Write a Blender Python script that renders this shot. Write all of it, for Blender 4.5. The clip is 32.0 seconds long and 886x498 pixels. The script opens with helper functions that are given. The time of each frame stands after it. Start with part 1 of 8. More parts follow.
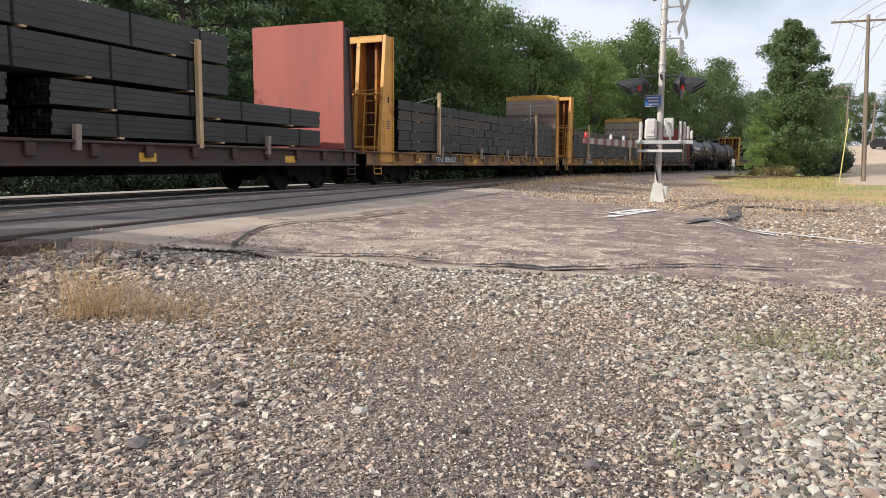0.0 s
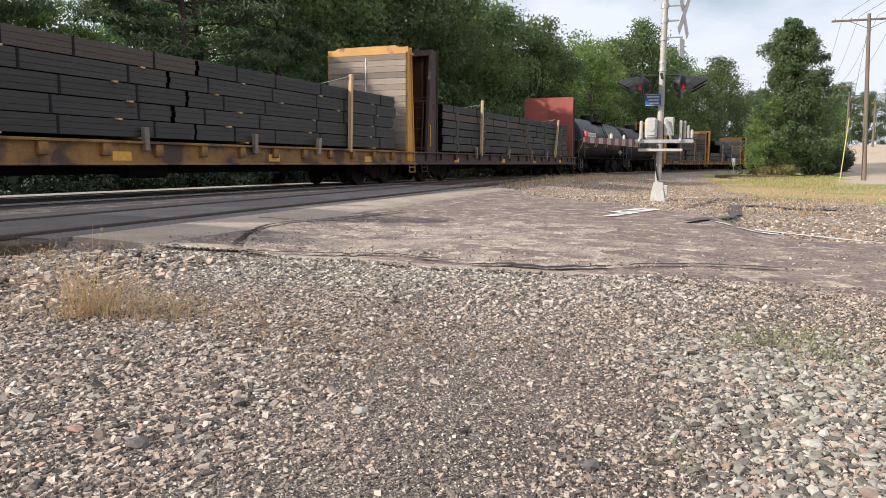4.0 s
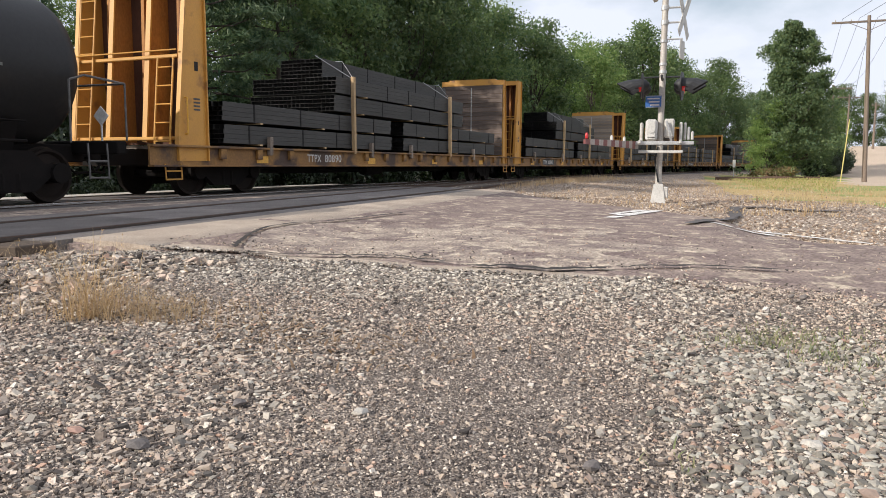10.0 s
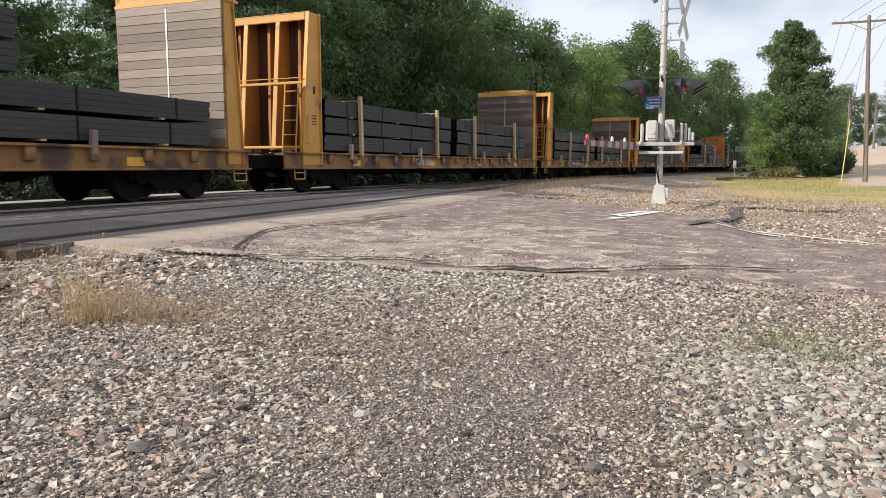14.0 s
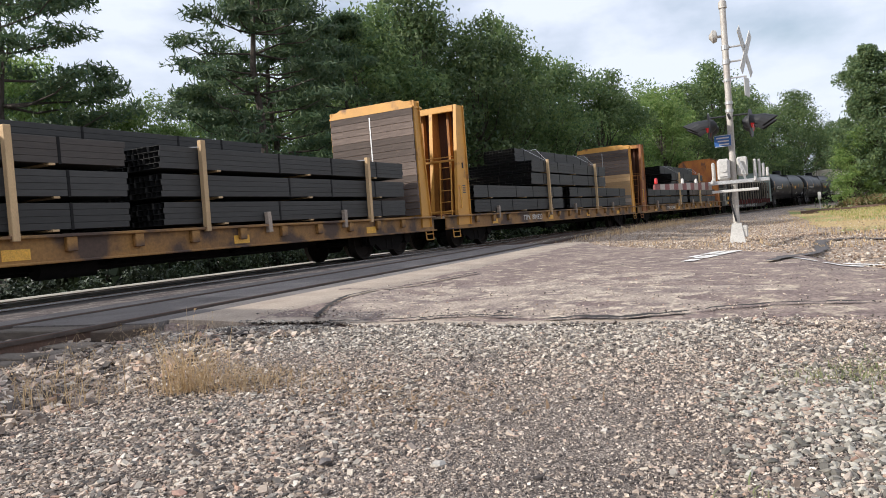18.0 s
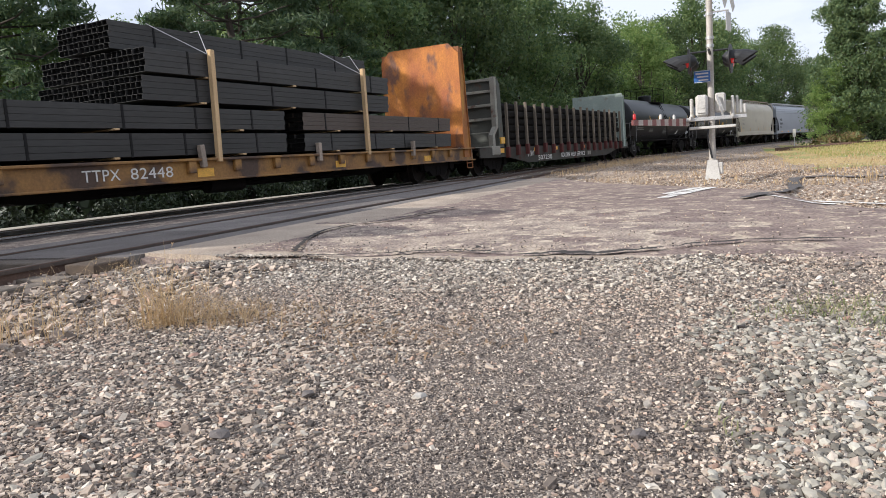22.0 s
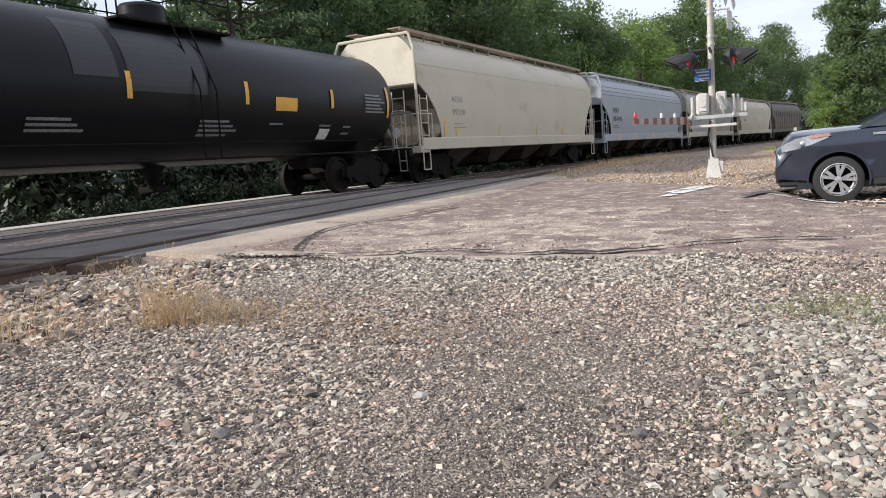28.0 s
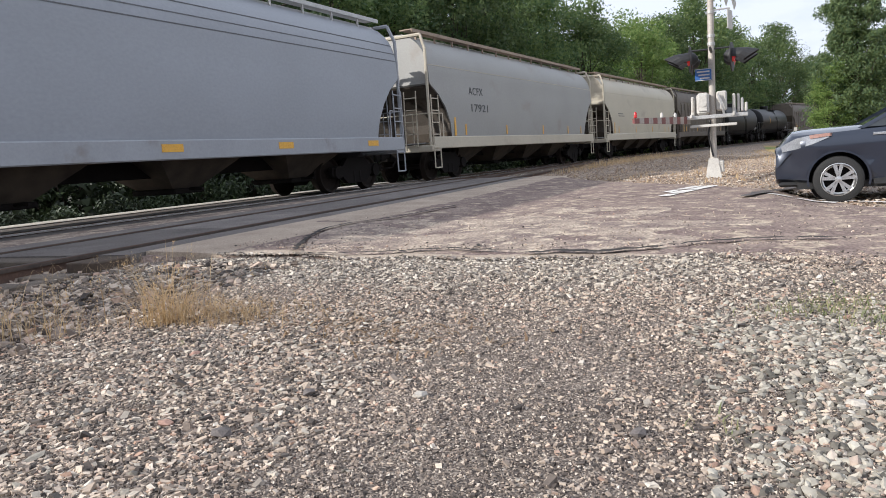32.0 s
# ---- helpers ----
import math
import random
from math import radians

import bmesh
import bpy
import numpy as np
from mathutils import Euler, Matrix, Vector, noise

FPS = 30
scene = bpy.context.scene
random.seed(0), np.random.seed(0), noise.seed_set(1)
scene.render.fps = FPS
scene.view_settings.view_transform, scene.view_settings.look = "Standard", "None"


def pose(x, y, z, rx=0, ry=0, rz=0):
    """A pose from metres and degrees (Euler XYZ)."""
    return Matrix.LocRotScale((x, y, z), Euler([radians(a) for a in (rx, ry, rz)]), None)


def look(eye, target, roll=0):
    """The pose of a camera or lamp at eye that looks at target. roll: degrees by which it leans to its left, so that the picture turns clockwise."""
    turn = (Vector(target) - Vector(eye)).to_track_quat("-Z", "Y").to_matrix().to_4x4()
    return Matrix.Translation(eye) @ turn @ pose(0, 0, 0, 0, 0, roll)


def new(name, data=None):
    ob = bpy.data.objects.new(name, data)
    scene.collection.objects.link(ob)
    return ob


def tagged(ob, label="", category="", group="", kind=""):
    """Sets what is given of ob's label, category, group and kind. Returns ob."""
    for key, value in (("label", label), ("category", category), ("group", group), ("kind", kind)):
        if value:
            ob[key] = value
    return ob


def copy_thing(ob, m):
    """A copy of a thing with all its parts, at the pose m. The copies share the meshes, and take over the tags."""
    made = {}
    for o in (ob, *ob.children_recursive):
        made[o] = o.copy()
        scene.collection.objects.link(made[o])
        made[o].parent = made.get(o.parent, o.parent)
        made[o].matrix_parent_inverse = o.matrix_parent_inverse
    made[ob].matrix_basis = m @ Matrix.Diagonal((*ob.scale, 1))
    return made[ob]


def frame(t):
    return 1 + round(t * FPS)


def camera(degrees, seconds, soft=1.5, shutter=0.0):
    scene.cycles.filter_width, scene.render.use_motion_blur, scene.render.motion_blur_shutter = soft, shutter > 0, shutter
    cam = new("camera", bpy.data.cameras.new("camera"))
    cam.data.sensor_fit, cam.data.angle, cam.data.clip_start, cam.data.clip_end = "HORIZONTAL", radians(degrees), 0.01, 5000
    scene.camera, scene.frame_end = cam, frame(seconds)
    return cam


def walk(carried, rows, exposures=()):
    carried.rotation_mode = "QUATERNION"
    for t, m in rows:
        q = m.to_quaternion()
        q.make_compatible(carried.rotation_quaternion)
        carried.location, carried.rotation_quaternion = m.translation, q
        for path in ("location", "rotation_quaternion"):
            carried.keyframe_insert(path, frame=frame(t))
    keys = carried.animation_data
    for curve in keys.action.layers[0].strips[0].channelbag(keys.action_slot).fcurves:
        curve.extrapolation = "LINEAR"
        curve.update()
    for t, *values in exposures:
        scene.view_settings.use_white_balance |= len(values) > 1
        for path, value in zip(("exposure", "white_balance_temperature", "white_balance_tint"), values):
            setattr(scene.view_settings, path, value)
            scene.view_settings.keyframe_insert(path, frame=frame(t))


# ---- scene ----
# Camera: hand-held at about knee height beside a level crossing, nearly still, with one re-aiming swing.
cam = camera(62.91, 32.0, 0.9)


def aim(x, y, z, yaw, pitch, roll):
    way = Vector((math.cos(radians(pitch)) * math.cos(radians(yaw)), math.cos(radians(pitch)) * math.sin(radians(yaw)), math.sin(radians(pitch))))
    eye = Vector((x, y, z))
    return look(eye, eye + way * 10, -roll)


PATH = [
    (0.0, aim(0.008, 0.005, 0.679, 17.80, -6.74, -0.32)),
    (3.0, aim(0.006, 0.003, 0.684, 17.83, -6.83, -0.34)),
    (6.0, aim(0.006, 0.005, 0.682, 17.80, -6.81, -0.33)),
    (8.0, aim(0.004, 0.003, 0.681, 17.86, -6.68, -0.31)),
    (11.0, aim(0.004, 0.003, 0.681, 17.86, -6.68, -0.31)),
    (13.0, aim(0.006, 0.003, 0.682, 17.86, -6.68, -0.28)),
    (13.5, aim(0.004, 0.003, 0.681, 17.86, -6.68, -0.31)),
    (14.0, aim(0.007, 0.003, 0.679, 17.94, -6.52, -0.03)),
    (14.5, aim(-0.001, 0.026, 0.677, 19.72, -10.33, -4.40)),
    (16.5, aim(-0.123, -0.070, 0.675, 27.38, -8.32, -3.34)),
    (17.0, aim(-0.136, -0.073, 0.679, 27.98, -8.32, -2.66)),
    (17.5, aim(-0.129, -0.086, 0.685, 26.28, -4.14, 0.47)),
    (18.0, aim(-0.112, -0.104, 0.679, 23.89, -1.70, 4.50)),
    (18.5, aim(-0.122, -0.088, 0.687, 20.10, -4.72, 4.37)),
    (19.0, aim(-0.125, -0.086, 0.689, 22.14, -6.75, 4.09)),
    (19.5, aim(-0.118, -0.084, 0.687, 22.28, -6.91, 4.05)),
    (20.0, aim(-0.122, -0.086, 0.688, 22.33, -6.96, 4.01)),
    (20.5, aim(-0.123, -0.084, 0.688, 22.33, -7.03, 4.02)),
    (21.0, aim(-0.122, -0.086, 0.688, 22.39, -7.02, 4.02)),
    (22.0, aim(-0.122, -0.086, 0.688, 22.39, -7.02, 4.02)),
    (23.0, aim(-0.120, -0.086, 0.687, 22.42, -7.09, 4.01)),
    (25.0, aim(-0.120, -0.087, 0.687, 22.44, -7.09, 4.01)),
    (28.0, aim(-0.123, -0.086, 0.690, 22.46, -7.11, 4.09)),
    (30.0, aim(-0.123, -0.087, 0.690, 22.47, -7.12, 4.10)),
    (32.0, aim(-0.126, -0.088, 0.692, 22.47, -7.18, 3.99)),
]
# the clip's camera turns a little cooler after it is aimed anew
walk(cam, PATH, [(0.0, -0.03, 6480, 10), (14.0, -0.03, 6480, 10), (19.0, 0.01, 6240, 10), (32.0, 0.04, 6240, 10)])

# ---------------------------------------------------------------- light
SUN_EL, SUN_AZ = 26.5, 132.0      # degrees; azimuth counted from +x towards +y
world = bpy.data.worlds.new("world")
scene.world = world
world.use_nodes = True
wn, wl = world.node_tree.nodes, world.node_tree.links
sky = wn.new("ShaderNodeTexSky")
sky.sky_type, sky.sun_disc = "NISHITA", False
sky.sun_elevation, sky.sun_rotation = radians(SUN_EL), radians(90 - SUN_AZ)
sky.air_density, sky.dust_density, sky.ozone_density = 1.2, 2.5, 1.0
tc = wn.new("ShaderNodeTexCoord")
mapping = wn.new("ShaderNodeMapping")
mapping.inputs["Scale"].default_value = (1.0, 1.6, 3.2)
cl = wn.new("ShaderNodeTexNoise")
cl.inputs["Scale"].default_value, cl.inputs["Detail"].default_value = 2.2, 7.0
cr = wn.new("ShaderNodeValToRGB")
cr.color_ramp.elements[0].position, cr.color_ramp.elements[1].position = 0.22, 0.5
mx = wn.new("ShaderNodeMix")
mx.data_type = "RGBA"
mx.inputs["B"].default_value = (7.2, 7.6, 8.6, 1)
wl.new(tc.outputs["Generated"], mapping.inputs["Vector"])
wl.new(mapping.outputs["Vector"], cl.inputs["Vector"])
wl.new(cl.outputs["Fac"], cr.inputs["Fac"])
wl.new(cr.outputs["Color"], mx.inputs["Factor"])
wl.new(sky.outputs["Color"], mx.inputs["A"])
wl.new(mx.outputs["Result"], wn["Background"].inputs["Color"])
wn["Background"].inputs["Strength"].default_value = 0.125
sun = new("sun", bpy.data.lights.new("sun", "SUN"))
sun.data.energy, sun.data.angle, sun.data.color = 5.0, radians(0.6), (1.0, 0.945, 0.865)
sun.matrix_basis = look((0, 0, 60), (60 * math.cos(radians(SUN_AZ + 180)) / math.tan(radians(SUN_EL)), 60 * math.sin(radians(SUN_AZ + 180)) / math.tan(radians(SUN_EL)), 0))


# ---------------------------------------------------------------- materials
def material(name, base, rough=0.6, metal=0.0, second=None, scale=6.0, spread=0.5, grain=60.0, bump=0.15, third=None, third_scale=1.2, third_at=0.6, stretch=(1, 1, 1), per_object=0.0, island=0.0, coat=0.0, transmission=0.0, emit=None, speckle=0.22, spec=0.5, odd=None, odd_share=0.3):
    """A worn surface: base colour mixed with a second by broad noise, a third in patches, fine grain in bump."""
    m = bpy.data.materials.new(name)
    m.use_nodes = True
    n, l = m.node_tree.nodes, m.node_tree.links
    b = n["Principled BSDF"]
    b.inputs["Roughness"].default_value, b.inputs["Metallic"].default_value = rough, metal
    b.inputs["Specular IOR Level"].default_value = spec
    b.inputs["Coat Weight"].default_value = coat
    b.inputs["Transmission Weight"].default_value = transmission
    if emit:
        b.inputs["Emission Color"].default_value, b.inputs["Emission Strength"].default_value = (*base, 1), emit
    c = n.new("ShaderNodeTexCoord")
    mp = n.new("ShaderNodeMapping")
    mp.inputs["Scale"].default_value = stretch
    l.new(c.outputs["Object"], mp.inputs["Vector"])

    def noise_of(s, detail=5.0):
        x = n.new("ShaderNodeTexNoise")
        x.inputs["Scale"].default_value, x.inputs["Detail"].default_value = s, detail
        l.new(mp.outputs["Vector"], x.inputs["Vector"])
        return x

    def ramp(src, lo, hi):
        x = n.new("ShaderNodeMapRange")
        x.inputs["From Min"].default_value, x.inputs["From Max"].default_value = lo, hi
        l.new(src, x.inputs["Value"])
        return x.outputs["Result"]

    def mix(fac, a, bb):
        x = n.new("ShaderNodeMix")
        x.data_type = "RGBA"
        l.new(fac, x.inputs["Factor"])
        for s, v in (("A", a), ("B", bb)):
            if isinstance(v, tuple):
                x.inputs[s].default_value = (*v, 1)
            else:
                l.new(v, x.inputs[s])
        return x.outputs["Result"]

    second = second or tuple(v * 0.7 for v in base)
    col = mix(ramp(noise_of(scale).outputs["Fac"], 0.5 - spread / 2, 0.5 + spread / 2), base, second)
    if third:
        col = mix(ramp(noise_of(third_scale, 8.0).outputs["Fac"], third_at, third_at + 0.12), col, third)
    if odd:
        col = mix(ramp(n.new("ShaderNodeObjectInfo").outputs["Random"], 1 - odd_share, 1 - odd_share + 0.08), col, odd)
    fine = noise_of(grain, 4.0)
    col2 = n.new("ShaderNodeHueSaturation")
    l.new(col, col2.inputs["Color"])
    l.new(ramp(fine.outputs["Fac"], 0.2, 0.8), col2.inputs["Value"])
    vr = n.new("ShaderNodeMapRange")
    vr.inputs["From Min"].default_value, vr.inputs["From Max"].default_value = 0.25, 0.75
    vr.inputs["To Min"].default_value, vr.inputs["To Max"].default_value = 1 - speckle, 1 + speckle
    l.new(fine.outputs["Fac"], vr.inputs["Value"])
    value = vr.outputs["Result"]
    for kind, amount in (("o", per_object), ("i", island)):
        if amount:
            src = n.new("ShaderNodeObjectInfo").outputs["Random"] if kind == "o" else n.new("ShaderNodeNewGeometry").outputs["Random Per Island"]
            r2 = n.new("ShaderNodeMapRange")
            r2.inputs["To Min"].default_value, r2.inputs["To Max"].default_value = 1 - amount, 1 + amount
            l.new(src, r2.inputs["Value"])
            mu = n.new("ShaderNodeMath")
            mu.operation = "MULTIPLY"
            l.new(value, mu.inputs[0])
            l.new(r2.outputs["Result"], mu.inputs[1])
            value = mu.outputs["Value"]
    l.new(value, col2.inputs["Value"])
    l.new(col2.outputs["Color"], b.inputs["Base Color"])
    if bump:
        bp = n.new("ShaderNodeBump")
        bp.inputs["Strength"].default_value, bp.inputs["Distance"].default_value = bump, 0.02
        l.new(fine.outputs["Fac"], bp.inputs["Height"])
        l.new(bp.outputs["Normal"], b.inputs["Normal"])
    return m


def leafy(name, a, b_, third, through_light=0.3):
    """Leaves: colour varies leaf by leaf, some light passes through."""
    m = bpy.data.materials.new(name)
    m.use_nodes = True
    n, l = m.node_tree.nodes, m.node_tree.links
    b = n["Principled BSDF"]
    geo = n.new("ShaderNodeNewGeometry")
    cr_ = n.new("ShaderNodeValToRGB")
    cr_.color_ramp.elements[0].color, cr_.color_ramp.elements[1].color = (*a, 1), (*b_, 1)
    e = cr_.color_ramp.elements.new(0.93)
    e.color = (*third, 1)
    l.new(geo.outputs["Random Per Island"], cr_.inputs["Fac"])
    oi = n.new("ShaderNodeObjectInfo")
    mr = n.new("ShaderNodeMapRange")
    mr.inputs["To Min"].default_value, mr.inputs["To Max"].default_value = 0.75, 1.3
    l.new(oi.outputs["Random"], mr.inputs["Value"])
    hs = n.new("ShaderNodeHueSaturation")
    l.new(cr_.outputs["Color"], hs.inputs["Color"])
    l.new(mr.outputs["Result"], hs.inputs["Value"])
    l.new(hs.outputs["Color"], b.inputs["Base Color"])
    b.inputs["Roughness"].default_value = 0.55
    tr = n.new("ShaderNodeBsdfTranslucent")
    l.new(hs.outputs["Color"], tr.inputs["Color"])
    ms = n.new("ShaderNodeMixShader")
    ms.inputs["Fac"].default_value = through_light
    l.new(b.outputs["BSDF"], ms.inputs[1])
    l.new(tr.outputs["BSDF"], ms.inputs[2])
    l.new(ms.outputs["Shader"], n["Material Output"].inputs["Surface"])
    return m


def pebbled(name, stops, scale, bump=0.8):
    """Packed grit: cells of stone colour with rounded relief, over broad stains."""
    m = bpy.data.materials.new(name)
    m.use_nodes = True
    n, l = m.node_tree.nodes, m.node_tree.links
    b = n["Principled BSDF"]
    b.inputs["Roughness"].default_value, b.inputs["Specular IOR Level"].default_value = 0.95, 0.2
    c = n.new("ShaderNodeTexCoord")
    vo = n.new("ShaderNodeTexVoronoi")
    vo.inputs["Scale"].default_value = scale
    l.new(c.outputs["Object"], vo.inputs["Vector"])
    sp = n.new("ShaderNodeSeparateColor")
    l.new(vo.outputs["Color"], sp.inputs["Color"])
    cr_ = n.new("ShaderNodeValToRGB")
    el = cr_.color_ramp.elements
    el[0].position, el[0].color = stops[0][0], (*stops[0][1], 1)
    el[1].position, el[1].color = stops[-1][0], (*stops[-1][1], 1)
    for p, k in stops[1:-1]:
        el.new(p).color = (*k, 1)
    l.new(sp.outputs["Red"], cr_.inputs["Fac"])
    nz = n.new("ShaderNodeTexNoise")
    nz.inputs["Scale"].default_value, nz.inputs["Detail"].default_value = 1.1, 6.0
    l.new(c.outputs["Object"], nz.inputs["Vector"])
    mr = n.new("ShaderNodeMapRange")
    mr.inputs["From Min"].default_value, mr.inputs["From Max"].default_value = 0.3, 0.7
    mr.inputs["To Min"].default_value, mr.inputs["To Max"].default_value = 0.72, 1.25
    l.new(nz.outputs["Fac"], mr.inputs["Value"])
    hs = n.new("ShaderNodeHueSaturation")
    l.new(cr_.outputs["Color"], hs.inputs["Color"])
    l.new(mr.outputs["Result"], hs.inputs["Value"])
    l.new(hs.outputs["Color"], b.inputs["Base Color"])
    bp = n.new("ShaderNodeBump")
    bp.invert = True
    bp.inputs["Strength"].default_value, bp.inputs["Distance"].default_value = bump, 0.6 / scale
    l.new(vo.outputs["Distance"], bp.inputs["Height"])
    l.new(bp.outputs["Normal"], b.inputs["Normal"])
    return m


M_GROUND = pebbled("grit", [(0.0, (0.055, 0.046, 0.041)), (0.35, (0.133, 0.109, 0.094)), (0.7, (0.23, 0.188, 0.156)), (1.0, (0.43, 0.37, 0.31))], 150.0)
M_TANGRIT = pebbled("tan_grit", [(0.0, (0.13, 0.1, 0.08)), (0.4, (0.27, 0.205, 0.155)), (0.8, (0.4, 0.32, 0.25)), (1.0, (0.56, 0.49, 0.41))], 26.0)
M_BALLAST = material("track_ballast", (0.17, 0.145, 0.125), 0.95, second=(0.1, 0.083, 0.07), scale=9, spread=0.4, grain=30, bump=1.0)
M_ASPHALT = material("old_asphalt", (0.185, 0.135, 0.122), 0.92, second=(0.285, 0.22, 0.185), scale=1.7, spread=0.3, grain=34, bump=1.0, third=(0.47, 0.385, 0.295), third_scale=5.0, third_at=0.54, speckle=0.55, spec=0.25)
M_ASPHALT2 = material("grey_asphalt", (0.4, 0.325, 0.262), 0.92, second=(0.22, 0.17, 0.15), scale=2.3, spread=0.25, grain=34, bump=1.0, speckle=0.6, third=(0.54, 0.45, 0.35), third_scale=5.5, third_at=0.54, spec=0.25)
M_SAND = material("sandy_asphalt", (0.5, 0.41, 0.325), 0.95, second=(0.36, 0.29, 0.23), scale=1.6, spread=0.4, grain=70, bump=0.7, speckle=0.35, spec=0.2)
M_PANEL = material("crossing_panel", (0.205, 0.182, 0.168), 0.9, second=(0.14, 0.124, 0.115), scale=1.6, spread=0.4, grain=60, bump=0.6, speckle=0.35, per_object=0.16, third=(0.23, 0.2, 0.175), third_scale=2.2, third_at=0.6, spec=0.3)
M_RAILDULL = material("dull_rail_head", (0.06, 0.045, 0.038), 0.6, 0.4, second=(0.1, 0.075, 0.06), scale=5, grain=30, bump=0.05)
M_RUBBER = material("flangeway_rubber", (0.014, 0.012, 0.011), 0.9, grain=40, spec=0.1)
M_RAILTOP = material("polished_rail_head", (0.62, 0.6, 0.58), 0.22, 1.0, second=(0.5, 0.48, 0.46), scale=3, grain=30, bump=0.02)
M_RAIL = material("rusty_rail", (0.13, 0.075, 0.05), 0.85, second=(0.08, 0.05, 0.04), scale=8)
M_TIE = material("tie_wood", (0.13, 0.105, 0.085), 0.9, second=(0.2, 0.165, 0.13), scale=5, grain=50, bump=0.6, stretch=(6, 1, 6), per_object=0.25)
M_WOODEND = material("weathered_timber", (0.11, 0.078, 0.054), 0.9, second=(0.065, 0.047, 0.036), scale=4, grain=40, bump=0.5, stretch=(1, 5, 5))
M_WHITEPAINT = material("worn_road_paint", (0.82, 0.79, 0.74), 0.8, second=(0.6, 0.56, 0.52), scale=7, spread=0.3, grain=60, bump=0.3, third=(0.3, 0.25, 0.23), third_scale=6, third_at=0.6)
M_DARKGREY = material("tar_patch", (0.075, 0.066, 0.064), 0.85, second=(0.11, 0.096, 0.09), scale=4, grain=90, bump=0.4)
M_GRASS = material("mown_grass", (0.2, 0.25, 0.06), 0.9, second=(0.42, 0.3, 0.125), scale=0.2, spread=0.16, grain=14, bump=0.9)
M_BLADE = leafy("grass_blades", (0.15, 0.195, 0.075), (0.21, 0.235, 0.105), (0.34, 0.31, 0.17), 0.4)
M_DRY = leafy("dry_grass", (0.5, 0.34, 0.17), (0.4, 0.25, 0.12), (0.58, 0.43, 0.25))
M_LEAF = leafy("broad_leaves", (0.072, 0.132, 0.055), (0.118, 0.188, 0.07), (0.2, 0.26, 0.09), 0.48)
M_LEAF2 = leafy("bright_leaves", (0.1, 0.185, 0.045), (0.17, 0.265, 0.07), (0.25, 0.32, 0.1), 0.5)
M_NEEDLE = leafy("pine_needles", (0.054, 0.105, 0.058), (0.085, 0.145, 0.068), (0.14, 0.19, 0.08), 0.42)
M_BARK = material("bark", (0.09, 0.07, 0.055), 0.95, second=(0.05, 0.04, 0.033), scale=7, grain=25, bump=0.9, stretch=(3, 3, 0.6))
M_YELLOW = material("yellow_car_paint", (0.6, 0.3, 0.055), 0.55, second=(0.47, 0.235, 0.05), scale=1.2, spread=0.5, grain=30, third=(0.2, 0.09, 0.035), third_scale=1.7, third_at=0.62, per_object=0.08, speckle=0.07)
M_OCHRE = material("rusty_yellow_sill", (0.33, 0.17, 0.04), 0.65, second=(0.2, 0.1, 0.035), scale=1.1, spread=0.5, grain=24, third=(0.07, 0.04, 0.026), third_scale=1.3, third_at=0.48, bump=0.2)
M_BROWN = material("brown_car_paint", (0.075, 0.04, 0.032), 0.7, second=(0.05, 0.033, 0.028), scale=1.5, spread=0.5, grain=30, third=(0.12, 0.05, 0.03), third_scale=2, third_at=0.62)
M_RED = material("red_oxide_panel", (0.35, 0.085, 0.062), 0.7, second=(0.27, 0.065, 0.05), scale=0.9, spread=0.5, grain=40, third=(0.2, 0.07, 0.058), third_scale=1.6, third_at=0.56, stretch=(1, 1.4, 0.45))
M_ORANGE = material("rusted_orange_panel", (0.56, 0.21, 0.035), 0.75, second=(0.33, 0.1, 0.035), scale=1.8, spread=0.35, grain=30, third=(0.17, 0.075, 0.045), third_scale=2.2, third_at=0.53, stretch=(1, 1, 0.6))
M_PALEGREEN = material("pale_green_panel", (0.3, 0.35, 0.31), 0.65, second=(0.24, 0.28, 0.25), scale=1, grain=30, third=(0.2, 0.16, 0.12), third_scale=1.6, third_at=0.62)
M_RACK = material("grey_green_rack", (0.27, 0.265, 0.22), 0.65, second=(0.2, 0.18, 0.15), scale=2, grain=30, third=(0.12, 0.06, 0.04), third_scale=3, third_at=0.6)
M_BOARD = material("weathered_board", (0.34, 0.275, 0.215), 0.85, second=(0.23, 0.185, 0.15), scale=2, grain=35, bump=0.4, stretch=(8, 0.8, 8), per_object=0.3)
M_BOARDOLD = material("stained_board", (0.17, 0.127, 0.102), 0.88, second=(0.085, 0.063, 0.053), scale=2, grain=35, bump=0.4, stretch=(8, 0.8, 8), per_object=0.35)
M_FRESH = material("fresh_timber", (0.55, 0.38, 0.2), 0.8, second=(0.42, 0.28, 0.15), scale=2, grain=40, bump=0.3, stretch=(5, 5, 0.7), per_object=0.18)
M_STEEL = material("oiled_steel_tube", (0.062, 0.06, 0.056), 0.6, 0.1, second=(0.042, 0.04, 0.037), scale=1.4, spread=0.6, grain=18, bump=0.04, stretch=(0.25, 1, 2), per_object=0.16, spec=0.3, odd=(0.075, 0.058, 0.047), odd_share=0.1)
# near black for mill scale and for the shade inside openings
M_STEELSHADE = material("tube_inside", (0.01, 0.01, 0.0105), 0.8)
M_STRAP = material("steel_strap", (0.014, 0.013, 0.013), 0.7, 0.2, spec=0.2)
M_BLACKTANK = material("black_tank_paint", (0.0055, 0.0056, 0.0065), 0.36, second=(0.008, 0.008, 0.0088), scale=0.9, spread=0.5, grain=14, bump=0.03, third=(0.014, 0.0135, 0.0135), third_scale=0.8, third_at=0.62, spec=0.2)
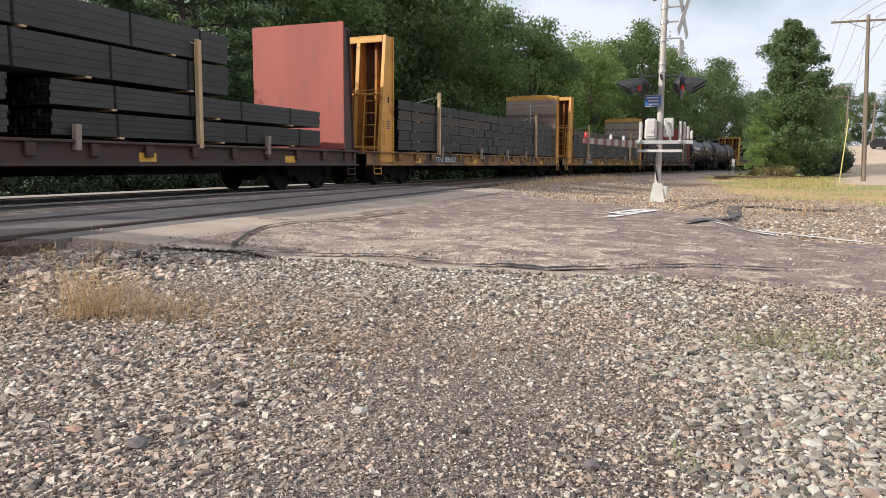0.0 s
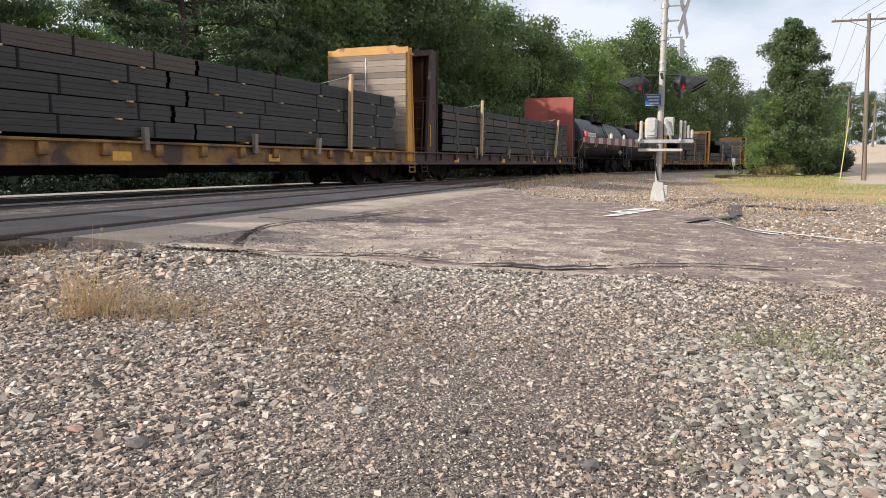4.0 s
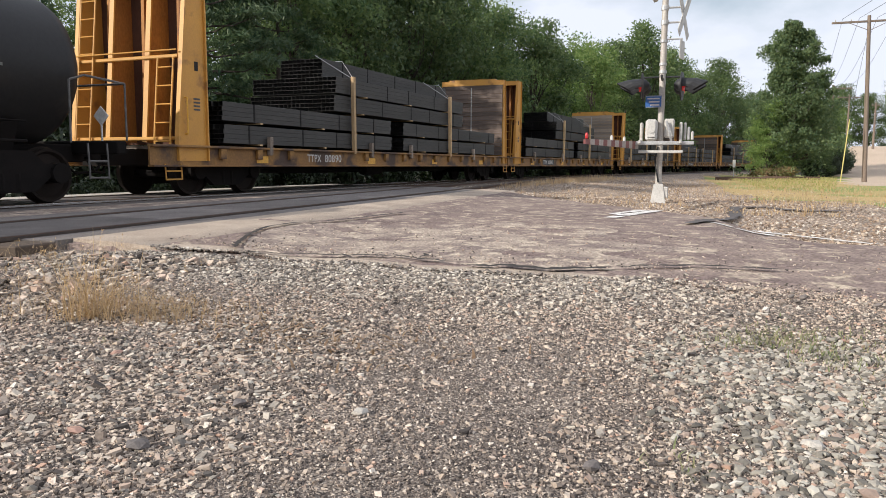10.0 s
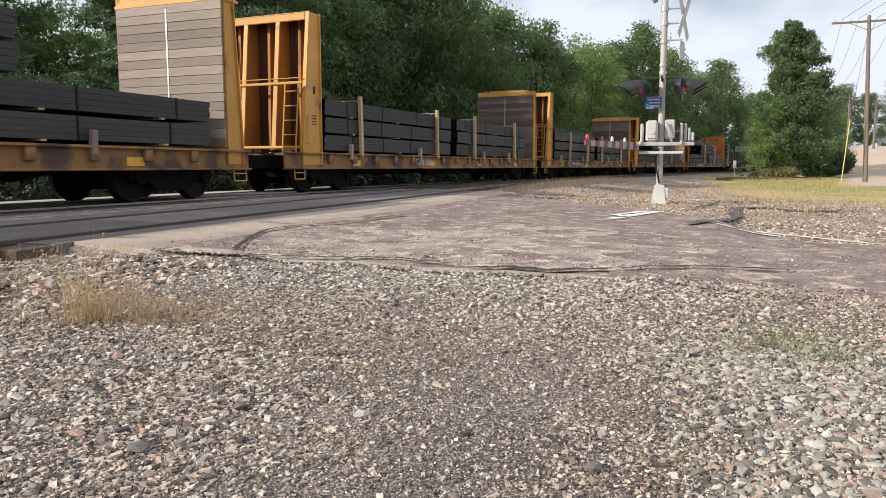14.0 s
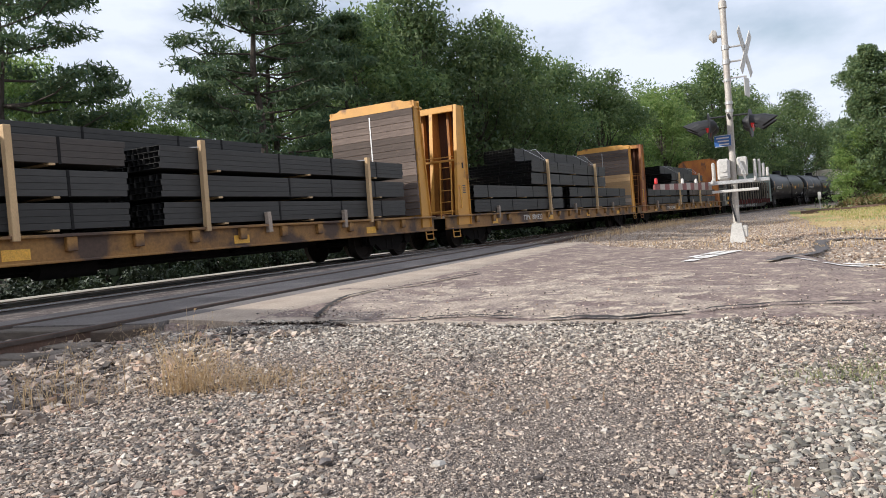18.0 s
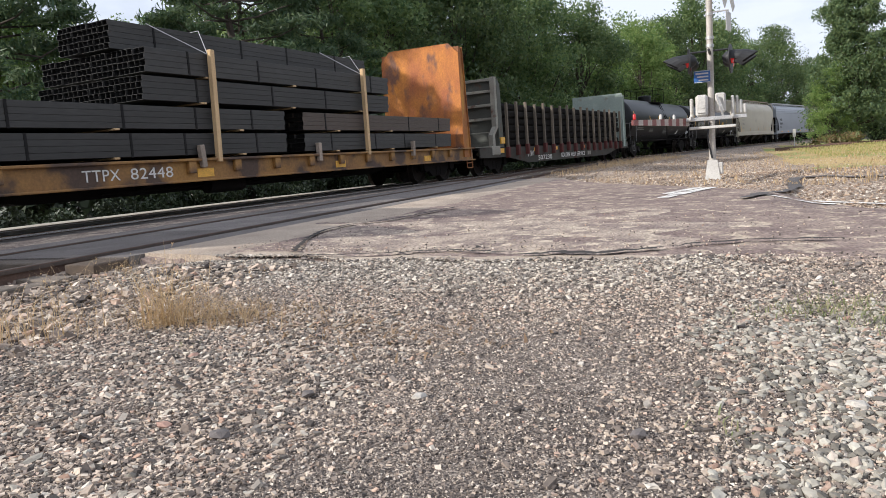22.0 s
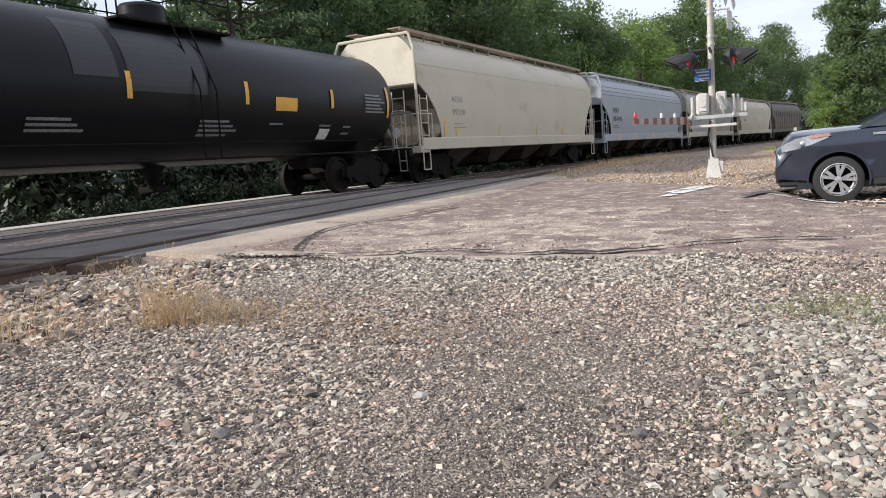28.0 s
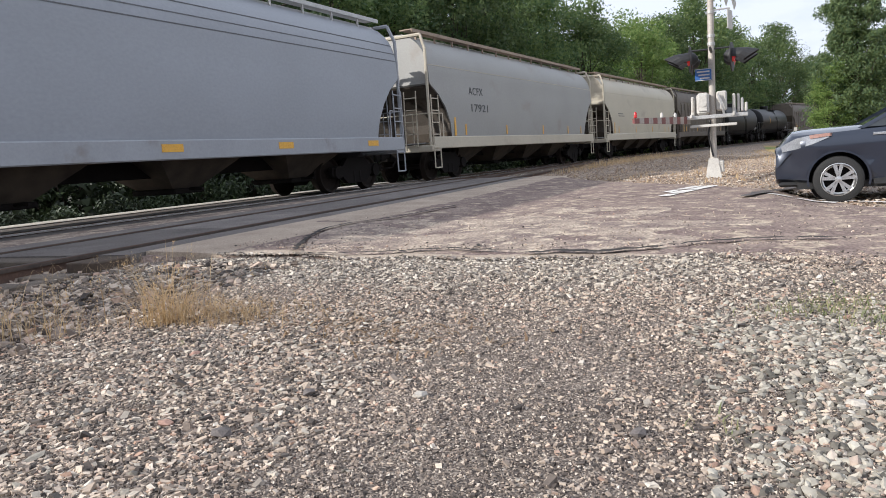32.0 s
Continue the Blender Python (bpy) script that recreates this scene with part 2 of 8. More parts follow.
M_DUSTTANK = material("dusty_black_tank_paint", (0.016, 0.0152, 0.0152), 0.5, second=(0.011, 0.0105, 0.0108), scale=0.9, spread=0.5, grain=14, bump=0.05, third=(0.03, 0.024, 0.02), third_scale=0.9, third_at=0.57, spec=0.3)
M_DIMORANGE = material("dirty_orange_lettering", (0.46, 0.25, 0.07), 0.6, second=(0.25, 0.14, 0.05), scale=7, spread=0.3)
M_UNDER = material("underframe_black", (0.008, 0.007, 0.0066), 0.85, second=(0.013, 0.0105, 0.0095), scale=4, spec=0.12)
M_WHEEL = material("wheel_steel", (0.015, 0.012, 0.0105), 0.75, 0.1, second=(0.024, 0.017, 0.013), scale=6, spec=0.15)
M_HOPGREY = material("grey_hopper_paint", (0.33, 0.325, 0.31), 0.55, second=(0.28, 0.275, 0.26), scale=0.7, spread=0.6, grain=22, bump=0.02, third=(0.27, 0.25, 0.225), third_scale=0.9, third_at=0.6, stretch=(0.6, 1, 0.9), speckle=0.06)
M_HOPCREAM = material("cream_hopper_paint", (0.53, 0.475, 0.375), 0.55, second=(0.44, 0.395, 0.31), scale=0.7, spread=0.6, grain=22, bump=0.02, third=(0.38, 0.33, 0.26), third_scale=0.9, third_at=0.6, stretch=(0.6, 1, 0.9), speckle=0.06)
M_HOPBLUE = material("blue_grey_hopper_paint", (0.32, 0.338, 0.37), 0.5, second=(0.28, 0.295, 0.32), scale=0.7, spread=0.6, grain=22, bump=0.02, stretch=(0.6, 1, 0.9), speckle=0.06)
M_HOPBROWN = material("brown_hopper_paint", (0.15, 0.125, 0.1), 0.7, second=(0.11, 0.09, 0.075), scale=1.5, grain=22, bump=0.03)
# these two: grime, taken darker for shade under and between the cars
M_OUTLET = material("grimy_outlet_steel", (0.085, 0.068, 0.052), 0.8, second=(0.04, 0.033, 0.027), scale=2, spread=0.4, spec=0.15)
M_SLOPE = material("grimy_slope_sheet", (0.13, 0.112, 0.094), 0.8, second=(0.09, 0.077, 0.066), scale=1.5, grain=22, bump=0.05, third=(0.06, 0.045, 0.036), third_scale=2, third_at=0.6, spec=0.2)
M_SEAM = material("dark_seam", (0.16, 0.165, 0.175), 0.7)
# rust brown, taken darker for the shade in the bulkhead's recess
M_BACK = material("rust_brown_back", (0.105, 0.046, 0.026), 0.8, second=(0.06, 0.03, 0.021), scale=1.3, grain=26, third=(0.2, 0.085, 0.03), third_scale=1.5, third_at=0.6, stretch=(1, 2.2, 0.35), spec=0.2)
M_WEB = material("orange_web_plate", (0.42, 0.185, 0.04), 0.65, second=(0.28, 0.115, 0.032), scale=1.3, grain=26, third=(0.12, 0.055, 0.03), third_scale=1.7, third_at=0.6, stretch=(1, 1.6, 0.5), spec=0.3)
M_AMBER = material("amber_marker", (0.36, 0.2, 0.16), 0.3)
M_HOPSILL = material("pale_blue_grey_sill", (0.35, 0.365, 0.39), 0.55, second=(0.29, 0.3, 0.32), scale=0.9, grain=22, bump=0.02, third=(0.22, 0.2, 0.185), third_scale=1.2, third_at=0.64, speckle=0.06)
M_CONCRETE = material("pale_concrete", (0.62, 0.58, 0.52), 0.9, second=(0.5, 0.46, 0.41), scale=2, grain=60, bump=0.3)
M_RUST = material("rust_stained_plate", (0.36, 0.14, 0.035), 0.75, second=(0.2, 0.075, 0.03), scale=1.3, spread=0.4, grain=26, third=(0.42, 0.2, 0.04), third_scale=1.6, third_at=0.55, stretch=(1, 1.5, 0.4))
M_HOPROOF = material("dirty_roof", (0.36, 0.28, 0.21), 0.8, second=(0.25, 0.19, 0.15), scale=3, grain=30)
M_WHITE = material("white_lettering", (0.75, 0.74, 0.7), 0.6, second=(0.55, 0.53, 0.5), scale=9, spread=0.4)
M_DARKLETTER = material("dark_lettering", (0.07, 0.07, 0.075), 0.6)
M_REFLECT = material("yellow_reflector", (0.78, 0.42, 0.05), 0.45, second=(0.62, 0.33, 0.05), scale=12)
M_GALV = material("galvanised_metal", (0.5, 0.5, 0.49), 0.5, 0.5, second=(0.4, 0.39, 0.38), scale=4, grain=40, bump=0.05)
M_MAST = material("weathered_mast", (0.5, 0.47, 0.42), 0.6, 0.15, second=(0.38, 0.34, 0.3), scale=2.2, grain=40, third=(0.26, 0.2, 0.15), third_scale=2.5, third_at=0.64, bump=0.08)
M_CASE = material("white_machine_case", (0.56, 0.54, 0.5), 0.55, second=(0.42, 0.4, 0.37), scale=5, grain=40, bump=0.05, third=(0.25, 0.2, 0.16), third_scale=6, third_at=0.63)
M_BLACK = material("signal_black", (0.02, 0.02, 0.022), 0.55)
M_REDLENS = material("red_signal_lens", (0.42, 0.02, 0.02), 0.25, emit=0.35)
M_REDPAINT = material("red_stripe", (0.45, 0.04, 0.045), 0.5)
M_ARMRED = material("faded_red_band", (0.2, 0.055, 0.05), 0.6)
M_ARMWHITE = material("dull_white_band", (0.42, 0.37, 0.33), 0.6)
M_BLUESIGN = material("blue_sign", (0.03, 0.12, 0.36), 0.45)
M_POLE = material("utility_pole_wood", (0.24, 0.185, 0.14), 0.9, second=(0.17, 0.13, 0.1), scale=3, grain=30, bump=0.5, stretch=(4, 4, 0.5))
M_WIRE = material("dark_wire", (0.04, 0.04, 0.04), 0.6)
M_FARROAD = material("far_road_surface", (0.5, 0.39, 0.29), 0.9, second=(0.44, 0.34, 0.25), scale=0.3, grain=20)
M_CARBLUE = material("dark_blue_car_paint", (0.02, 0.027, 0.046), 0.3, 0.35, second=(0.018, 0.024, 0.04), scale=2, grain=300, bump=0.0, coat=1.0)
M_PLASTIC = material("black_plastic", (0.02, 0.02, 0.021), 0.6)
M_TYRE = material("tyre_rubber", (0.022, 0.022, 0.022), 0.8)
M_ALLOY = material("alloy_rim", (0.62, 0.62, 0.62), 0.28, 0.9, second=(0.55, 0.55, 0.55))
M_CARGLASS = material("tinted_car_glass", (0.03, 0.036, 0.04), 0.06, second=(0.025, 0.03, 0.035), bump=0.0, coat=0.6)
M_LAMPGLASS = material("lamp_glass", (0.42, 0.43, 0.45), 0.12, 0.4, second=(0.25, 0.26, 0.28), scale=9, bump=0.0, coat=1.0)


# ---------------------------------------------------------------- mesh helpers
class Shape:
    """Gathers vertices and faces of one mesh."""

    def __init__(self):
        self.v, self.f = [], []

    def add(self, verts, faces):
        k = len(self.v)
        self.v += [tuple(p) for p in verts]
        self.f += [tuple(i + k for i in q) for q in faces]
        return self

    def box(self, x0, x1, y0, y1, z0, z1, b=0.0):
        """A box; b chamfers its edges along the longest axis pair."""
        if b <= 0:
            v = [(x, y, z) for x in (x0, x1) for y in (y0, y1) for z in (z0, z1)]
            return self.add(v, [(0, 1, 3, 2), (4, 6, 7, 5), (0, 4, 5, 1), (2, 3, 7, 6), (0, 2, 6, 4), (1, 5, 7, 3)])
        c, h = ((x0 + x1) / 2, (y0 + y1) / 2, (z0 + z1) / 2), ((x1 - x0) / 2, (y1 - y0) / 2, (z1 - z0) / 2)
        b = min(b, min(h) * 0.9)
        v, idx = [], {}
        for sx in (-1, 1):
            for sy in (-1, 1):
                for sz in (-1, 1):
                    for a in range(3):
                        d = [h[0] - b, h[1] - b, h[2] - b]
                        d[a] = h[a]
                        idx[sx, sy, sz, a] = len(v)
                        v.append((c[0] + sx * d[0], c[1] + sy * d[1], c[2] + sz * d[2]))
        f = []
        for a in range(3):
            o = [i for i in range(3) if i != a]
            for s in (-1, 1):
                q = []
                for p, r in ((-1, -1), (1, -1), (1, 1), (-1, 1)):
                    k = [0, 0, 0]
                    k[a], k[o[0]], k[o[1]] = s, p, r
                    q.append(idx[k[0], k[1], k[2], a])
                f.append(q if (s > 0) != (a == 1) else q[::-1])
        for a in range(3):
            o = [i for i in range(3) if i != a]
            for p in (-1, 1):
                for r in (-1, 1):
                    q = []
                    for s, ax in ((-1, o[0]), (1, o[0]), (1, o[1]), (-1, o[1])):
                        k = [0, 0, 0]
                        k[a], k[o[0]], k[o[1]] = s, p, r
                        q.append(idx[k[0], k[1], k[2], ax])
                    f.append(q)
        for sx in (-1, 1):
            for sy in (-1, 1):
                for sz in (-1, 1):
                    f.append([idx[sx, sy, sz, a] for a in range(3)])
        return self.add(v, f)

    def tube(self, a, b, r, n=8, r2=None, cap=True):
        """A round bar from a to b."""
        a, b = Vector(a), Vector(b)
        d = (b - a).normalized()
        u = d.orthogonal().normalized()
        w = d.cross(u)
        r2 = r if r2 is None else r2
        v = []
        for p, q in ((a, r), (b, r2)):
            for i in range(n):
                t = 2 * math.pi * i / n
                v.append(p + q * (math.cos(t) * u + math.sin(t) * w))
        f = [(i, (i + 1) % n, n + (i + 1) % n, n + i) for i in range(n)]
        if cap:
            f += [tuple(range(n))[::-1], tuple(range(n, 2 * n))]
        return self.add(v, f)

    def path(self, pts, r, n=6):
        for a, b in zip(pts[:-1], pts[1:]):
            self.tube(a, b, r, n)
        return self

    def lathe(self, prof, axis="x", n=24, centre=(0, 0, 0), cap=True):
        """Turns (along, radius) pairs about an axis; without caps the outline closes on itself."""
        if not cap:
            prof = list(prof) + [prof[0]]
        v, f = [], []
        for s, r in prof:
            for i in range(n):
                t = 2 * math.pi * i / n
                p = {"x": (s, r * math.cos(t), r * math.sin(t)), "y": (r * math.cos(t), s, r * math.sin(t)), "z": (r * math.cos(t), r * math.sin(t), s)}[axis]
                v.append((p[0] + centre[0], p[1] + centre[1], p[2] + centre[2]))
        for k in range(len(prof) - 1):
            for i in range(n):
                j = (i + 1) % n
                f.append((k * n + i, k * n + j, (k + 1) * n + j, (k + 1) * n + i))
        if cap:
            f.append(tuple(range(n))[::-1])
            f.append(tuple(range((len(prof) - 1) * n, len(prof) * n)))
        return self.add(v, f)

    def prism(self, poly, axis, lo, hi):
        """A flat polygon (two coordinates) pulled along the axis."""
        v = []
        for s in (lo, hi):
            for p, q in poly:
                v.append({"x": (s, p, q), "y": (p, s, q), "z": (p, q, s)}[axis])
        n = len(poly)
        f = [(i, (i + 1) % n, n + (i + 1) % n, n + i) for i in range(n)]
        f += [tuple(range(n))[::-1], tuple(range(n, 2 * n))]
        return self.add(v, f)

    def loft(self, rings, cap=True, closed=True):
        n = len(rings[0])
        v = [p for r in rings for p in r]
        f = []
        for k in range(len(rings) - 1):
            for i in range(n if closed else n - 1):
                j = (i + 1) % n
                f.append((k * n + i, k * n + j, (k + 1) * n + j, (k + 1) * n + i))
        if cap:
            f += [tuple(range(n))[::-1], tuple(range((len(rings) - 1) * n, len(rings) * n))]
        return self.add(v, f)

    def data(self, name, mat, smooth=False):
        me = bpy.data.meshes.new(name)
        me.from_pydata(self.v, [], self.f)
        bm = bmesh.new()
        bm.from_mesh(me)
        bmesh.ops.recalc_face_normals(bm, faces=bm.faces)
        bm.to_mesh(me)
        bm.free()
        if smooth:
            me.shade_smooth()
            me.set_sharp_from_angle(angle=radians(38))
        me.materials.append(mat)
        return me


def part(name, shape, mat, parent, label="", smooth=False, at=None):
    """One mesh object under a thing or a part. shape: a Shape, or mesh data already made."""
    me = shape if isinstance(shape, bpy.types.Mesh) else shape.data(name, mat, smooth)
    ob = new(name, me)
    ob.parent = parent
    if at is not None:
        ob.matrix_basis = at
    return tagged(ob, label=label)


def thing(name, at, label, category, group="", kind=""):
    ob = new(name)
    ob.empty_display_size = 0.2
    ob.matrix_basis = at
    return tagged(ob, label, category, group, kind)


def solid(name, shape, mat, label, category, group="", kind="", at=None, smooth=False):
    ob = new(name, shape if isinstance(shape, bpy.types.Mesh) else shape.data(name, mat, smooth))
    if at is not None:
        ob.matrix_basis = at
    return tagged(ob, label, category, group, kind)


def lettering(text, size, mat, parent, at, name="lettering", width=None):
    """Painted letters, thin, standing in the local xz plane and read from the -y side."""
    cu = bpy.data.curves.new(name, "FONT")
    cu.body, cu.size, cu.extrude = text, size, 0.002
    cu.space_character = 1.05
    tmp = bpy.data.objects.new(name, cu)
    scene.collection.objects.link(tmp)
    dg = bpy.context.evaluated_depsgraph_get()
    me = bpy.data.meshes.new_from_object(tmp.evaluated_get(dg))
    bpy.data.objects.remove(tmp)
    bpy.data.curves.remove(cu)
    me.transform(Matrix.Rotation(radians(90), 4, "X"))
    if width:
        xs = [p.co.x for p in me.vertices]
        me.transform(Matrix.Diagonal((width / (max(xs) - min(xs)), 1, 1, 1)))
    me.materials.clear()
    me.materials.append(mat)
    return part(name, me, mat, parent, at=at)


rng = np.random.default_rng(7)

# ---------------------------------------------------------------- tracks: main line on a 500 m curve, siding beside it
R_MAIN, S0, D_MAIN = 500.0, -26.7, 12.1


def main_at(s, off=0.0):
    """Place and heading (radians, clockwise) on the main line; off: metres towards the camera's side."""
    th = (s - S0) / R_MAIN
    r = R_MAIN - off
    return S0 + r * math.sin(th), D_MAIN - R_MAIN + r * math.cos(th), th


def smooth(a, b, x):
    t = min(1.0, max(0.0, (x - a) / (b - a)))
    return t * t * (3 - 2 * t)


def siding_y(x):
    """Centre line of the siding, which runs into the main line."""
    ym = D_MAIN - (x - S0) ** 2 / (2 * R_MAIN)
    k = smooth(14, 62, x)
    return (6.62 - 0.012 * max(0, x - 9)) * (1 - k) + ym * k


def near_edge(y):
    """The ragged edge of the old asphalt towards the gravel."""
    x = 5.2 + 0.06 * math.sin(y * 2.1) + 0.05 * math.sin(y * 5.3 + 1)
    x -= 0.6 * smooth(0.2, -2.0, y) * (1 + 0.0 * y)
    if y < -1.5:
        x -= (-1.5 - y) * 0.42
    x += 0.17 * smooth(1.2, 2.4, y)
    return x + noise.noise(Vector((y * 4, 3, 1))) * 0.07


def ground_z(x, y):
    """Lie of the land."""
    z = -0.17
    z += 0.05 * smooth(3.0, 5.5, y) * smooth(2.0, 6.0, x)
    z -= 0.18 * smooth(-1, -9, x) * 0.4
    # gravel banked up against the asphalt
    if 3 < x < 8 and -4 < y < 5.0:
        d = near_edge(y) - x
        z += 0.034 * (smooth(1.3, 0.1, d) if d > 0 else smooth(-0.2, 0.0, d)) * smooth(5.0, 4.5, y)
    if x > 18:
        ym = D_MAIN - (x - S0) ** 2 / (2 * R_MAIN)
        z -= 0.22 * smooth(1.5, 4.5, ym - 3.5 - y) * smooth(18, 26, x)
    # the bank on which a road climbs away beyond the poles
    if x > 30:
        z += 4.3 * smooth(62, 135, x) * smooth(-0.155, -0.2, y / x)
    z -= 0.13 * smooth(-0.5, -1.2, y) * smooth(8.6, 10.4, x) * smooth(17, 14, x)
    z -= 0.55 * smooth(12.6, 15.0, y + (x - S0) ** 2 / (2 * R_MAIN) - 0.9)
    return z


# ---------------------------------------------------------------- ground
def build_ground():
    def axis(fine_lo, fine_hi, step, lo, hi):
        a = list(np.arange(fine_lo, fine_hi, step))
        d, p = step, fine_hi
        while p < hi:
            a.append(p)
            d *= 1.16
            p += d
        a.append(hi)
        d, p = step, fine_lo
        while p > lo:
            d *= 1.16
            p -= d
            a.insert(0, max(p, lo))
        return a

    xs, ys = axis(0.5, 9, 0.11, -1500, 1800), axis(-3, 7, 0.11, -1600, 1600)
    v, f, mi = [], [], []
    for x in xs:
        for y in ys:
            n1 = noise.noise(Vector((x * 1.3, y * 1.3, 0))) * 0.02 + noise.noise(Vector((x * 5, y * 5, 2))) * 0.008 if abs(x) < 40 and abs(y) < 30 else 0
            v.append((x, y, ground_z(x, y) + n1))
    ny = len(ys)
    for i in range(len(xs) - 1):
        for j in range(ny - 1):
            f.append((i * ny + j, (i + 1) * ny + j, (i + 1) * ny + j + 1, i * ny + j + 1))
            x, y = (xs[i] + xs[i + 1]) / 2, (ys[j] + ys[j + 1]) / 2
            ym = D_MAIN - (x - S0) ** 2 / (2 * R_MAIN)
            wob = noise.noise(Vector((x * 0.25, y * 0.25, 5))) * 1.5
            m = 4 if x > 8 and y > -12 else 0
            if x > 17 and y < ym - 6 - max(0, 30 - x) * 0.35 + wob and y < -2.2 + wob * 0.5 - (x < 24) * 2:
                m = 1
            if y > ym + 2.6 + wob * 0.3 or x < -30 or y < -14 or x > 260:
                m = 2
            if 44 < x < 170 and -0.285 < y / x < -0.188:
                m = 3
            mi.append(m)
    me = bpy.data.meshes.new("ground")
    me.from_pydata(v, [], f)
    for m in (M_GROUND, M_GRASS, M_FLOOR, M_FARROAD, M_TANGRIT):
        me.materials.append(m)
    me.polygons.foreach_set("material_index", mi)
    me.shade_smooth()
    return tagged(new("ground", me), "brown gravelly ground with grit, dry grass and a mown verge", "ground", kind="structure")


M_FLOOR = material("forest_floor", (0.045, 0.05, 0.022), 0.95, second=(0.06, 0.045, 0.03), scale=0.6, grain=12, bump=0.9)
build_ground()


def far_edge(y):
    """The far edge of the road, which flares towards the crossing."""
    x = 11.9 + 1.55 * max(0.0, y + 0.8) if y > -0.8 else 11.9 + 2.45 * (y + 0.8)
    return max(min(x, 20.6 + 0.25 * (y - 4)), near_edge(y) + 3.4) + noise.noise(Vector((y * 2.5, 7, 1))) * 0.12


def road_z(x, y):
    return -0.13 - 0.13 * smooth(-0.4, -1.2, y) * smooth(8.2, 10.2, x) + 0.1 * smooth(2.8, 5.6, y) + 0.012 * noise.noise(Vector((x * 0.8, y * 0.8, 9)))


def build_road():
    ys = list(np.arange(-14, 5.4, 0.14))
    nx = 44
    top, s = [], Shape()
    for y in ys:
        a, b = near_edge(y), far_edge(y)
        top.append([(a + (b - a) * k / nx, y) for k in range(nx + 1)])
    v = [(x, y, road_z(x, y) - (0.03 if k in (0, nx) else 0)) for r in top for k, (x, y) in enumerate(r)]
    n = nx + 1
    f = [(i * n + k, (i + 1) * n + k, (i + 1) * n + k + 1, i * n + k + 1) for i in range(len(ys) - 1) for k in range(nx)]
    base = len(v)
    for col, shift in ((0, -0.07), (nx, 0.07)):
        k0 = len(v)
        for i, r in enumerate(top):
            x, y = r[col]
            v.append((x + shift, y, ground_z(x, y) - 0.08))
        for i in range(len(ys) - 1):
            f.append((i * n + col, (i + 1) * n + col, k0 + i + 1, k0 + i))
    s.v, s.f = v, f
    return solid("road", s, M_ASPHALT, "old reddish-grey asphalt road, cracked and patched, leading over the crossing", "road", kind="structure", smooth=True)


road = build_road()


def overlay():
    """A thicker worn layer of asphalt whose broken edge makes the long crack."""
    ys = np.linspace(-0.6, 4.45, 90)
    v, f = [], []
    n = 60
    for i, y in enumerate(ys):
        lo = float(np.interp(y, [-0.6, 0.08, 0.41, 0.73, 0.94, 1.25, 1.45, 1.91, 2.29, 2.76, 3.4, 3.77, 4.22, 4.5], [6.5, 5.98, 5.81, 5.64, 5.52, 5.6, 5.5, 5.67, 5.82, 5.66, 5.6, 5.66, 6.5, 7.6]))
        lo = max(lo, near_edge(y) + 0.12)
        hi = min(far_edge(y) - 0.4, 10.2 + 0.9 * math.sin(y)) if y < 3.4 else max(lo + 0.2, 10.0 - (y - 3.4) * 0.6)
        for k in range(n + 1):
            x = lo + (hi - lo) * k / n + noise.noise(Vector((y * 6, k, 4))) * 0.05 * (k < 2)
            # worn thin in blotches towards the far side and the open end
            wear = smooth(0.3, 1.0, k / n) + smooth(1.0, -0.5, y) - noise.fractal(Vector((x * 1.3, y * 1.0, 7)), 1.0, 2.0, 4) - 0.45
            v.append((x, y, road_z(x, y) + (-0.02 if k in (0, n) or i in (0, 89) else 0.01 - 0.024 * smooth(-0.15, 0.35, wear))))
    for i in range(len(ys) - 1):
        for k in range(n):
            f.append((i * (n + 1) + k, (i + 1) * (n + 1) + k, (i + 1) * (n + 1) + k + 1, i * (n + 1) + k + 1))
    s = Shape()
    s.v, s.f = v, f
    part("asphalt_overlay", s, M_ASPHALT2, road, "pale broken asphalt overlay", smooth=True)


overlay()


def sandy_edge():
    """A band of pale, sanded asphalt along the near edge of the road."""
    v, f = [], []
    ys = np.arange(0.2, 4.5, 0.1)
    for y in ys:
        a = near_edge(y) + 0.04
        w = (0.75 + 0.5 * noise.noise(Vector((y * 1.1, 0, 5))) + 0.25 * noise.noise(Vector((y * 4, 0, 5)))) * 0.32 * smooth(0.2, 0.8, y) + 0.05
        for k in range(5):
            x = a + w * k / 4
            v.append((x, y, road_z(x, y) + (0.004 if k < 4 else -0.006)))
    f = [(i * 5 + k, (i + 1) * 5 + k, (i + 1) * 5 + k + 1, i * 5 + k + 1) for i in range(len(ys) - 1) for k in range(4)]
    s = Shape()
    s.v, s.f = v, f
    part("sandy_edge", s, M_SAND, road, "pale sanded edge of the asphalt", smooth=True)


sandy_edge()


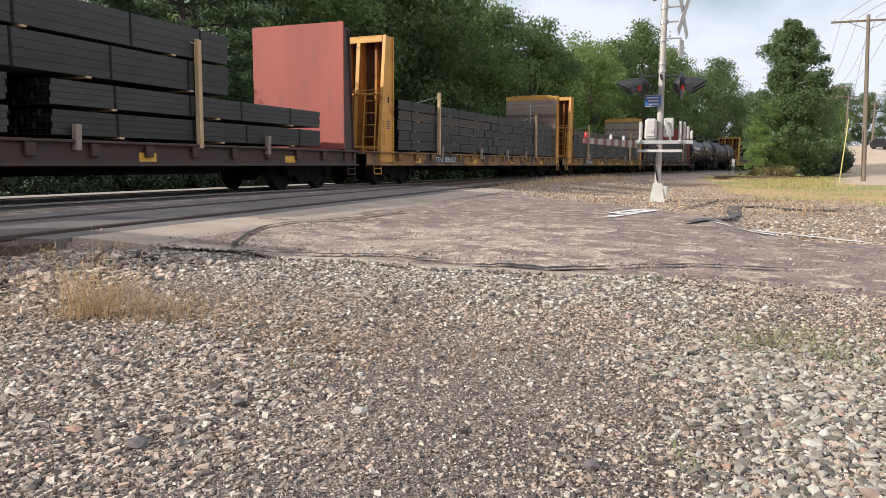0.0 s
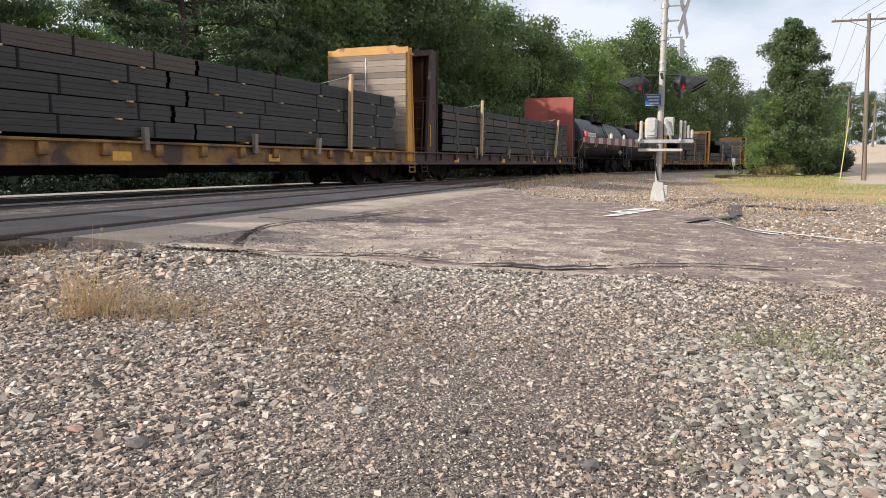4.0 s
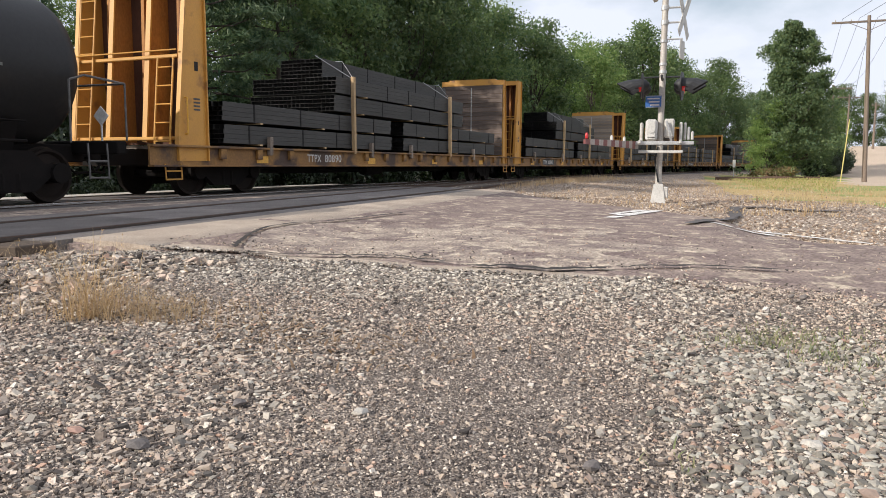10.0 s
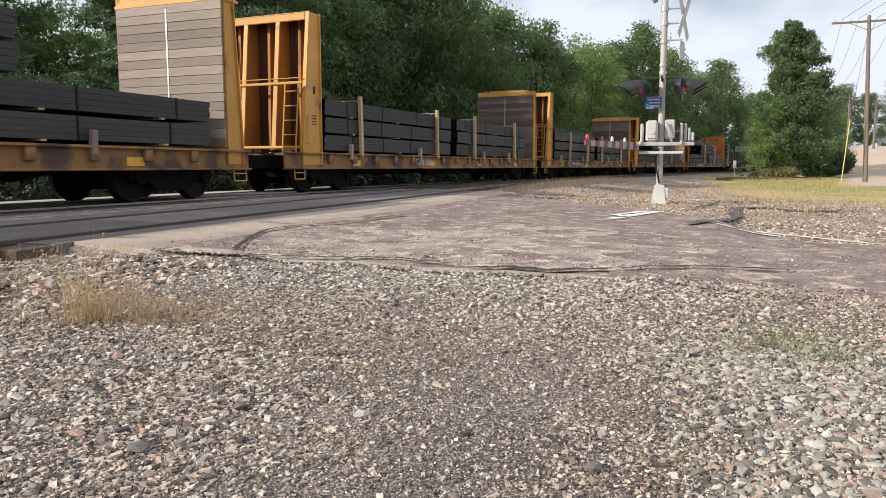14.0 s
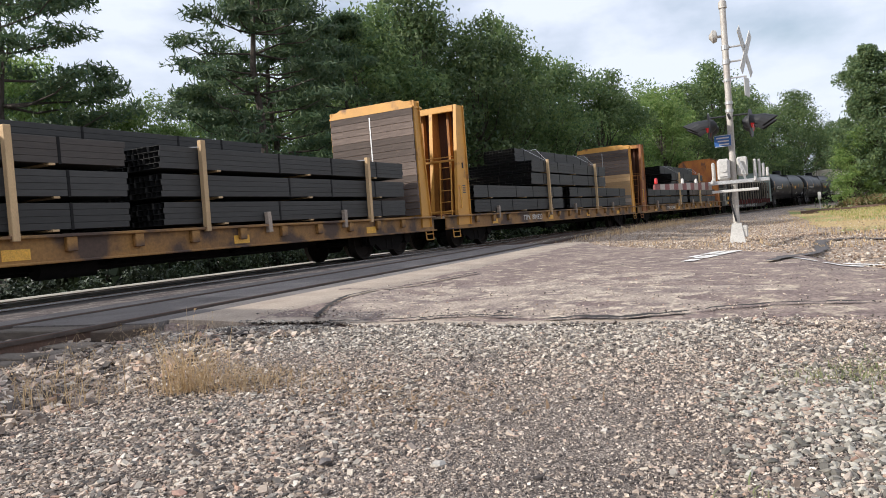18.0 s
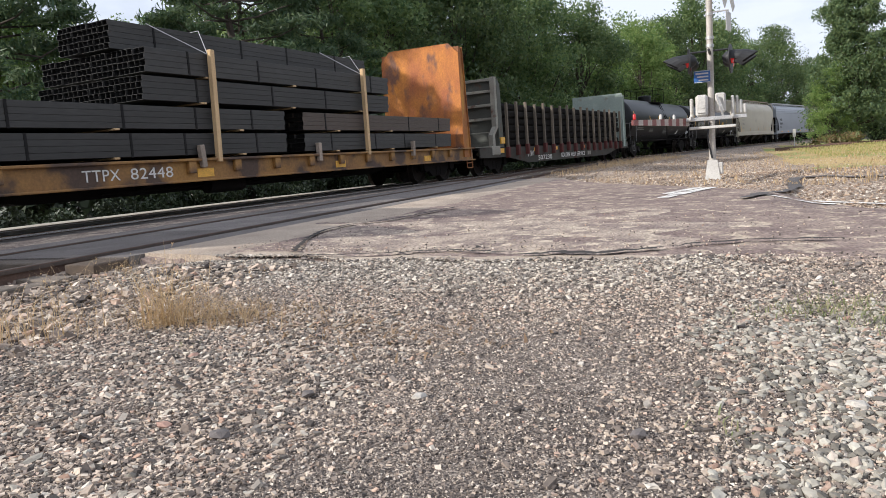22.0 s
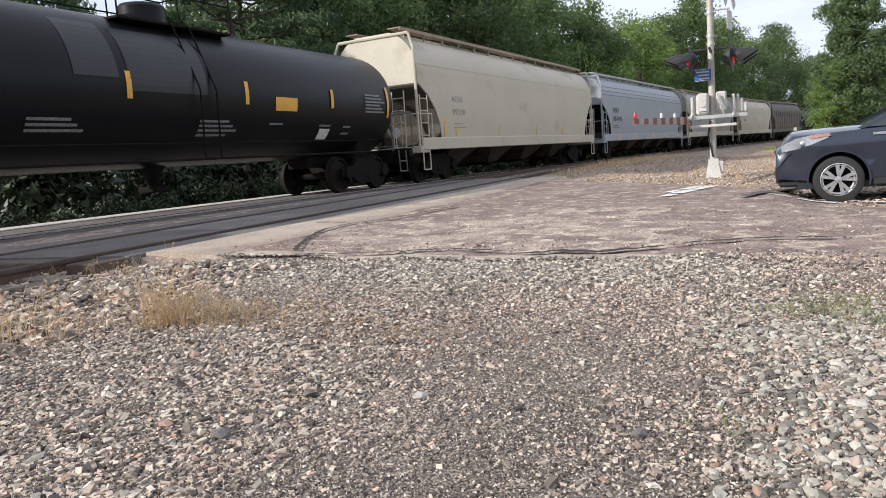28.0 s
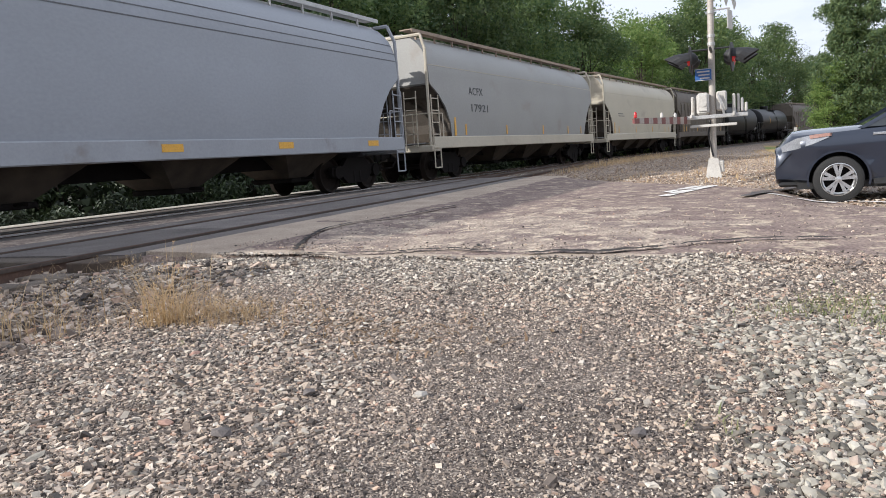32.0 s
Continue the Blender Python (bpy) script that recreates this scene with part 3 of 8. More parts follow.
def flat_strip(name, pts, width, mat, label, z=0.012):
    """A flat strip, such as paint, lying on the road along a line."""
    s = Shape()
    for (xa, ya), (xb, yb) in zip(pts[:-1], pts[1:]):
        d = Vector((xb - xa, yb - ya)).normalized()
        nrm = Vector((-d.y, d.x)) * width / 2
        seg = max(1, int(math.hypot(xb - xa, yb - ya) / 0.2))
        for k in range(seg):
            q = []
            for t, sg in ((k / seg, 1), ((k + 1) / seg, 1), ((k + 1) / seg, -1), (k / seg, -1)):
                x, y = xa + (xb - xa) * t + nrm.x * sg, ya + (yb - ya) * t + nrm.y * sg
                q.append((x, y, max(road_z(x, y) if near_edge(y) < x < far_edge(y) else -9, ground_z(x, y) + 0.01) + z))
            s.add(q, [(0, 1, 2, 3)])
    return part(name, s, mat, road, label)


for pts, wide in (([(11.35, 0.98), (11.75, 0.86)], 0.2), ([(11.9, 0.84), (12.5, 0.64)], 0.26), ([(12.6, 0.62), (13.5, 0.32)], 0.22), ([(12.2, 1.0), (12.7, 0.86)], 0.16), ([(12.85, 0.82), (13.6, 0.56)], 0.2)):
    flat_strip("stop_line", pts, wide, M_WHITEPAINT, "worn white stop line")
for pts, wide in (([(11.2, -0.35), (10.82, -0.75)], 0.12), ([(10.78, -0.82), (10.55, -1.27)], 0.14), ([(11.6, -1.08), (11.1, -1.55)], 0.12), ([(11.05, -1.6), (10.4, -2.2), (9.3, -3.0), (6.5, -4.9)], 0.1)):
    flat_strip("edge_line", pts, wide, M_WHITEPAINT, "thin worn white edge line")


def crack(name, pts, width, seed, mat=None, label="dark jagged crack in the asphalt", rough=1.0):
    """A gaping crack: a dark jagged ribbon that follows the broken edge."""
    gen = np.random.default_rng(seed)
    fine = []
    for (xa, ya), (xb, yb) in zip(pts[:-1], pts[1:]):
        k = max(2, int(math.hypot(xb - xa, yb - ya) / 0.07))
        fine += [(xa + (xb - xa) * i / k + gen.normal() * 0.022 * rough, ya + (yb - ya) * i / k + gen.normal() * 0.015 * rough) for i in range(k)]
    v = []
    lie = [max(road_z(x, y) if x < far_edge(y) else -9, ground_z(x, y)) + 0.026 for x, y in fine]
    for i, (x, y) in enumerate(fine):
        w = width * (0.35 + 0.9 * gen.random() if rough else 0.85 + 0.3 * gen.random()) * min(1, 0.3 + i / 4, 0.3 + (len(fine) - i) / 4)
        z = sum(lie[max(0, i - 8):i + 9]) / len(lie[max(0, i - 8):i + 9])
        dx, dy = (fine[min(i + 1, len(fine) - 1)][0] - fine[max(i - 1, 0)][0], fine[min(i + 1, len(fine) - 1)][1] - fine[max(i - 1, 0)][1])
        ln = math.hypot(dx, dy) + 1e-6
        v += [(x - dy / ln * w, y + dx / ln * w, z), (x + dy / ln * w, y - dx / ln * w, z)]
    s = Shape()
    s.v, s.f = v, [(2 * i, 2 * i + 1, 2 * i + 3, 2 * i + 2) for i in range(len(fine) - 1)]
    part(name, s, mat or M_CRACK, road, label)


M_CRACK = material("crack_shadow_dirt", (0.035, 0.028, 0.024), 0.95)
crack("crack", [(5.55, 3.77), (6.5, 4.22), (7.3, 4.5), (7.9, 4.48), (8.4, 4.26), (9.5, 4.14), (10.6, 4.0)], 0.034, 1)
crack("crack", [(5.55, 3.77), (5.52, 3.3), (5.66, 2.78), (5.82, 2.29), (5.66, 1.91), (5.52, 1.6)], 0.032, 2)
crack("crack", [(5.52, 1.6), (5.49, 1.45), (5.6, 1.25), (5.5, 0.94), (5.63, 0.73), (5.8, 0.41)], 0.062, 5)
crack("crack", [(5.8, 0.41), (5.98, 0.08), (6.1, -0.3), (6.0, -0.9)], 0.034, 6)
crack("crack", [(5.72, 2.1), (5.95, 2.05), (6.2, 2.1)], 0.02, 3)
# two dark strips, the second running on past the road's far edge
crack("tar_strip", [(10.55, -0.14), (11.0, -0.34), (11.5, -0.5)], 0.14, 8, M_DARKGREY, "dark irregular strip on the ground", 0.4)
crack("tar_strip", [(11.9, -0.6), (12.9, -0.8), (14.6, -1.05), (16.2, -1.15), (16.4, -1.7), (15.8, -2.2), (16.0, -3.2)], 0.13, 9, M_DARKGREY, "dark irregular strip on the ground", 0.4)
crack("crack", [(12.0, 2.6), (11.2, 1.9), (11.6, 0.9)], 0.02, 4)


def rail_shape(points, top):
    """A rail along centre points: head, web and foot, or the polished strip on the head."""
    prof = [(-0.036, -0.03), (-0.036, -0.002), (0.036, -0.002), (0.036, -0.03), (0.01, -0.04), (0.01, -0.15), (0.07, -0.17), (-0.07, -0.17), (-0.01, -0.15), (-0.01, -0.04)]
    if top:
        prof = [(-0.0375, -0.042), (-0.0375, -0.012), (-0.033, -0.004), (-0.024, 0.001), (0.024, 0.001), (0.033, -0.004), (0.0375, -0.012), (0.0375, -0.042)]
    rings = []
    for i, (x, y) in enumerate(points):
        a, b = points[max(0, i - 1)], points[min(len(points) - 1, i + 1)]
        d = Vector((b[0] - a[0], b[1] - a[1])).normalized()
        rings.append([(x - d.y * p, y + d.x * p, q) for p, q in prof])
    return Shape().loft(rings)


def build_tracks():
    line = thing("main_track", pose(0, 0, 0), "single main railway track on brown ballast with wooden ties", "track", kind="structure")
    for off in (0.755, -0.755):
        pts = [main_at(s, off)[:2] for s in np.arange(-70, 300, 3.0)]
        rl = part("rail", rail_shape(pts, False), M_RAIL, line)
        part("rail_head", rail_shape(pts, True), M_RAILTOP, rl, "shiny worn rail head")
    rings = []
    for s in np.arange(-70, 300, 2.0):
        r = []
        for o, z in ((3.4, -0.42), (2.0, -0.15), (1.3, -0.12), (-1.3, -0.12), (-2.0, -0.15), (-3.6, -0.5)):
            x, y, _ = main_at(s, o + 0.12 * noise.noise(Vector((s, o, 0))))
            r.append((x, y, z))
        rings.append(r)
    part("ballast_bed", Shape().loft(rings, cap=False, closed=False), M_BALLAST, line)
    tie = Shape().box(-0.115, 0.115, -1.3, 1.3, -0.3, -0.1, 0.012).data("tie", M_TIE)
    for s in np.arange(-12, 96, 0.54):
        x, y, th = main_at(s)
        if 5.0 < s < 22.5:
            continue
        part("tie", tie, M_TIE, line, at=pose(x, y, 0.0 + rng.uniform(-0.01, 0.01), 0, 0, -math.degrees(th) + rng.uniform(-1, 1)))
    side = thing("siding_track", pose(0, 0, 0), "rusty siding track running into the main line past the crossing", "track", kind="structure")
    for off in (-0.755, 0.755):
        pts = [(x, siding_y(x) + off) for x in np.arange(-40, 50, 1.5)]
        rl = part("rail", rail_shape(pts, False), M_RAIL, side)
        part("rail_head", rail_shape([p for p in pts], True), M_RAILDULL, rl, "dull worn rail head")
    rings = []
    for x in np.arange(-40, 56, 1.5):
        yc = siding_y(x)
        rings.append([(x, yc - 2.2, -0.34), (x, yc - 1.4, -0.17), (x, yc + 1.4, -0.15), (x, yc + 2.8, -0.2)])
    part("ballast_bed", Shape().loft(rings, cap=False, closed=False), M_BALLAST, side)
    for x in np.arange(-11.8, 44, 0.56):
        if 5.0 < x < 20.8:
            continue
        part("tie", tie, M_TIE, side, at=pose(x, siding_y(x), rng.uniform(-0.01, 0.01), 0, 0, rng.uniform(-1, 1)))


build_tracks()


def build_crossing():
    cr_ = thing("crossing", pose(0, 0, 0), "level crossing surface of worn grey panels with dark flangeways", "crossing", kind="structure")

    def strip(name, lo, hi, x0, x1, z, mat, label="", step=2.44, gap=0.008):
        """A row of panels between two lines; lo and hi give y for x."""
        x = x0
        while x < x1 - 0.1:
            xe = min(x + step, x1)
            rings = []
            m = 4
            for k in range(m + 1):
                xx = x + gap + (xe - x - 2 * gap) * k / m
                a, b = lo(xx), hi(xx)
                jit = 0.004 * noise.noise(Vector((xx, a, 0)))
                rings.append([(xx, a, z - 0.16), (xx, a + 0.012, z + jit), (xx, b - 0.012, z + jit), (xx, b, z - 0.16)])
            part(name, Shape().loft(rings), mat, cr_, label)
            x = xe

    def main_y(off):
        return lambda x: D_MAIN - off - (x - S0) ** 2 / (2 * R_MAIN)

    x0, x1 = 5.05, 21.0
    sy = siding_y
    strip("panel", lambda x: sy(x) - 1.25, lambda x: sy(x) - 0.825, x0 + 0.1, x1 - 1.0, -0.028, M_PANEL)
    strip("panel", lambda x: sy(x) - 0.655, lambda x: sy(x) + 0.655, x0, x1, -0.014, M_PANEL)
    strip("panel", lambda x: sy(x) + 0.815, lambda x: sy(x) + 1.5, x0, x1, -0.018, M_PANEL)
    strip("asphalt_infill", lambda x: sy(x) + 1.53, lambda x: main_y(1.55)(x), x0, x1 + 1, -0.042, M_ASPHALT2, "asphalt between the tracks", 5.4, 0.0)
    strip("panel", main_y(1.53), main_y(0.83), x0, x1 + 1, -0.05, M_PANEL)
    strip("panel", main_y(0.65), main_y(-0.65), x0, x1 + 1, -0.014, M_PANEL)
    strip("panel", main_y(-0.83), main_y(-1.55), x0 - 1, x1 + 1, 0.004, M_CONCRETE, "pale concrete panel")
    for off in (-0.735, 0.735):
        strip("flangeway", lambda x: sy(x) + off - 0.085, lambda x: sy(x) + off + 0.085, x0, x1, -0.075, M_RUBBER, "dark flangeway filler", 5.3, 0.0)
        strip("flangeway", main_y(off + 0.09), main_y(off - 0.09), x0, x1 + 1, -0.075, M_RUBBER, "dark flangeway filler", 5.3, 0.0)
    # asphalt apron rising to the near rail, and the timber ends that hold it
    rings = []
    for x in np.arange(5.35, 20.6, 0.3):
        yy = sy(x) - 1.262
        lo = 4.4 + 0.12 * noise.noise(Vector((x * 2, 0, 0)))
        rings.append([(x, lo, road_z(x, lo) - 0.05), (x, lo + 0.08, road_z(x, lo) + 0.006), (x, (lo + yy) / 2, -0.04), (x, yy, -0.024), (x, yy, -0.2)])
    part("apron", Shape().loft(rings), M_SAND, cr_, "pale sandy asphalt apron", smooth=True)
    for xa, xb, ya, yb, za, zb, mat in ((4.7, 5.12, 5.32, 5.7, -0.19, -0.035, M_WOODEND), (4.66, 5.12, 5.3, 5.74, -0.36, -0.2, M_WOODEND), (4.8, 5.1, 5.9, 7.25, -0.21, -0.03, M_TIE), (2.2, 4.6, 5.34, 5.58, -0.3, -0.12, M_TIE)):
        part("timber_end", Shape().box(xa, xb, ya, yb, za, zb, 0.012), mat, cr_, "sawn end of a crossing timber")


build_crossing()


# ---------------------------------------------------------------- rolling stock
def distance(t):
    """Metres that the train has gone by t seconds; it slows very slightly."""
    return 9.885 * t - 0.00425 * t * t


TRAIN = []       # (thing, metres along the train of its middle)
WHEELS = []


def wheel_mesh(k):
    s = Shape().lathe([(k * a, r) for a, r in [(-0.07, 0.0), (-0.07, 0.12), (-0.02, 0.14), (0.0, 0.36), (-0.06, 0.4), (-0.065, 0.44), (0.065, 0.457), (0.09, 0.485), (0.1, 0.45), (0.07, 0.39), (0.03, 0.36), (0.02, 0.14), (0.06, 0.1), (0.06, 0.0)]], "y", 28)
    return s.data("wheel", M_WHEEL, True)


WHEEL = {-1: wheel_mesh(1), 1: wheel_mesh(-1)}


def frame_mesh():
    """The cast side of a freight truck with its window openings and spring nest."""
    poly = [(-1.12, 0.4), (-1.12, 0.62), (-0.62, 0.66), (-0.4, 0.86), (0.4, 0.86), (0.62, 0.66), (1.12, 0.62), (1.12, 0.4), (0.72, 0.42), (0.42, 0.2), (-0.42, 0.2), (-0.72, 0.42)]
    s = Shape().prism(poly, "y", -0.06, 0.06)
    for sx in (-1, 1):
        s.prism([(sx * 0.89 + 0.17 * math.cos(a), 0.5 + 0.17 * math.sin(a)) for a in np.linspace(0, 2 * math.pi, 12, endpoint=False)], "y", -0.12, 0.08)
    return s.data("side_frame", M_UNDER)


SIDE_FRAME = frame_mesh()
SPRING = Shape().tube((0, 0, 0.24), (0, 0, 0.5), 0.06, 8).data("spring", M_UNDER, True)
BOLSTER = Shape().box(-0.2, 0.2, -1.0, 1.0, 0.5, 0.8, 0.03).tube((-0.89, -0.72, 0.457), (-0.89, 0.72, 0.457), 0.08, 8).tube((0.89, -0.72, 0.457), (0.89, 0.72, 0.457), 0.08, 8).data("bolster", M_UNDER)


def add_truck(car, x):
    tk = part("truck", BOLSTER, M_UNDER, car, "black freight truck with four wheels", at=pose(x, 0, 0))
    for sy in (-1, 1):
        part("side_frame", SIDE_FRAME, M_UNDER, tk, at=pose(0, sy * 0.98, 0))
        for k in (-0.14, 0.14):
            part("spring", SPRING, M_UNDER, tk, at=pose(k, sy * 1.0, 0))
        for sx in (-1, 1):
            w = part("wheel", WHEEL[sy], M_WHEEL, tk)
            w.matrix_parent_inverse = pose(sx * 0.89, sy * 0.755, 0.457)
            WHEELS.append(w)


def coupler(car, x, d):
    s = Shape().box(min(x, x + d * 0.5), max(x, x + d * 0.5), -0.07, 0.07, 0.78, 0.94, 0.02).box(x + d * 0.5 - 0.14, x + d * 0.5 + 0.14, -0.16, 0.16, 0.7, 1.0, 0.04)
    part("coupler", s, M_UNDER, car)
    h = Shape().path([(x + d * 0.1, -0.35, 0.72), (x + d * 0.3, -0.3, 0.5), (x + d * 0.62, -0.2, 0.48), (x + d * 0.72, -0.1, 0.6)], 0.025)
    part("air_hose", h, M_UNDER, car)


# steel tube bundles, of a few lengths and heights, shared between the cars
def bundle_mesh(length, rows, width=1.36, pitch=0.1, cols=10, wall=0.0038):
    """A bundle of square tubes: every tube has its own edges and open ends."""
    s = Shape()
    pw = width / cols
    for i in range(cols):
        for j in range(rows):
            y0, y1, z0, z1 = i * pw + 0.001, (i + 1) * pw - 0.001, j * pitch + 0.0006, (j + 1) * pitch - 0.0006
            dx = ((i * 37 + j * 61) % 17) / 17 * 0.05
            a, b = dx, length - 0.05 + dx
            c = 0.0045
            o = [(y0 + c, z0), (y1 - c, z0), (y1, z0 + c), (y1, z1 - c), (y1 - c, z1), (y0 + c, z1), (y0, z1 - c), (y0, z0 + c)]
            q = [(y0 + wall, z0 + wall), (y1 - wall, z0 + wall), (y1 - wall, z1 - wall), (y0 + wall, z1 - wall)]
            v = [(a, p, r) for p, r in o] + [(b, p, r) for p, r in o] + [(a, p, r) for p, r in q] + [(a + 0.5, p, r) for p, r in q]
            f = [(k, (k + 1) % 8, 8 + (k + 1) % 8, 8 + k) for k in range(8)] + [tuple(range(8, 16))]
            f += [(0, 1, 17, 16), (1, 2, 17), (2, 3, 18, 17), (3, 4, 18), (4, 5, 19, 18), (5, 6, 19), (6, 7, 16, 19), (7, 0, 16)]
            f += [(16, 17, 21, 20), (17, 18, 22, 21), (18, 19, 23, 22), (19, 16, 20, 23)]
            s.add(v, f)
            s.add([(a + 0.5, p, r) for p, r in q], [(0, 1, 2, 3)])
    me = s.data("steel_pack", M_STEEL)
    me.materials.append(M_STEELSHADE)
    # tube insides: near-black scale, with the shade in them painted in
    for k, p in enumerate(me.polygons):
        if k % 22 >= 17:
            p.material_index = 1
    return me


BUNDLES = {}


def bundle(car, x, length, z, rows, side, straps=True, pitch=0.1):
    """side: -1 the near row, 1 the far row."""
    key = (round(length, 2), rows, pitch)
    if key not in BUNDLES:
        BUNDLES[key] = bundle_mesh(length, rows, pitch=pitch)
    y = {-1: -1.37, 0: -0.68, 1: 0.01}[side]
    ob = part("steel_pack", BUNDLES[key], M_STEEL, car, at=pose(x, y + rng.uniform(-0.02, 0.02), z))
    if straps:
        h = rows * pitch
        n = max(2, int(length / 1.7))
        for k in range(n):
            sx = length * (k + 0.6) / (n + 0.2) + rng.uniform(-0.3, 0.3)
            st = Shape()
            w = 0.024
            st.box(sx - w, sx + w, -0.006, 0.0, -0.01, h + 0.006).box(sx - w, sx + w, -0.006, 1.366, h, h + 0.006)
            part("strap", st, M_STRAP, ob)
    return ob


def dunnage(car, xs, z, mat=None):
    me = bpy.data.meshes.get("dunnage_block") or Shape().box(-0.055, 0.055, -1.41, 1.41, 0.035, 0.07, 0.006).data("dunnage_block", M_FRESH)
    for x in xs:
        part("dunnage_block", me, M_FRESH, car, at=pose(x + rng.uniform(-0.1, 0.1), rng.uniform(-0.03, 0.02), z))


def side_stakes(car, xs, top, lean=0.0):
    for k, x in enumerate(xs):
        h = top + rng.uniform(-0.06, 0.06)
        s = Shape().box(-0.055, 0.055, -0.05, 0.05, 0.0, h - 0.95, 0.008)
        part("timber_stake", s, M_FRESH, car, "upright timber stake", at=pose(x, -1.475, 0.95, rng.uniform(-1, 1), rng.uniform(-2, 2) + (lean if k else 0), 0))


def short_stakes(car, xs):
    me = bpy.data.meshes.get("short_stake") or Shape().box(-0.06, 0.06, -0.05, 0.05, 0, 0.42, 0.01).data("short_stake", M_BOARD)
    for x in xs:
        part("short_stake", me, M_BOARD, car, at=pose(x, -1.46, 0.86, rng.uniform(-3, 3), rng.uniform(-5, 5), 0))


def top_straps(car, xs, z0, z1):
    """Banding from the stakes over the load."""
    for x in xs:
        for pts in ([(x, -1.45, z0), (x + 0.5, -0.8, z1), (x + 0.6, 0.8, z1)], [(x, -1.45, z0 - 0.02), (x - 0.7, -0.7, z1)]):
            v, f = [], []
            for p in pts:
                v += [(p[0] - 0.012, p[1], p[2]), (p[0] + 0.012, p[1], p[2]), (p[0], p[1], p[2] + 0.012)]
            for k in range(len(pts) - 1):
                f += [(3 * k + i, 3 * k + (i + 1) % 3, 3 * k + 3 + (i + 1) % 3, 3 * k + 3 + i) for i in range(3)]
            part("banding", Shape().add(v, f), M_GALV, car, "steel banding over the load")


LEN = 18.75      # between the bulkheads of a flat car


def bulkhead_outer(car, x, d, paint, top=4.5, ladder=True, deep=1.0, rusty=False):
    """A braced bulkhead; d points away from the load. x: the load side of it. deep: depth of its bracing."""
    d *= deep
    for sy in (-1, 1):
        s = Shape()
        y0, y1 = (1.33, 1.41) if sy > 0 else (-1.41, -1.33)
        poly = [(x, 0.72), (x + d * 1.28, 0.72), (x + d * 1.28, 1.2), (x + d * 0.72, top - 0.05), (x + d * 0.6, top), (x, top)]
        s.prism(poly, "y", y0, y1)
        e0, e1 = (1.36, 1.46) if sy > 0 else (-1.46, -1.36)
        s.prism([(x + d * 1.28, 0.72), (x + d * 1.34, 0.72), (x + d * 1.34, 1.2), (x + d * 0.78, top), (x + d * 0.72, top), (x + d * 1.28, 1.2)], "y", e0, e1)
        s.prism([(x, 0.72), (x + d * 0.05, 0.72), (x + d * 0.05, top), (x, top)], "y", e0, e1)
        part("side_plate", s, paint, car)
    for zz, hh, dd in ((top - 0.2, 0.2, 0.76), (2.72, 0.07, 1.06), (1.12, 0.07, 1.3)):
        s = Shape().box(min(x + d * (dd - 0.1), x + d * dd), max(x + d * (dd - 0.1), x + d * dd), -1.33, 1.33, zz, zz + hh, 0.015)
        if zz > top - 0.5:
            s.box(min(x, x + d * dd), max(x, x + d * dd), -1.33, 1.33, top - 0.03, top)
        part("cross_beam", s, paint, car)
    web = paint if not ladder else M_BACK if paint is not M_YELLOW or rusty else M_WEB
    for y in (-0.5, 0.5):
        s = Shape().prism([(x + d * 0.06, 1.1), (x + d * 1.2, 1.1), (x + d * 0.7, top - 0.1), (x + d * 0.06, top - 0.1)], "y", y - 0.02, y + 0.02)
        up = part("upright", s, web, car)
        s = Shape().prism([(x + d * 1.18, 1.1), (x + d * 1.24, 1.1), (x + d * 0.74, top - 0.1), (x + d * 0.68, top - 0.1)], "y", y - 0.06, y + 0.06)
        part("flange", s, paint, up)
    for y in (-0.95, 0.0, 0.95):
        s = Shape().prism([(x + d * 0.06, 1.1), (x + d * 0.42, 1.1), (x + d * 0.3, top - 0.1), (x + d * 0.06, top - 0.1)], "y", y - 0.04, y + 0.04)
        part("stiffener", s, web, car)
    s = Shape().box(min(x + d * 0.01, x + d * 0.06), max(x + d * 0.01, x + d * 0.06), -1.33, 1.33, 1.05, top - 0.03)
    part("back_plate", s, M_BACK if ladder else paint, car, "rust-brown steel back plate, darkened for the shade behind its bracing" if ladder else "")
    if ladder:
        # things on the near side plate: a dark slot, a stencilled mark, a grab iron
        xs = x + d * 0.42
        # the slot is a near-black plate, painted as the shade of a hole
        part("slot", Shape().box(xs - 0.05, xs + 0.05, -1.416, -1.41, 2.5, 2.68), M_STEELSHADE, car)
        for z in (1.72, 1.79, 1.86, 1.93):
            part("stencil_bar", Shape().box(xs - 0.1, xs + 0.08, -1.415, -1.41, z, z + 0.035), M_DARKLETTER, car)
        part("handrail", Shape().path([(x + d * 1.16, -1.36, 2.86), (x + d * 1.16, 1.36, 2.86)], 0.014), paint, car)
        part("grab_iron", Shape().path([(x + d * 0.95, -1.41, 1.25), (x + d * 0.95, -1.47, 1.25), (x + d * 0.95, -1.47, 1.95), (x + d * 0.95, -1.41, 1.95)], 0.018), M_REFLECT, car)
    if ladder:
        for ly, hz in ((-1.05, 2.72), (1.1, top - 0.3)):
            s = Shape()
            xe = lambda z: x + d * (1.36 - 0.56 * max(0, (z - 1.2)) / 3.3)
            for k in (-0.2, 0.2):
                s.path([(xe(0.95), ly + k, 0.95), (xe(1.2), ly + k, 1.2), (xe(hz), ly + k, hz)], 0.022)
            z = 1.1
            while z < hz:
                s.tube((xe(z), ly - 0.2, z), (xe(z), ly + 0.2, z), 0.014, 6)
                z += 0.36
            part("ladder", s, paint, car)


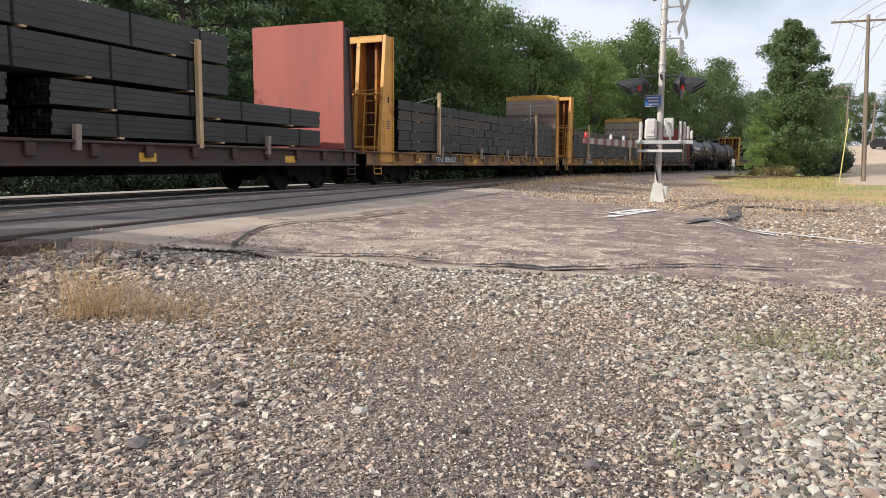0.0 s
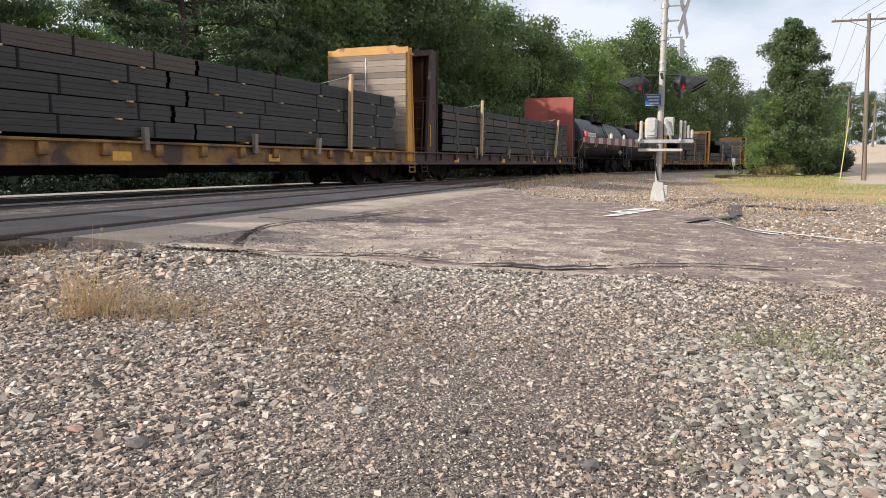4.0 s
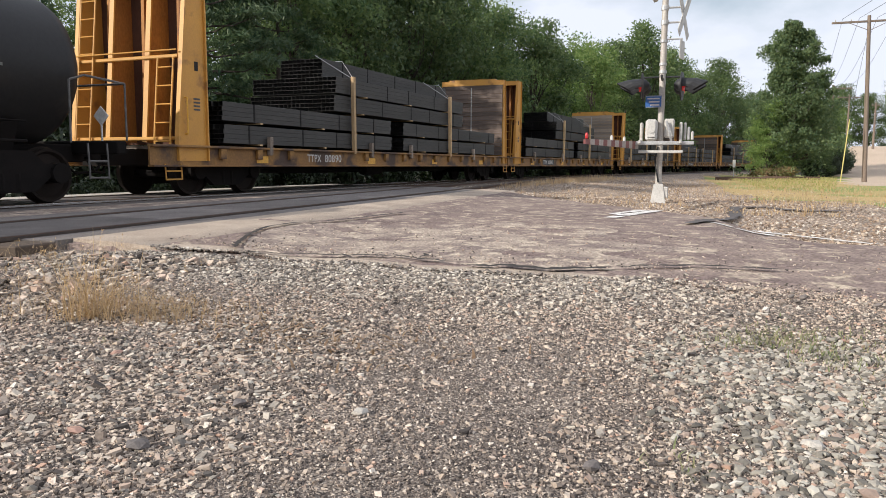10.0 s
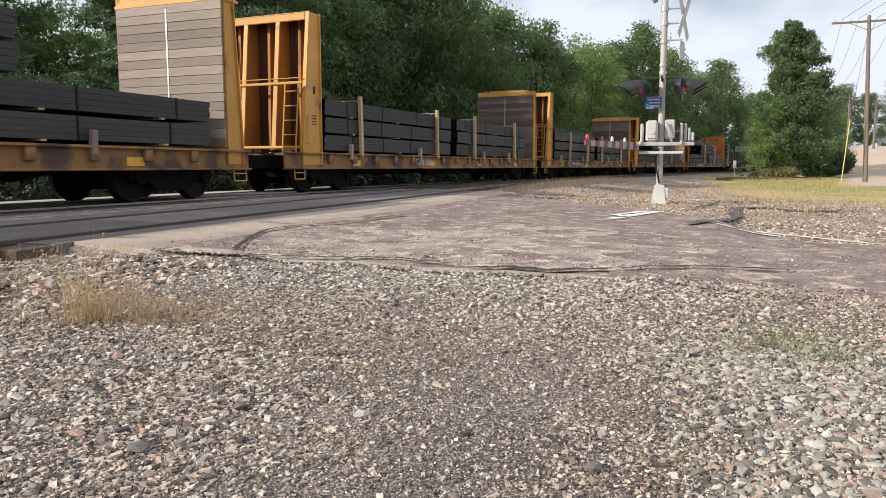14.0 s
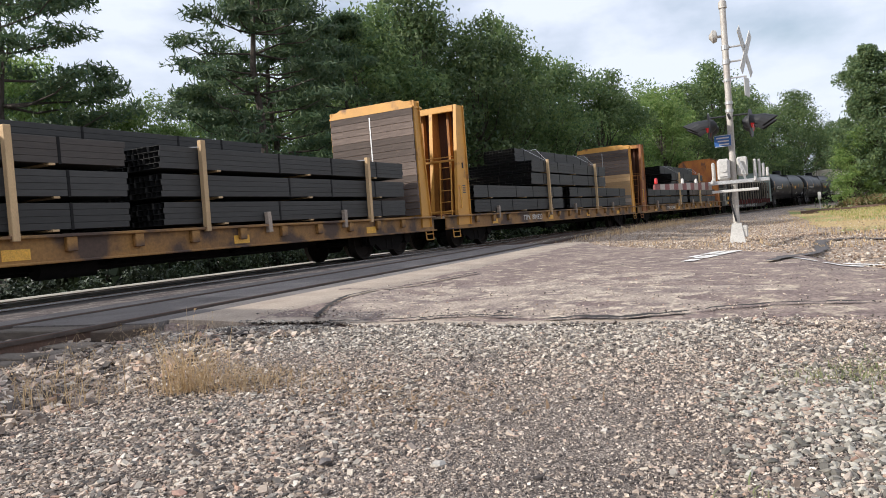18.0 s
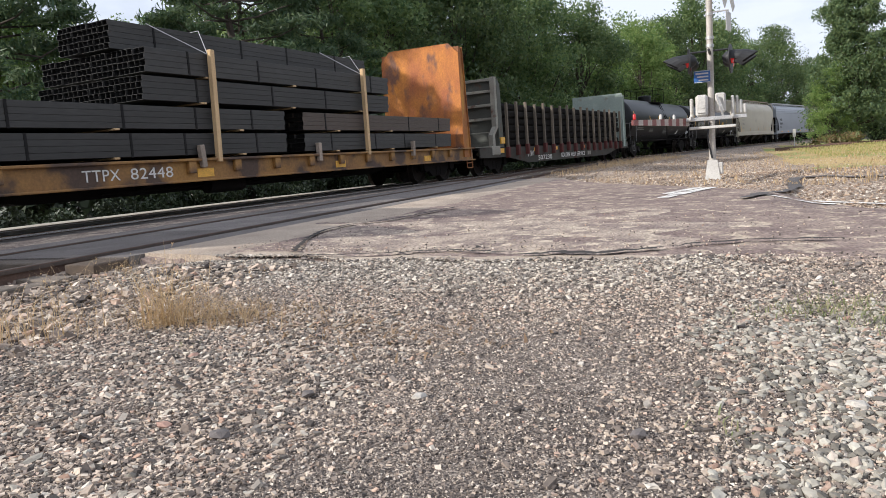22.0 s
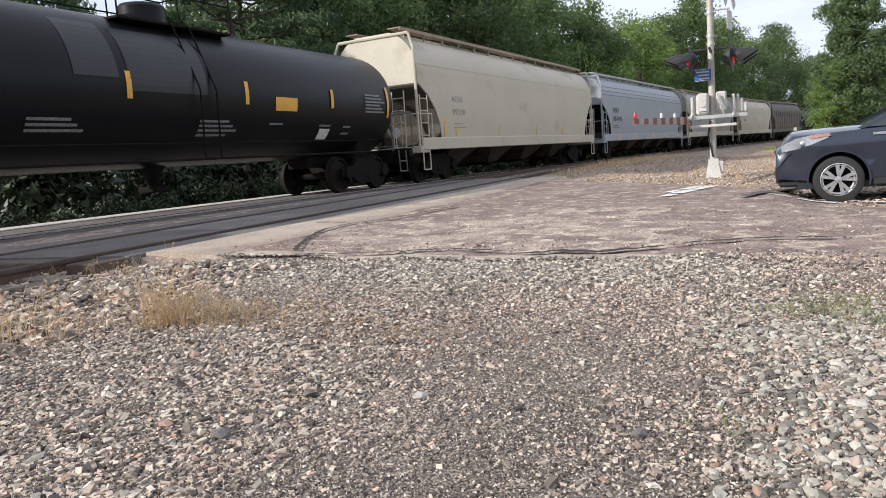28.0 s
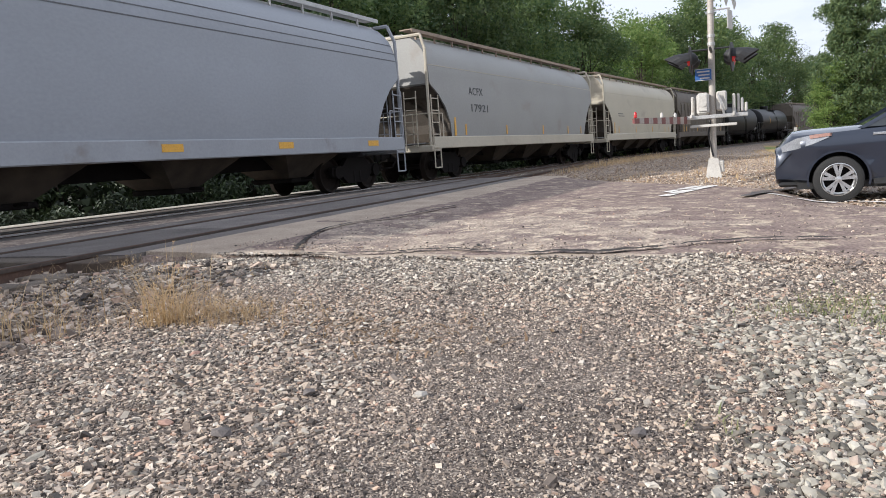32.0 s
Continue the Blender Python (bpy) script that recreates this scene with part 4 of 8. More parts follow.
def bulkhead_inner(car, x, kind, paint, top=4.45):
    """The face that a load would strike: boards or a steel sheet, on a braced back."""
    bulkhead_outer(car, x, 1, paint, top - 0.12, ladder=False, deep=0.4)
    if kind in ("boards", "old", "stained", "mended"):
        h = 0.19
        z, k = 1.08, 0
        while z + h < top - 0.16:
            me = bpy.data.meshes.get("bulkhead_board") or Shape().box(-0.05, -0.004, -1.42, 1.42, 0.004, h - 0.004, 0.006).data("bulkhead_board", M_BOARD)
            ob = part("board", me, M_BOARD, car, at=pose(x + rng.uniform(-0.012, 0), 0, z))
            mat = M_BOARDOLD if kind == "old" or kind == "stained" and z < 3.3 or kind == "mended" and z >= 2.7 else M_FRESHBOARD if kind == "mended" and 1.6 < z < 2.7 else None
            if mat:
                ob.data = me.copy()
                ob.data.materials[0] = mat
            z += h
        c = 0.4
        s = Shape().prism([(-1.44, z), (1.44, z), (1.44, z + 0.05), (1.44 - c, z + 0.26), (-1.44 + c, z + 0.26), (-1.44, z + 0.05)], "x", x - 0.06, x + 0.5)
        part("cap", s, paint, car, "yellow steel cap")
        part("strap", Shape().box(x - 0.066, x - 0.058, 0.0, 0.04, 1.9, z - 0.1), M_GALV, car)
    else:
        mat = {"red": M_RED, "orange": M_ORANGE, "green": M_PALEGREEN}[kind]
        c = 0.34 if kind == "orange" else 0.02
        s = Shape().prism([(-1.46, 1.06), (1.46, 1.06), (1.46, top - c), (1.46 - c, top), (-1.46 + c, top), (-1.46, top - c)], "x", x - 0.05, x - 0.004)
        part("face_sheet", s, mat, car, {"red": "red oxide steel sheet", "orange": "rusted orange steel sheet", "green": "pale green steel sheet"}[kind])


def flat_body(car, sill, paint, bare=99.0):
    """Frame, deck, stake pockets and trucks of a bulkhead flat car; its middle is the origin."""
    a, b = -LEN / 2 - 1.36, LEN / 2 + 0.75
    for sy in (-1, 1):
        y0, y1 = (1.36, 1.4) if sy > 0 else (-1.4, -1.36)
        o0, o1 = (1.33, 1.5) if sy > 0 else (-1.5, -1.33)
        s = Shape().box(a, b, y0, y1, 0.64, 1.0).box(a, b, o0, o1, 0.98, 1.03, 0.01).box(a, b, o0, o1, 0.6, 0.64, 0.01)
        part("side_sill", s, sill, car)
    pk = bpy.data.meshes.get("pocket_" + sill.name) or Shape().box(-0.09, 0.09, -0.085, 0.0, 0.0, 0.22, 0.012).data("pocket_" + sill.name, sill)
    for x in np.arange(-LEN / 2 + 0.6, LEN / 2 - 0.2, 1.22):
        if bare - 0.2 < x < bare + 2.0:
            continue
        part("stake_pocket", pk, sill, car, at=pose(x, -1.4, 0.76))
    dk = bpy.data.meshes.get("deck_plank") or Shape().box(-0.44, 0.44, -1.36, 1.36, 0.96, 1.03, 0.01).data("deck_plank", M_TIE)
    for x in np.arange(-LEN / 2 + 0.45, LEN / 2, 0.9):
        part("deck_plank", dk, M_TIE, car, at=pose(x, 0, 0))
    part("centre_sill", Shape().prism([(a, 0.62), (-6.5, 0.62), (-5.2, 0.42), (5.2, 0.42), (6.5, 0.62), (b, 0.62), (b, 0.95), (a, 0.95)], "y", -0.35, 0.35), M_UNDER, car)
    for x in (-3, 0, 3):
        part("cross_bearer", Shape().prism([(-1.36, 0.9), (-1.36, 0.72), (-0.35, 0.5), (0.35, 0.5), (1.36, 0.72), (1.36, 0.9)], "x", x - 0.08, x + 0.08), M_UNDER, car)
    part("brake_gear", Shape().tube((-1.6, -0.7, 0.5), (-0.6, -0.7, 0.5), 0.16, 10).path([(-4, -0.6, 0.5), (-1.6, -0.65, 0.5), (4, -0.6, 0.48)], 0.02), M_UNDER, car, smooth=True)
    for x in (-LEN / 2 + 1.2, LEN / 2 - 1.2):
        add_truck(car, x)
    coupler(car, a, -1)
    coupler(car, b, 1)
    for x in (a + 0.35, b - 0.55):
        s = Shape()
        for k in (0, 0.42):
            s.path([(x + k, -1.42, 0.66), (x + k, -1.44, 0.36)], 0.016)
        for z in (0.36, 0.52):
            s.tube((x, -1.44, z), (x + 0.42, -1.44, z), 0.016, 6)
        part("step", s, paint, car)
    for x in (-7.6, -2.5, 2.0, 6.6):
        part("reflector", Shape().box(x, x + 0.42, -1.408, -1.4, 0.68, 0.84), M_REFLECT, car, "yellow reflective sheet")


def mark_flat(car, text, x, dark=True, k=1.0):
    if dark:
        part("mark_panel", Shape().box(x - 0.1, x + 1.9 * k, -1.406, -1.4, 0.68, 0.94), M_DARKLETTER, car)
    # owner's mark, then the number
    a, b = text.split()
    lettering(a, 0.27, M_WHITE, car, pose(x, -1.409, 0.72), width=0.62 * k)
    lettering(b, 0.27, M_WHITE, car, pose(x + 0.8 * k, -1.409, 0.72), width=0.16 * len(b) * k)


def flat_car(mid, rear, sill, paint, label, load, text="", tx=-4.6, dark=True, rear_at=LEN / 2, mark=1.0):
    car = thing("flat_car", pose(0, 0, 0), label, "railway car", "cars of the freight train")
    flat_body(car, sill, paint, tx if text else 99.0)
    bulkhead_outer(car, -LEN / 2 + 0.19, -1, paint, deep=0.64, rusty=paint is M_RUST)
    bulkhead_inner(car, rear_at, rear, paint)
    load(car, -LEN / 2)
    if text:
        mark_flat(car, text, tx, dark, mark)
    TRAIN.append((car, mid))
    return car


def load(lower, upper=(), stakes=(), stake_top=3.1, shorts=(2.2, 7.0, 11.4, 15.2), top=None, lean=0.0, far_top=None):
    """Layers of bundles. lower, upper: (height, rows, pitch, spans); top: one last stack, set back from the sides."""
    def build(car, x0):
        z = 1.1
        for z, rows, pitch, spans in list(lower) + list(upper):
            for a, b in spans:
                n = max(2, int((b - a) / 2.4))
                dunnage(car, [x0 + a + (b - a) * (i + 0.5) / n for i in range(n)], z - 0.07)
                for side in (-1, 1):
                    bundle(car, x0 + a, b - a, z, rows, side, pitch=pitch)
            z += rows * pitch
        if top:
            zt, a, b = top
            bundle(car, x0 + a, b - a, zt, 5, 0)
            z = zt + 0.5
        if far_top:
            zt, a, b = far_top
            bundle(car, x0 + a, b - a, zt, 4, 1)
        side_stakes(car, [x0 + x for x in stakes], stake_top, lean)
        short_stakes(car, [x0 + x for x in shorts])
        top_straps(car, [x0 + x for x in stakes], stake_top - 0.1, z + 0.02)
    return build


def full_load(a, b, cuts, rows=3, pitch=0.1, top=2.67, stakes=(3.5, 15.0), lean=0.0):
    """Five or six even layers over the whole deck."""
    n = len(cuts)
    step = (top - 1.1 - rows * pitch) / (n - 1)
    return load([(1.1 + k * step, rows, pitch, ((a + 0.07 * (k % 2), c), (c + 0.04, b - 0.1 * (k % 3)))) for k, c in enumerate(cuts)], (), stakes, 3.1, (3.8, 7.6, 10.8, 13.4), lean=lean)


def stepped_load(a, g0, g1, b, u0, u1, stakes, top=None, high=3.0):
    """Two long layers with a gap, two shorter ones on them and a narrow stack on top."""
    low = [(z, 4, 0.1, ((a, g0), (g1, b))) for z in (1.1, 1.58)]
    r = (high - 2.1 - 0.05) / 8
    up = [(2.08, 4, r, ((u0, u1),)), (2.08 + 4 * r + 0.06, 4, r, ((u0 + 0.1, u1),))]
    return load(low, up, stakes, 3.1, (2.2, 7.0, g1 + 0.4, 15.2), top)


def three_load(a, g0, g1, b, stakes, high=2.42, far_top=None):
    """Three long layers cut by one gap."""
    step = (high - 1.1 - 0.4) / 2
    return load([(1.1 + k * step, 4, 0.1, ((a, g0), (g1, b))) for k in range(3)], (), stakes, 2.62, (1.6, 6.0, g1 + 2.6, 15.0), far_top=far_top)


M_FRESHBOARD = material("new_board", (0.52, 0.33, 0.16), 0.85, second=(0.42, 0.26, 0.13), scale=2, grain=35, bump=0.4, stretch=(8, 0.8, 8), per_object=0.25)
YL = "yellow bulkhead flat car, rust-streaked, loaded with grey steel tube bundles"
flat_car(9.03, "red", M_BROWN, M_BROWN, "dark brown flat car with a red bulkhead and steel tubes", stepped_load(0.5, 8.9, 9.6, 17.64, 4.4, 14.0, (6.0, 12.93), None, 3.3))
flat_car(30.6, "stained", M_OCHRE, M_YELLOW, YL, full_load(0.6, 18.1, (8.6, 9.2, 8.2, 8.9, 8.5)), "TTPX 806502", -6.0)
flat_car(52.4, "boards", M_OCHRE, M_YELLOW, YL, full_load(0.6, 18.1, (9.0, 8.4, 8.8, 8.3, 9.1)), "TTPX 811061", -6.0, mark=0.76)
flat_car(73.4, "red", M_BROWN, M_BROWN, "brown bulkhead flat car with a red end and steel tubes", full_load(0.7, 17.9, (9.0, 9.3, 8.8, 9.1, 8.9, 9.2), 3, 0.082, 2.75, (4.3, 14.9), 13), rear_at=LEN / 2 - 0.28)
flat_car(120.58, "old", M_OCHRE, M_YELLOW, YL, stepped_load(0.7, 8.4, 9.2, 17.9, 5.13, 14.3, (5.98, 12.8), (3.04, 5.6, 14.2)), "TTPX 80890", -5.6, False)
flat_car(141.68, "boards", M_OCHRE, M_YELLOW, YL, stepped_load(1.1, 9.5, 10.28, 18.3, 5.8, 14.0, (7.1, 12.62), (3.04, 6.35, 13.95)), "TTPX 80962", -5.65)
flat_car(164.0, "old", M_OCHRE, M_YELLOW, YL, three_load(0.43, 8.75, 9.31, 17.7, (2.16, 7.36, 10.89, 15.8)), "TTPX 804", -3.6, False)
flat_car(185.8, "old", M_OCHRE, M_YELLOW, YL, three_load(0.8, 9.1, 9.75, 18.0, (3.4, 7.05, 10.65, 16.1), 2.5, (2.56, 5.0, 14.0)), "TTPX 804419", -5.45, mark=1.22)
flat_car(207.5, "mended", M_OCHRE, M_YELLOW, YL, stepped_load(0.6, 8.64, 9.46, 17.85, 5.4, 14.58, (6.95, 12.8), (3.04, 5.6, 14.3)), "TTPX 804923", -5.0, False)
flat_car(228.9, "orange", M_OCHRE, M_RUST, "rusty bulkhead flat car with an orange end, loaded with tube bundles", stepped_load(0.8, 9.67, 10.27, 18.0, 5.83, 14.2, (7.4, 12.79), (3.04, 5.84, 14.2)), "TTPX 82448", -4.95, False, mark=1.15)


def log_car(mid):
    """Flat car with close upright stakes full of dark timbers, a steel rack at its front and a pale green rear end."""
    car = thing("log_car", pose(0, 0, 0), "grey staked flat car full of dark timbers, pale green rear end", "railway car", "cars of the freight train")
    a, b = -9.9, 9.9
    for sy in (-1, 1):
        y0, y1 = (1.34, 1.4) if sy > 0 else (-1.4, -1.34)
        part("side_sill", Shape().prism([(a, 0.98), (a, 0.64), (-7.6, 0.62), (-5.4, 0.34), (5.4, 0.34), (7.6, 0.62), (b, 0.64), (b, 0.98)], "y", y0, y1), M_LOGSILL, car)
    part("deck", Shape().box(a, b, -1.34, 1.34, 0.92, 1.0), M_UNDER, car)
    part("centre_sill", Shape().box(a, b, -0.35, 0.35, 0.5, 0.92), M_UNDER, car)
    for k in range(17):
        x = -7.63 + 0.981 * k
        for sy in (-1, 1):
            st = part("stake", Shape().box(x - 0.05, x + 0.05, sy * 1.46 - 0.05, sy * 1.46 + 0.05, 0.66, 2.7, 0.01), M_STAKE, car, at=pose(0, 0, rng.uniform(-0.06, 0.05), rng.uniform(-0.5, 0.5)))
            if sy < 0:
                part("pocket", Shape().box(x - 0.09, x + 0.09, -1.54, -1.4, 0.66, 1.06, 0.012), M_POCKET, st, "red-brown stake pocket")
    lg = Shape().box(0, 15.9, 0, 0.3, 0, 0.25, 0.05).data("timber", M_LOG)
    for i in range(8):
        for j in range(6):
            part("timber", lg, M_LOG, car, at=pose(-7.9 + rng.uniform(-0.25, 0.25), -1.36 + i * 0.34 + rng.uniform(-0.03, 0.03), 1.02 + j * 0.27))
    # front rack: bent posts and cross bars
    s = Shape()
    for y in (-1.3, 1.3):
        s = Shape()
        for p, q in (((-8.3, 3.55), (-8.3, 1.75)), ((-8.3, 1.75), (-8.65, 1.45)), ((-8.65, 1.45), (-8.65, 0.9))):
            s.prism([(p[0] - 0.1, p[1]), (p[0] + 0.1, p[1]), (q[0] + 0.1, q[1]), (q[0] - 0.1, q[1])], "y", y - 0.09, y + 0.09)
        part("rack_post", s, M_RACK, car)
    s = Shape()
    for p, q in (((-8.3, 3.5), (-8.3, 1.75)), ((-8.3, 1.75), (-8.6, 1.45)), ((-8.6, 1.45), (-8.6, 0.95))):
        s.prism([(p[0] - 0.07, p[1]), (p[0] + 0.07, p[1]), (q[0] + 0.07, q[1]), (q[0] - 0.07, q[1])], "y", 0.1, 0.24)
    part("rack_post", s, M_RACK, car)
    part("rack_sheet", Shape().box(-8.2, -8.16, -1.36, 1.36, 1.0, 3.5), M_RACKSHEET, car, "dark grey-green rack sheet")
    for y in (-1.4, 1.34):
        part("rack_side", Shape().prism([(-8.22, 3.52), (-7.95, 3.3), (-7.82, 1.0), (-8.22, 1.0)], "y", y, y + 0.06), M_RACKSHEET, car)
    part("grab_iron", Shape().path([(-8.66, -1.2, 1.5), (-8.72, -1.2, 1.55), (-8.72, 0.1, 1.55), (-8.66, 0.1, 1.5)], 0.016), M_RACK, car)
    part("yellow_block", Shape().box(-8.2, -7.86, -1.47, -1.405, 1.12, 1.36, 0.01), M_REFLECT, car)
    for z in (3.42, 3.0, 2.5, 2.0):
        part("rack_bar", Shape().box(-8.34, -8.26, -1.3, 1.3, z, z + 0.1, 0.01), M_RACK, car)
    part("rack_foot", Shape().box(-8.9, -8.2, -1.42, 1.42, 0.72, 1.05, 0.02), M_RACK, car)
    part("reflector", Shape().box(-8.2, -7.85, -1.41, -1.402, 0.78, 0.95), M_REFLECT, car)
    bulkhead_inner(car, 8.78, "green", M_PALEGREEN, 3.72)
    for word, x, z, w in (("GOLDEN", -1.66, 0.44, 1.15), ("WEST", -0.33, 0.44, 0.75), ("SERVICE", 0.55, 0.44, 1.2), ("507230", -4.45, 0.41, 1.6), ("MW", -5.56, 0.58, 0.62)):
        lettering(word, 0.33 if word == "MW" else 0.27, M_WHITE, car, pose(x, -1.403, z), width=w)
    for x in (2.2, 2.48):
        part("worn_mark", Shape().box(x, x + 0.2, -1.404, -1.4, 0.44, 0.62), M_RACK, car)
    for x, m in ((-4.85, M_REFLECT), (-2.5, M_REFLECT), (1.4, M_ORANGE)):
        part("reflector", Shape().box(x, x + 0.42, -1.406, -1.4, 0.78, 0.92), m, car)
    for x in (-8.0, 8.0):
        add_truck(car, x)
    coupler(car, a, -1)
    coupler(car, b, 1)
    TRAIN.append((car, mid))


M_LOGSILL = material("faded_grey_sill", (0.075, 0.07, 0.06), 0.8, spec=0.15, second=(0.045, 0.04, 0.034), scale=1.2, grain=25, third=(0.06, 0.03, 0.024), third_scale=2, third_at=0.58)
M_RACKSHEET = material("rack_sheet", (0.085, 0.09, 0.075), 0.7, second=(0.06, 0.06, 0.052), scale=1.5, grain=30, third=(0.1, 0.06, 0.04), third_scale=2.2, third_at=0.6)
M_STAKE = material("weathered_stake", (0.19, 0.155, 0.115), 0.85, second=(0.11, 0.088, 0.066), scale=2, grain=40, bump=0.3, stretch=(5, 5, 0.5), per_object=0.25)
M_POCKET = material("red_brown_pocket", (0.13, 0.04, 0.036), 0.8, second=(0.075, 0.032, 0.028), scale=5, spec=0.15)
M_LOG = material("dark_timber", (0.014, 0.012, 0.0105), 0.95, spec=0.12, second=(0.008, 0.007, 0.0062), scale=3, grain=20, bump=0.4, stretch=(0.4, 3, 3), per_object=0.4)
log_car(249.6)


M_RAILGREY = material("scuffed_handrail", (0.16, 0.155, 0.15), 0.55, 0.3, second=(0.07, 0.065, 0.06), scale=5, spread=0.4)


def tank_car(mid, length, radius, zc, mat, label, texts, stripes, number_end="", dome=True, logo=False, band=None):
    """A tank car: shell with dished heads, saddles, platform, handrails, trucks."""
    car = thing("tank_car", pose(0, 0, 0), label, "railway car", "cars of the freight train")
    h = length / 2
    prof = [(-h + 0.0, 0.02)]
    for a in np.linspace(12, 90, 8):
        prof.append((-h + 0.62 - 0.62 * math.cos(radians(a)), radius * math.sin(radians(a)) ** 0.85))
    for x in (-h * 0.42, -h * 0.4, h * 0.4, h * 0.42):
        prof.append((x, radius + (0.012 if abs(x) < h * 0.41 else 0)))
    prof += [(-x, r) for x, r in prof[8::-1]]
    part("tank_shell", Shape().lathe(prof, "x", 56, (0, 0, zc)), mat, car, smooth=True)
    tx = h - 1.6
    for sx in (-1, 1):
        part("saddle", Shape().prism([(-0.8, 0.85), (0.8, 0.85), (0.98, zc - radius * 0.72), (-0.98, zc - radius * 0.72)], "x", sx * tx - 0.25, sx * tx + 0.25), M_UNDER, car)
        part("stub_sill", Shape().box(min(sx * (tx - 1.6), sx * (h + 0.45)), max(sx * (tx - 1.6), sx * (h + 0.45)), -0.32, 0.32, 0.68, 1.0, 0.02), M_UNDER, car)
        part("end_beam", Shape().box(min(sx * (h + 0.2), sx * (h + 0.42)), max(sx * (h + 0.2), sx * (h + 0.42)), -1.4, 1.4, 0.82, 1.06, 0.02), M_UNDER, car)
        add_truck(car, sx * tx)
        coupler(car, sx * (h + 0.4), sx)
        hr = Shape().path([(sx * (h + 0.4), -1.42, 1.06), (sx * (h + 0.4), -1.42, 2.05), (sx * (h - 0.5), -1.46, 2.1), (sx * (h - 0.8), -1.46, 2.0), (sx * (h - 0.8), -1.44, 1.0)], 0.02)
        hr.path([(sx * (h + 0.4), -1.42, 2.05), (sx * (h + 0.4), 1.42, 2.05)], 0.02)
        part("handrail", hr, M_RAILGREY, car)
        st = Shape()
        for k in (0.05, 0.45):
            st.path([(sx * (h - k), -1.42, 1.0), (sx * (h - k), -1.44, 0.4)], 0.018)
        for z in (0.42, 0.7):
            st.tube((sx * (h - 0.05), -1.43, z), (sx * (h - 0.45), -1.43, z), 0.018)
        part("step", st, M_RAILGREY, car)
    part("running_rail", Shape().path([(-tx, -1.44, 1.0), (tx, -1.44, 1.0)], 0.025).path([(-tx, -1.44, 1.3), (tx, -1.44, 1.3)], 0.012), M_UNDER, car)
    part("outlet", Shape().lathe([(0.45, 0.12), (0.75, 0.14), (zc - radius + 0.05, 0.3)], "z", 12).box(-0.2, 0.2, -0.25, 0.25, 0.42, 0.55, 0.03), M_UNDER, car, smooth=True)
    zt = zc + radius
    if dome:
        part("dome", Shape().lathe([(zt - 0.1, 0.45), (zt + 0.32, 0.45), (zt + 0.38, 0.4), (zt + 0.42, 0.15)], "z", 20, (0.2, 0, 0)), mat, car, smooth=True)
        pf = part("platform", Shape().box(-1.2, 1.6, -0.95, -0.5, zt - 0.16, zt - 0.12).box(-1.2, 1.6, 0.5, 0.95, zt - 0.16, zt - 0.12), M_UNDER, car)
        rl = Shape()
        for x in (-1.2, 0.2, 1.6):
            for y in (-0.95, 0.95):
                rl.tube((x, y, zt - 0.14), (x, y, zt + 0.8), 0.018, 6)
        for y in (-0.95, 0.95):
            for z in (zt + 0.4, zt + 0.8):
                rl.tube((-1.2, y, z), (1.6, y, z), 0.016, 6)
        for x in (-1.2, 1.6):
            rl.tube((x, -0.95, zt + 0.8), (x, 0.95, zt + 0.8), 0.016, 6)
        part("guard_rail", rl, M_BLACK if logo else M_UNDER, pf)
        part("ladder", Shape().path([(0.0, -1.46, 1.0), (0.0, -1.5, zc), (0.0, -0.95, zt - 0.1)], 0.018).path([(0.42, -1.46, 1.0), (0.42, -1.5, zc), (0.42, -0.95, zt - 0.1)], 0.018), M_UNDER, car)

    def on_shell(z):
        """y on the near side of the shell, and its lean, at height z."""
        q = max(-1, min(1, (z - zc) / radius))
        return -radius * math.sqrt(1 - q * q), math.degrees(math.asin(q))

    def curved(x0, x1, z0, z1, mat_, name, label_="", parent=None):
        v, f = [], []
        n = 10
        for k in range(n + 1):
            z = z0 + (z1 - z0) * k / n
            y, _ = on_shell(z)
            v += [(x0, y - 0.022, z), (x1, y - 0.022, z)]
        f = [(2 * k, 2 * k + 1, 2 * k + 3, 2 * k + 2) for k in range(n)]
        s = Shape()
        s.v, s.f = v, f
        return part(name, s, mat_, car, label_)

    for x, z0, z1 in stripes:
        curved(x - 0.055, x + 0.055, z0, z1, M_REFLECT, "reflector", "yellow reflective stripe")
    for text, size, x, z, mat_, w in texts:
        y, lean = on_shell(z + size * 0.35)
        if text.startswith("#"):
            k, zz = int(text[1:]), z
            for i in range(k):
                curved(x, x + w * (0.75 + 0.25 * ((i * 7) % 3) / 2), zz - 0.03, zz + 0.015, mat_, "small_print")
                zz -= 0.085
        elif text == "=":
            curved(x, x + w, z, z + size, mat_, "placard")
        else:
            lettering(text, size, mat_, car, Matrix.Translation((x, y - 0.02, z)) @ pose(0, 0, 0, -lean), width=w)
    if logo:
        # a plain white emblem and bars in place of the owner's name
        curved(-4.76, -4.62, 2.42, 2.74, M_WHITE, "emblem")
        curved(-4.58, -4.46, 2.36, 2.68, M_WHITE, "emblem")
        for k in range(6):
            x = -4.33 + 0.39 * k
            curved(x, x + 0.33, 2.34, 2.41, M_WHITE, "emblem_bar")
            curved(x, x + 0.33, 2.53, 2.6, M_WHITE, "emblem_bar")
            curved(x, x + 0.1, 2.4, 2.54, M_WHITE, "emblem_bar")
            curved(x + 0.23, x + 0.33, 2.4, 2.54, M_WHITE, "emblem_bar")
    if band:
        for x0, x1, z0, z1 in band:
            curved(x0, x1, z0, z1, M_BAND, "worn_patch", "faded grey patch on the jacket")
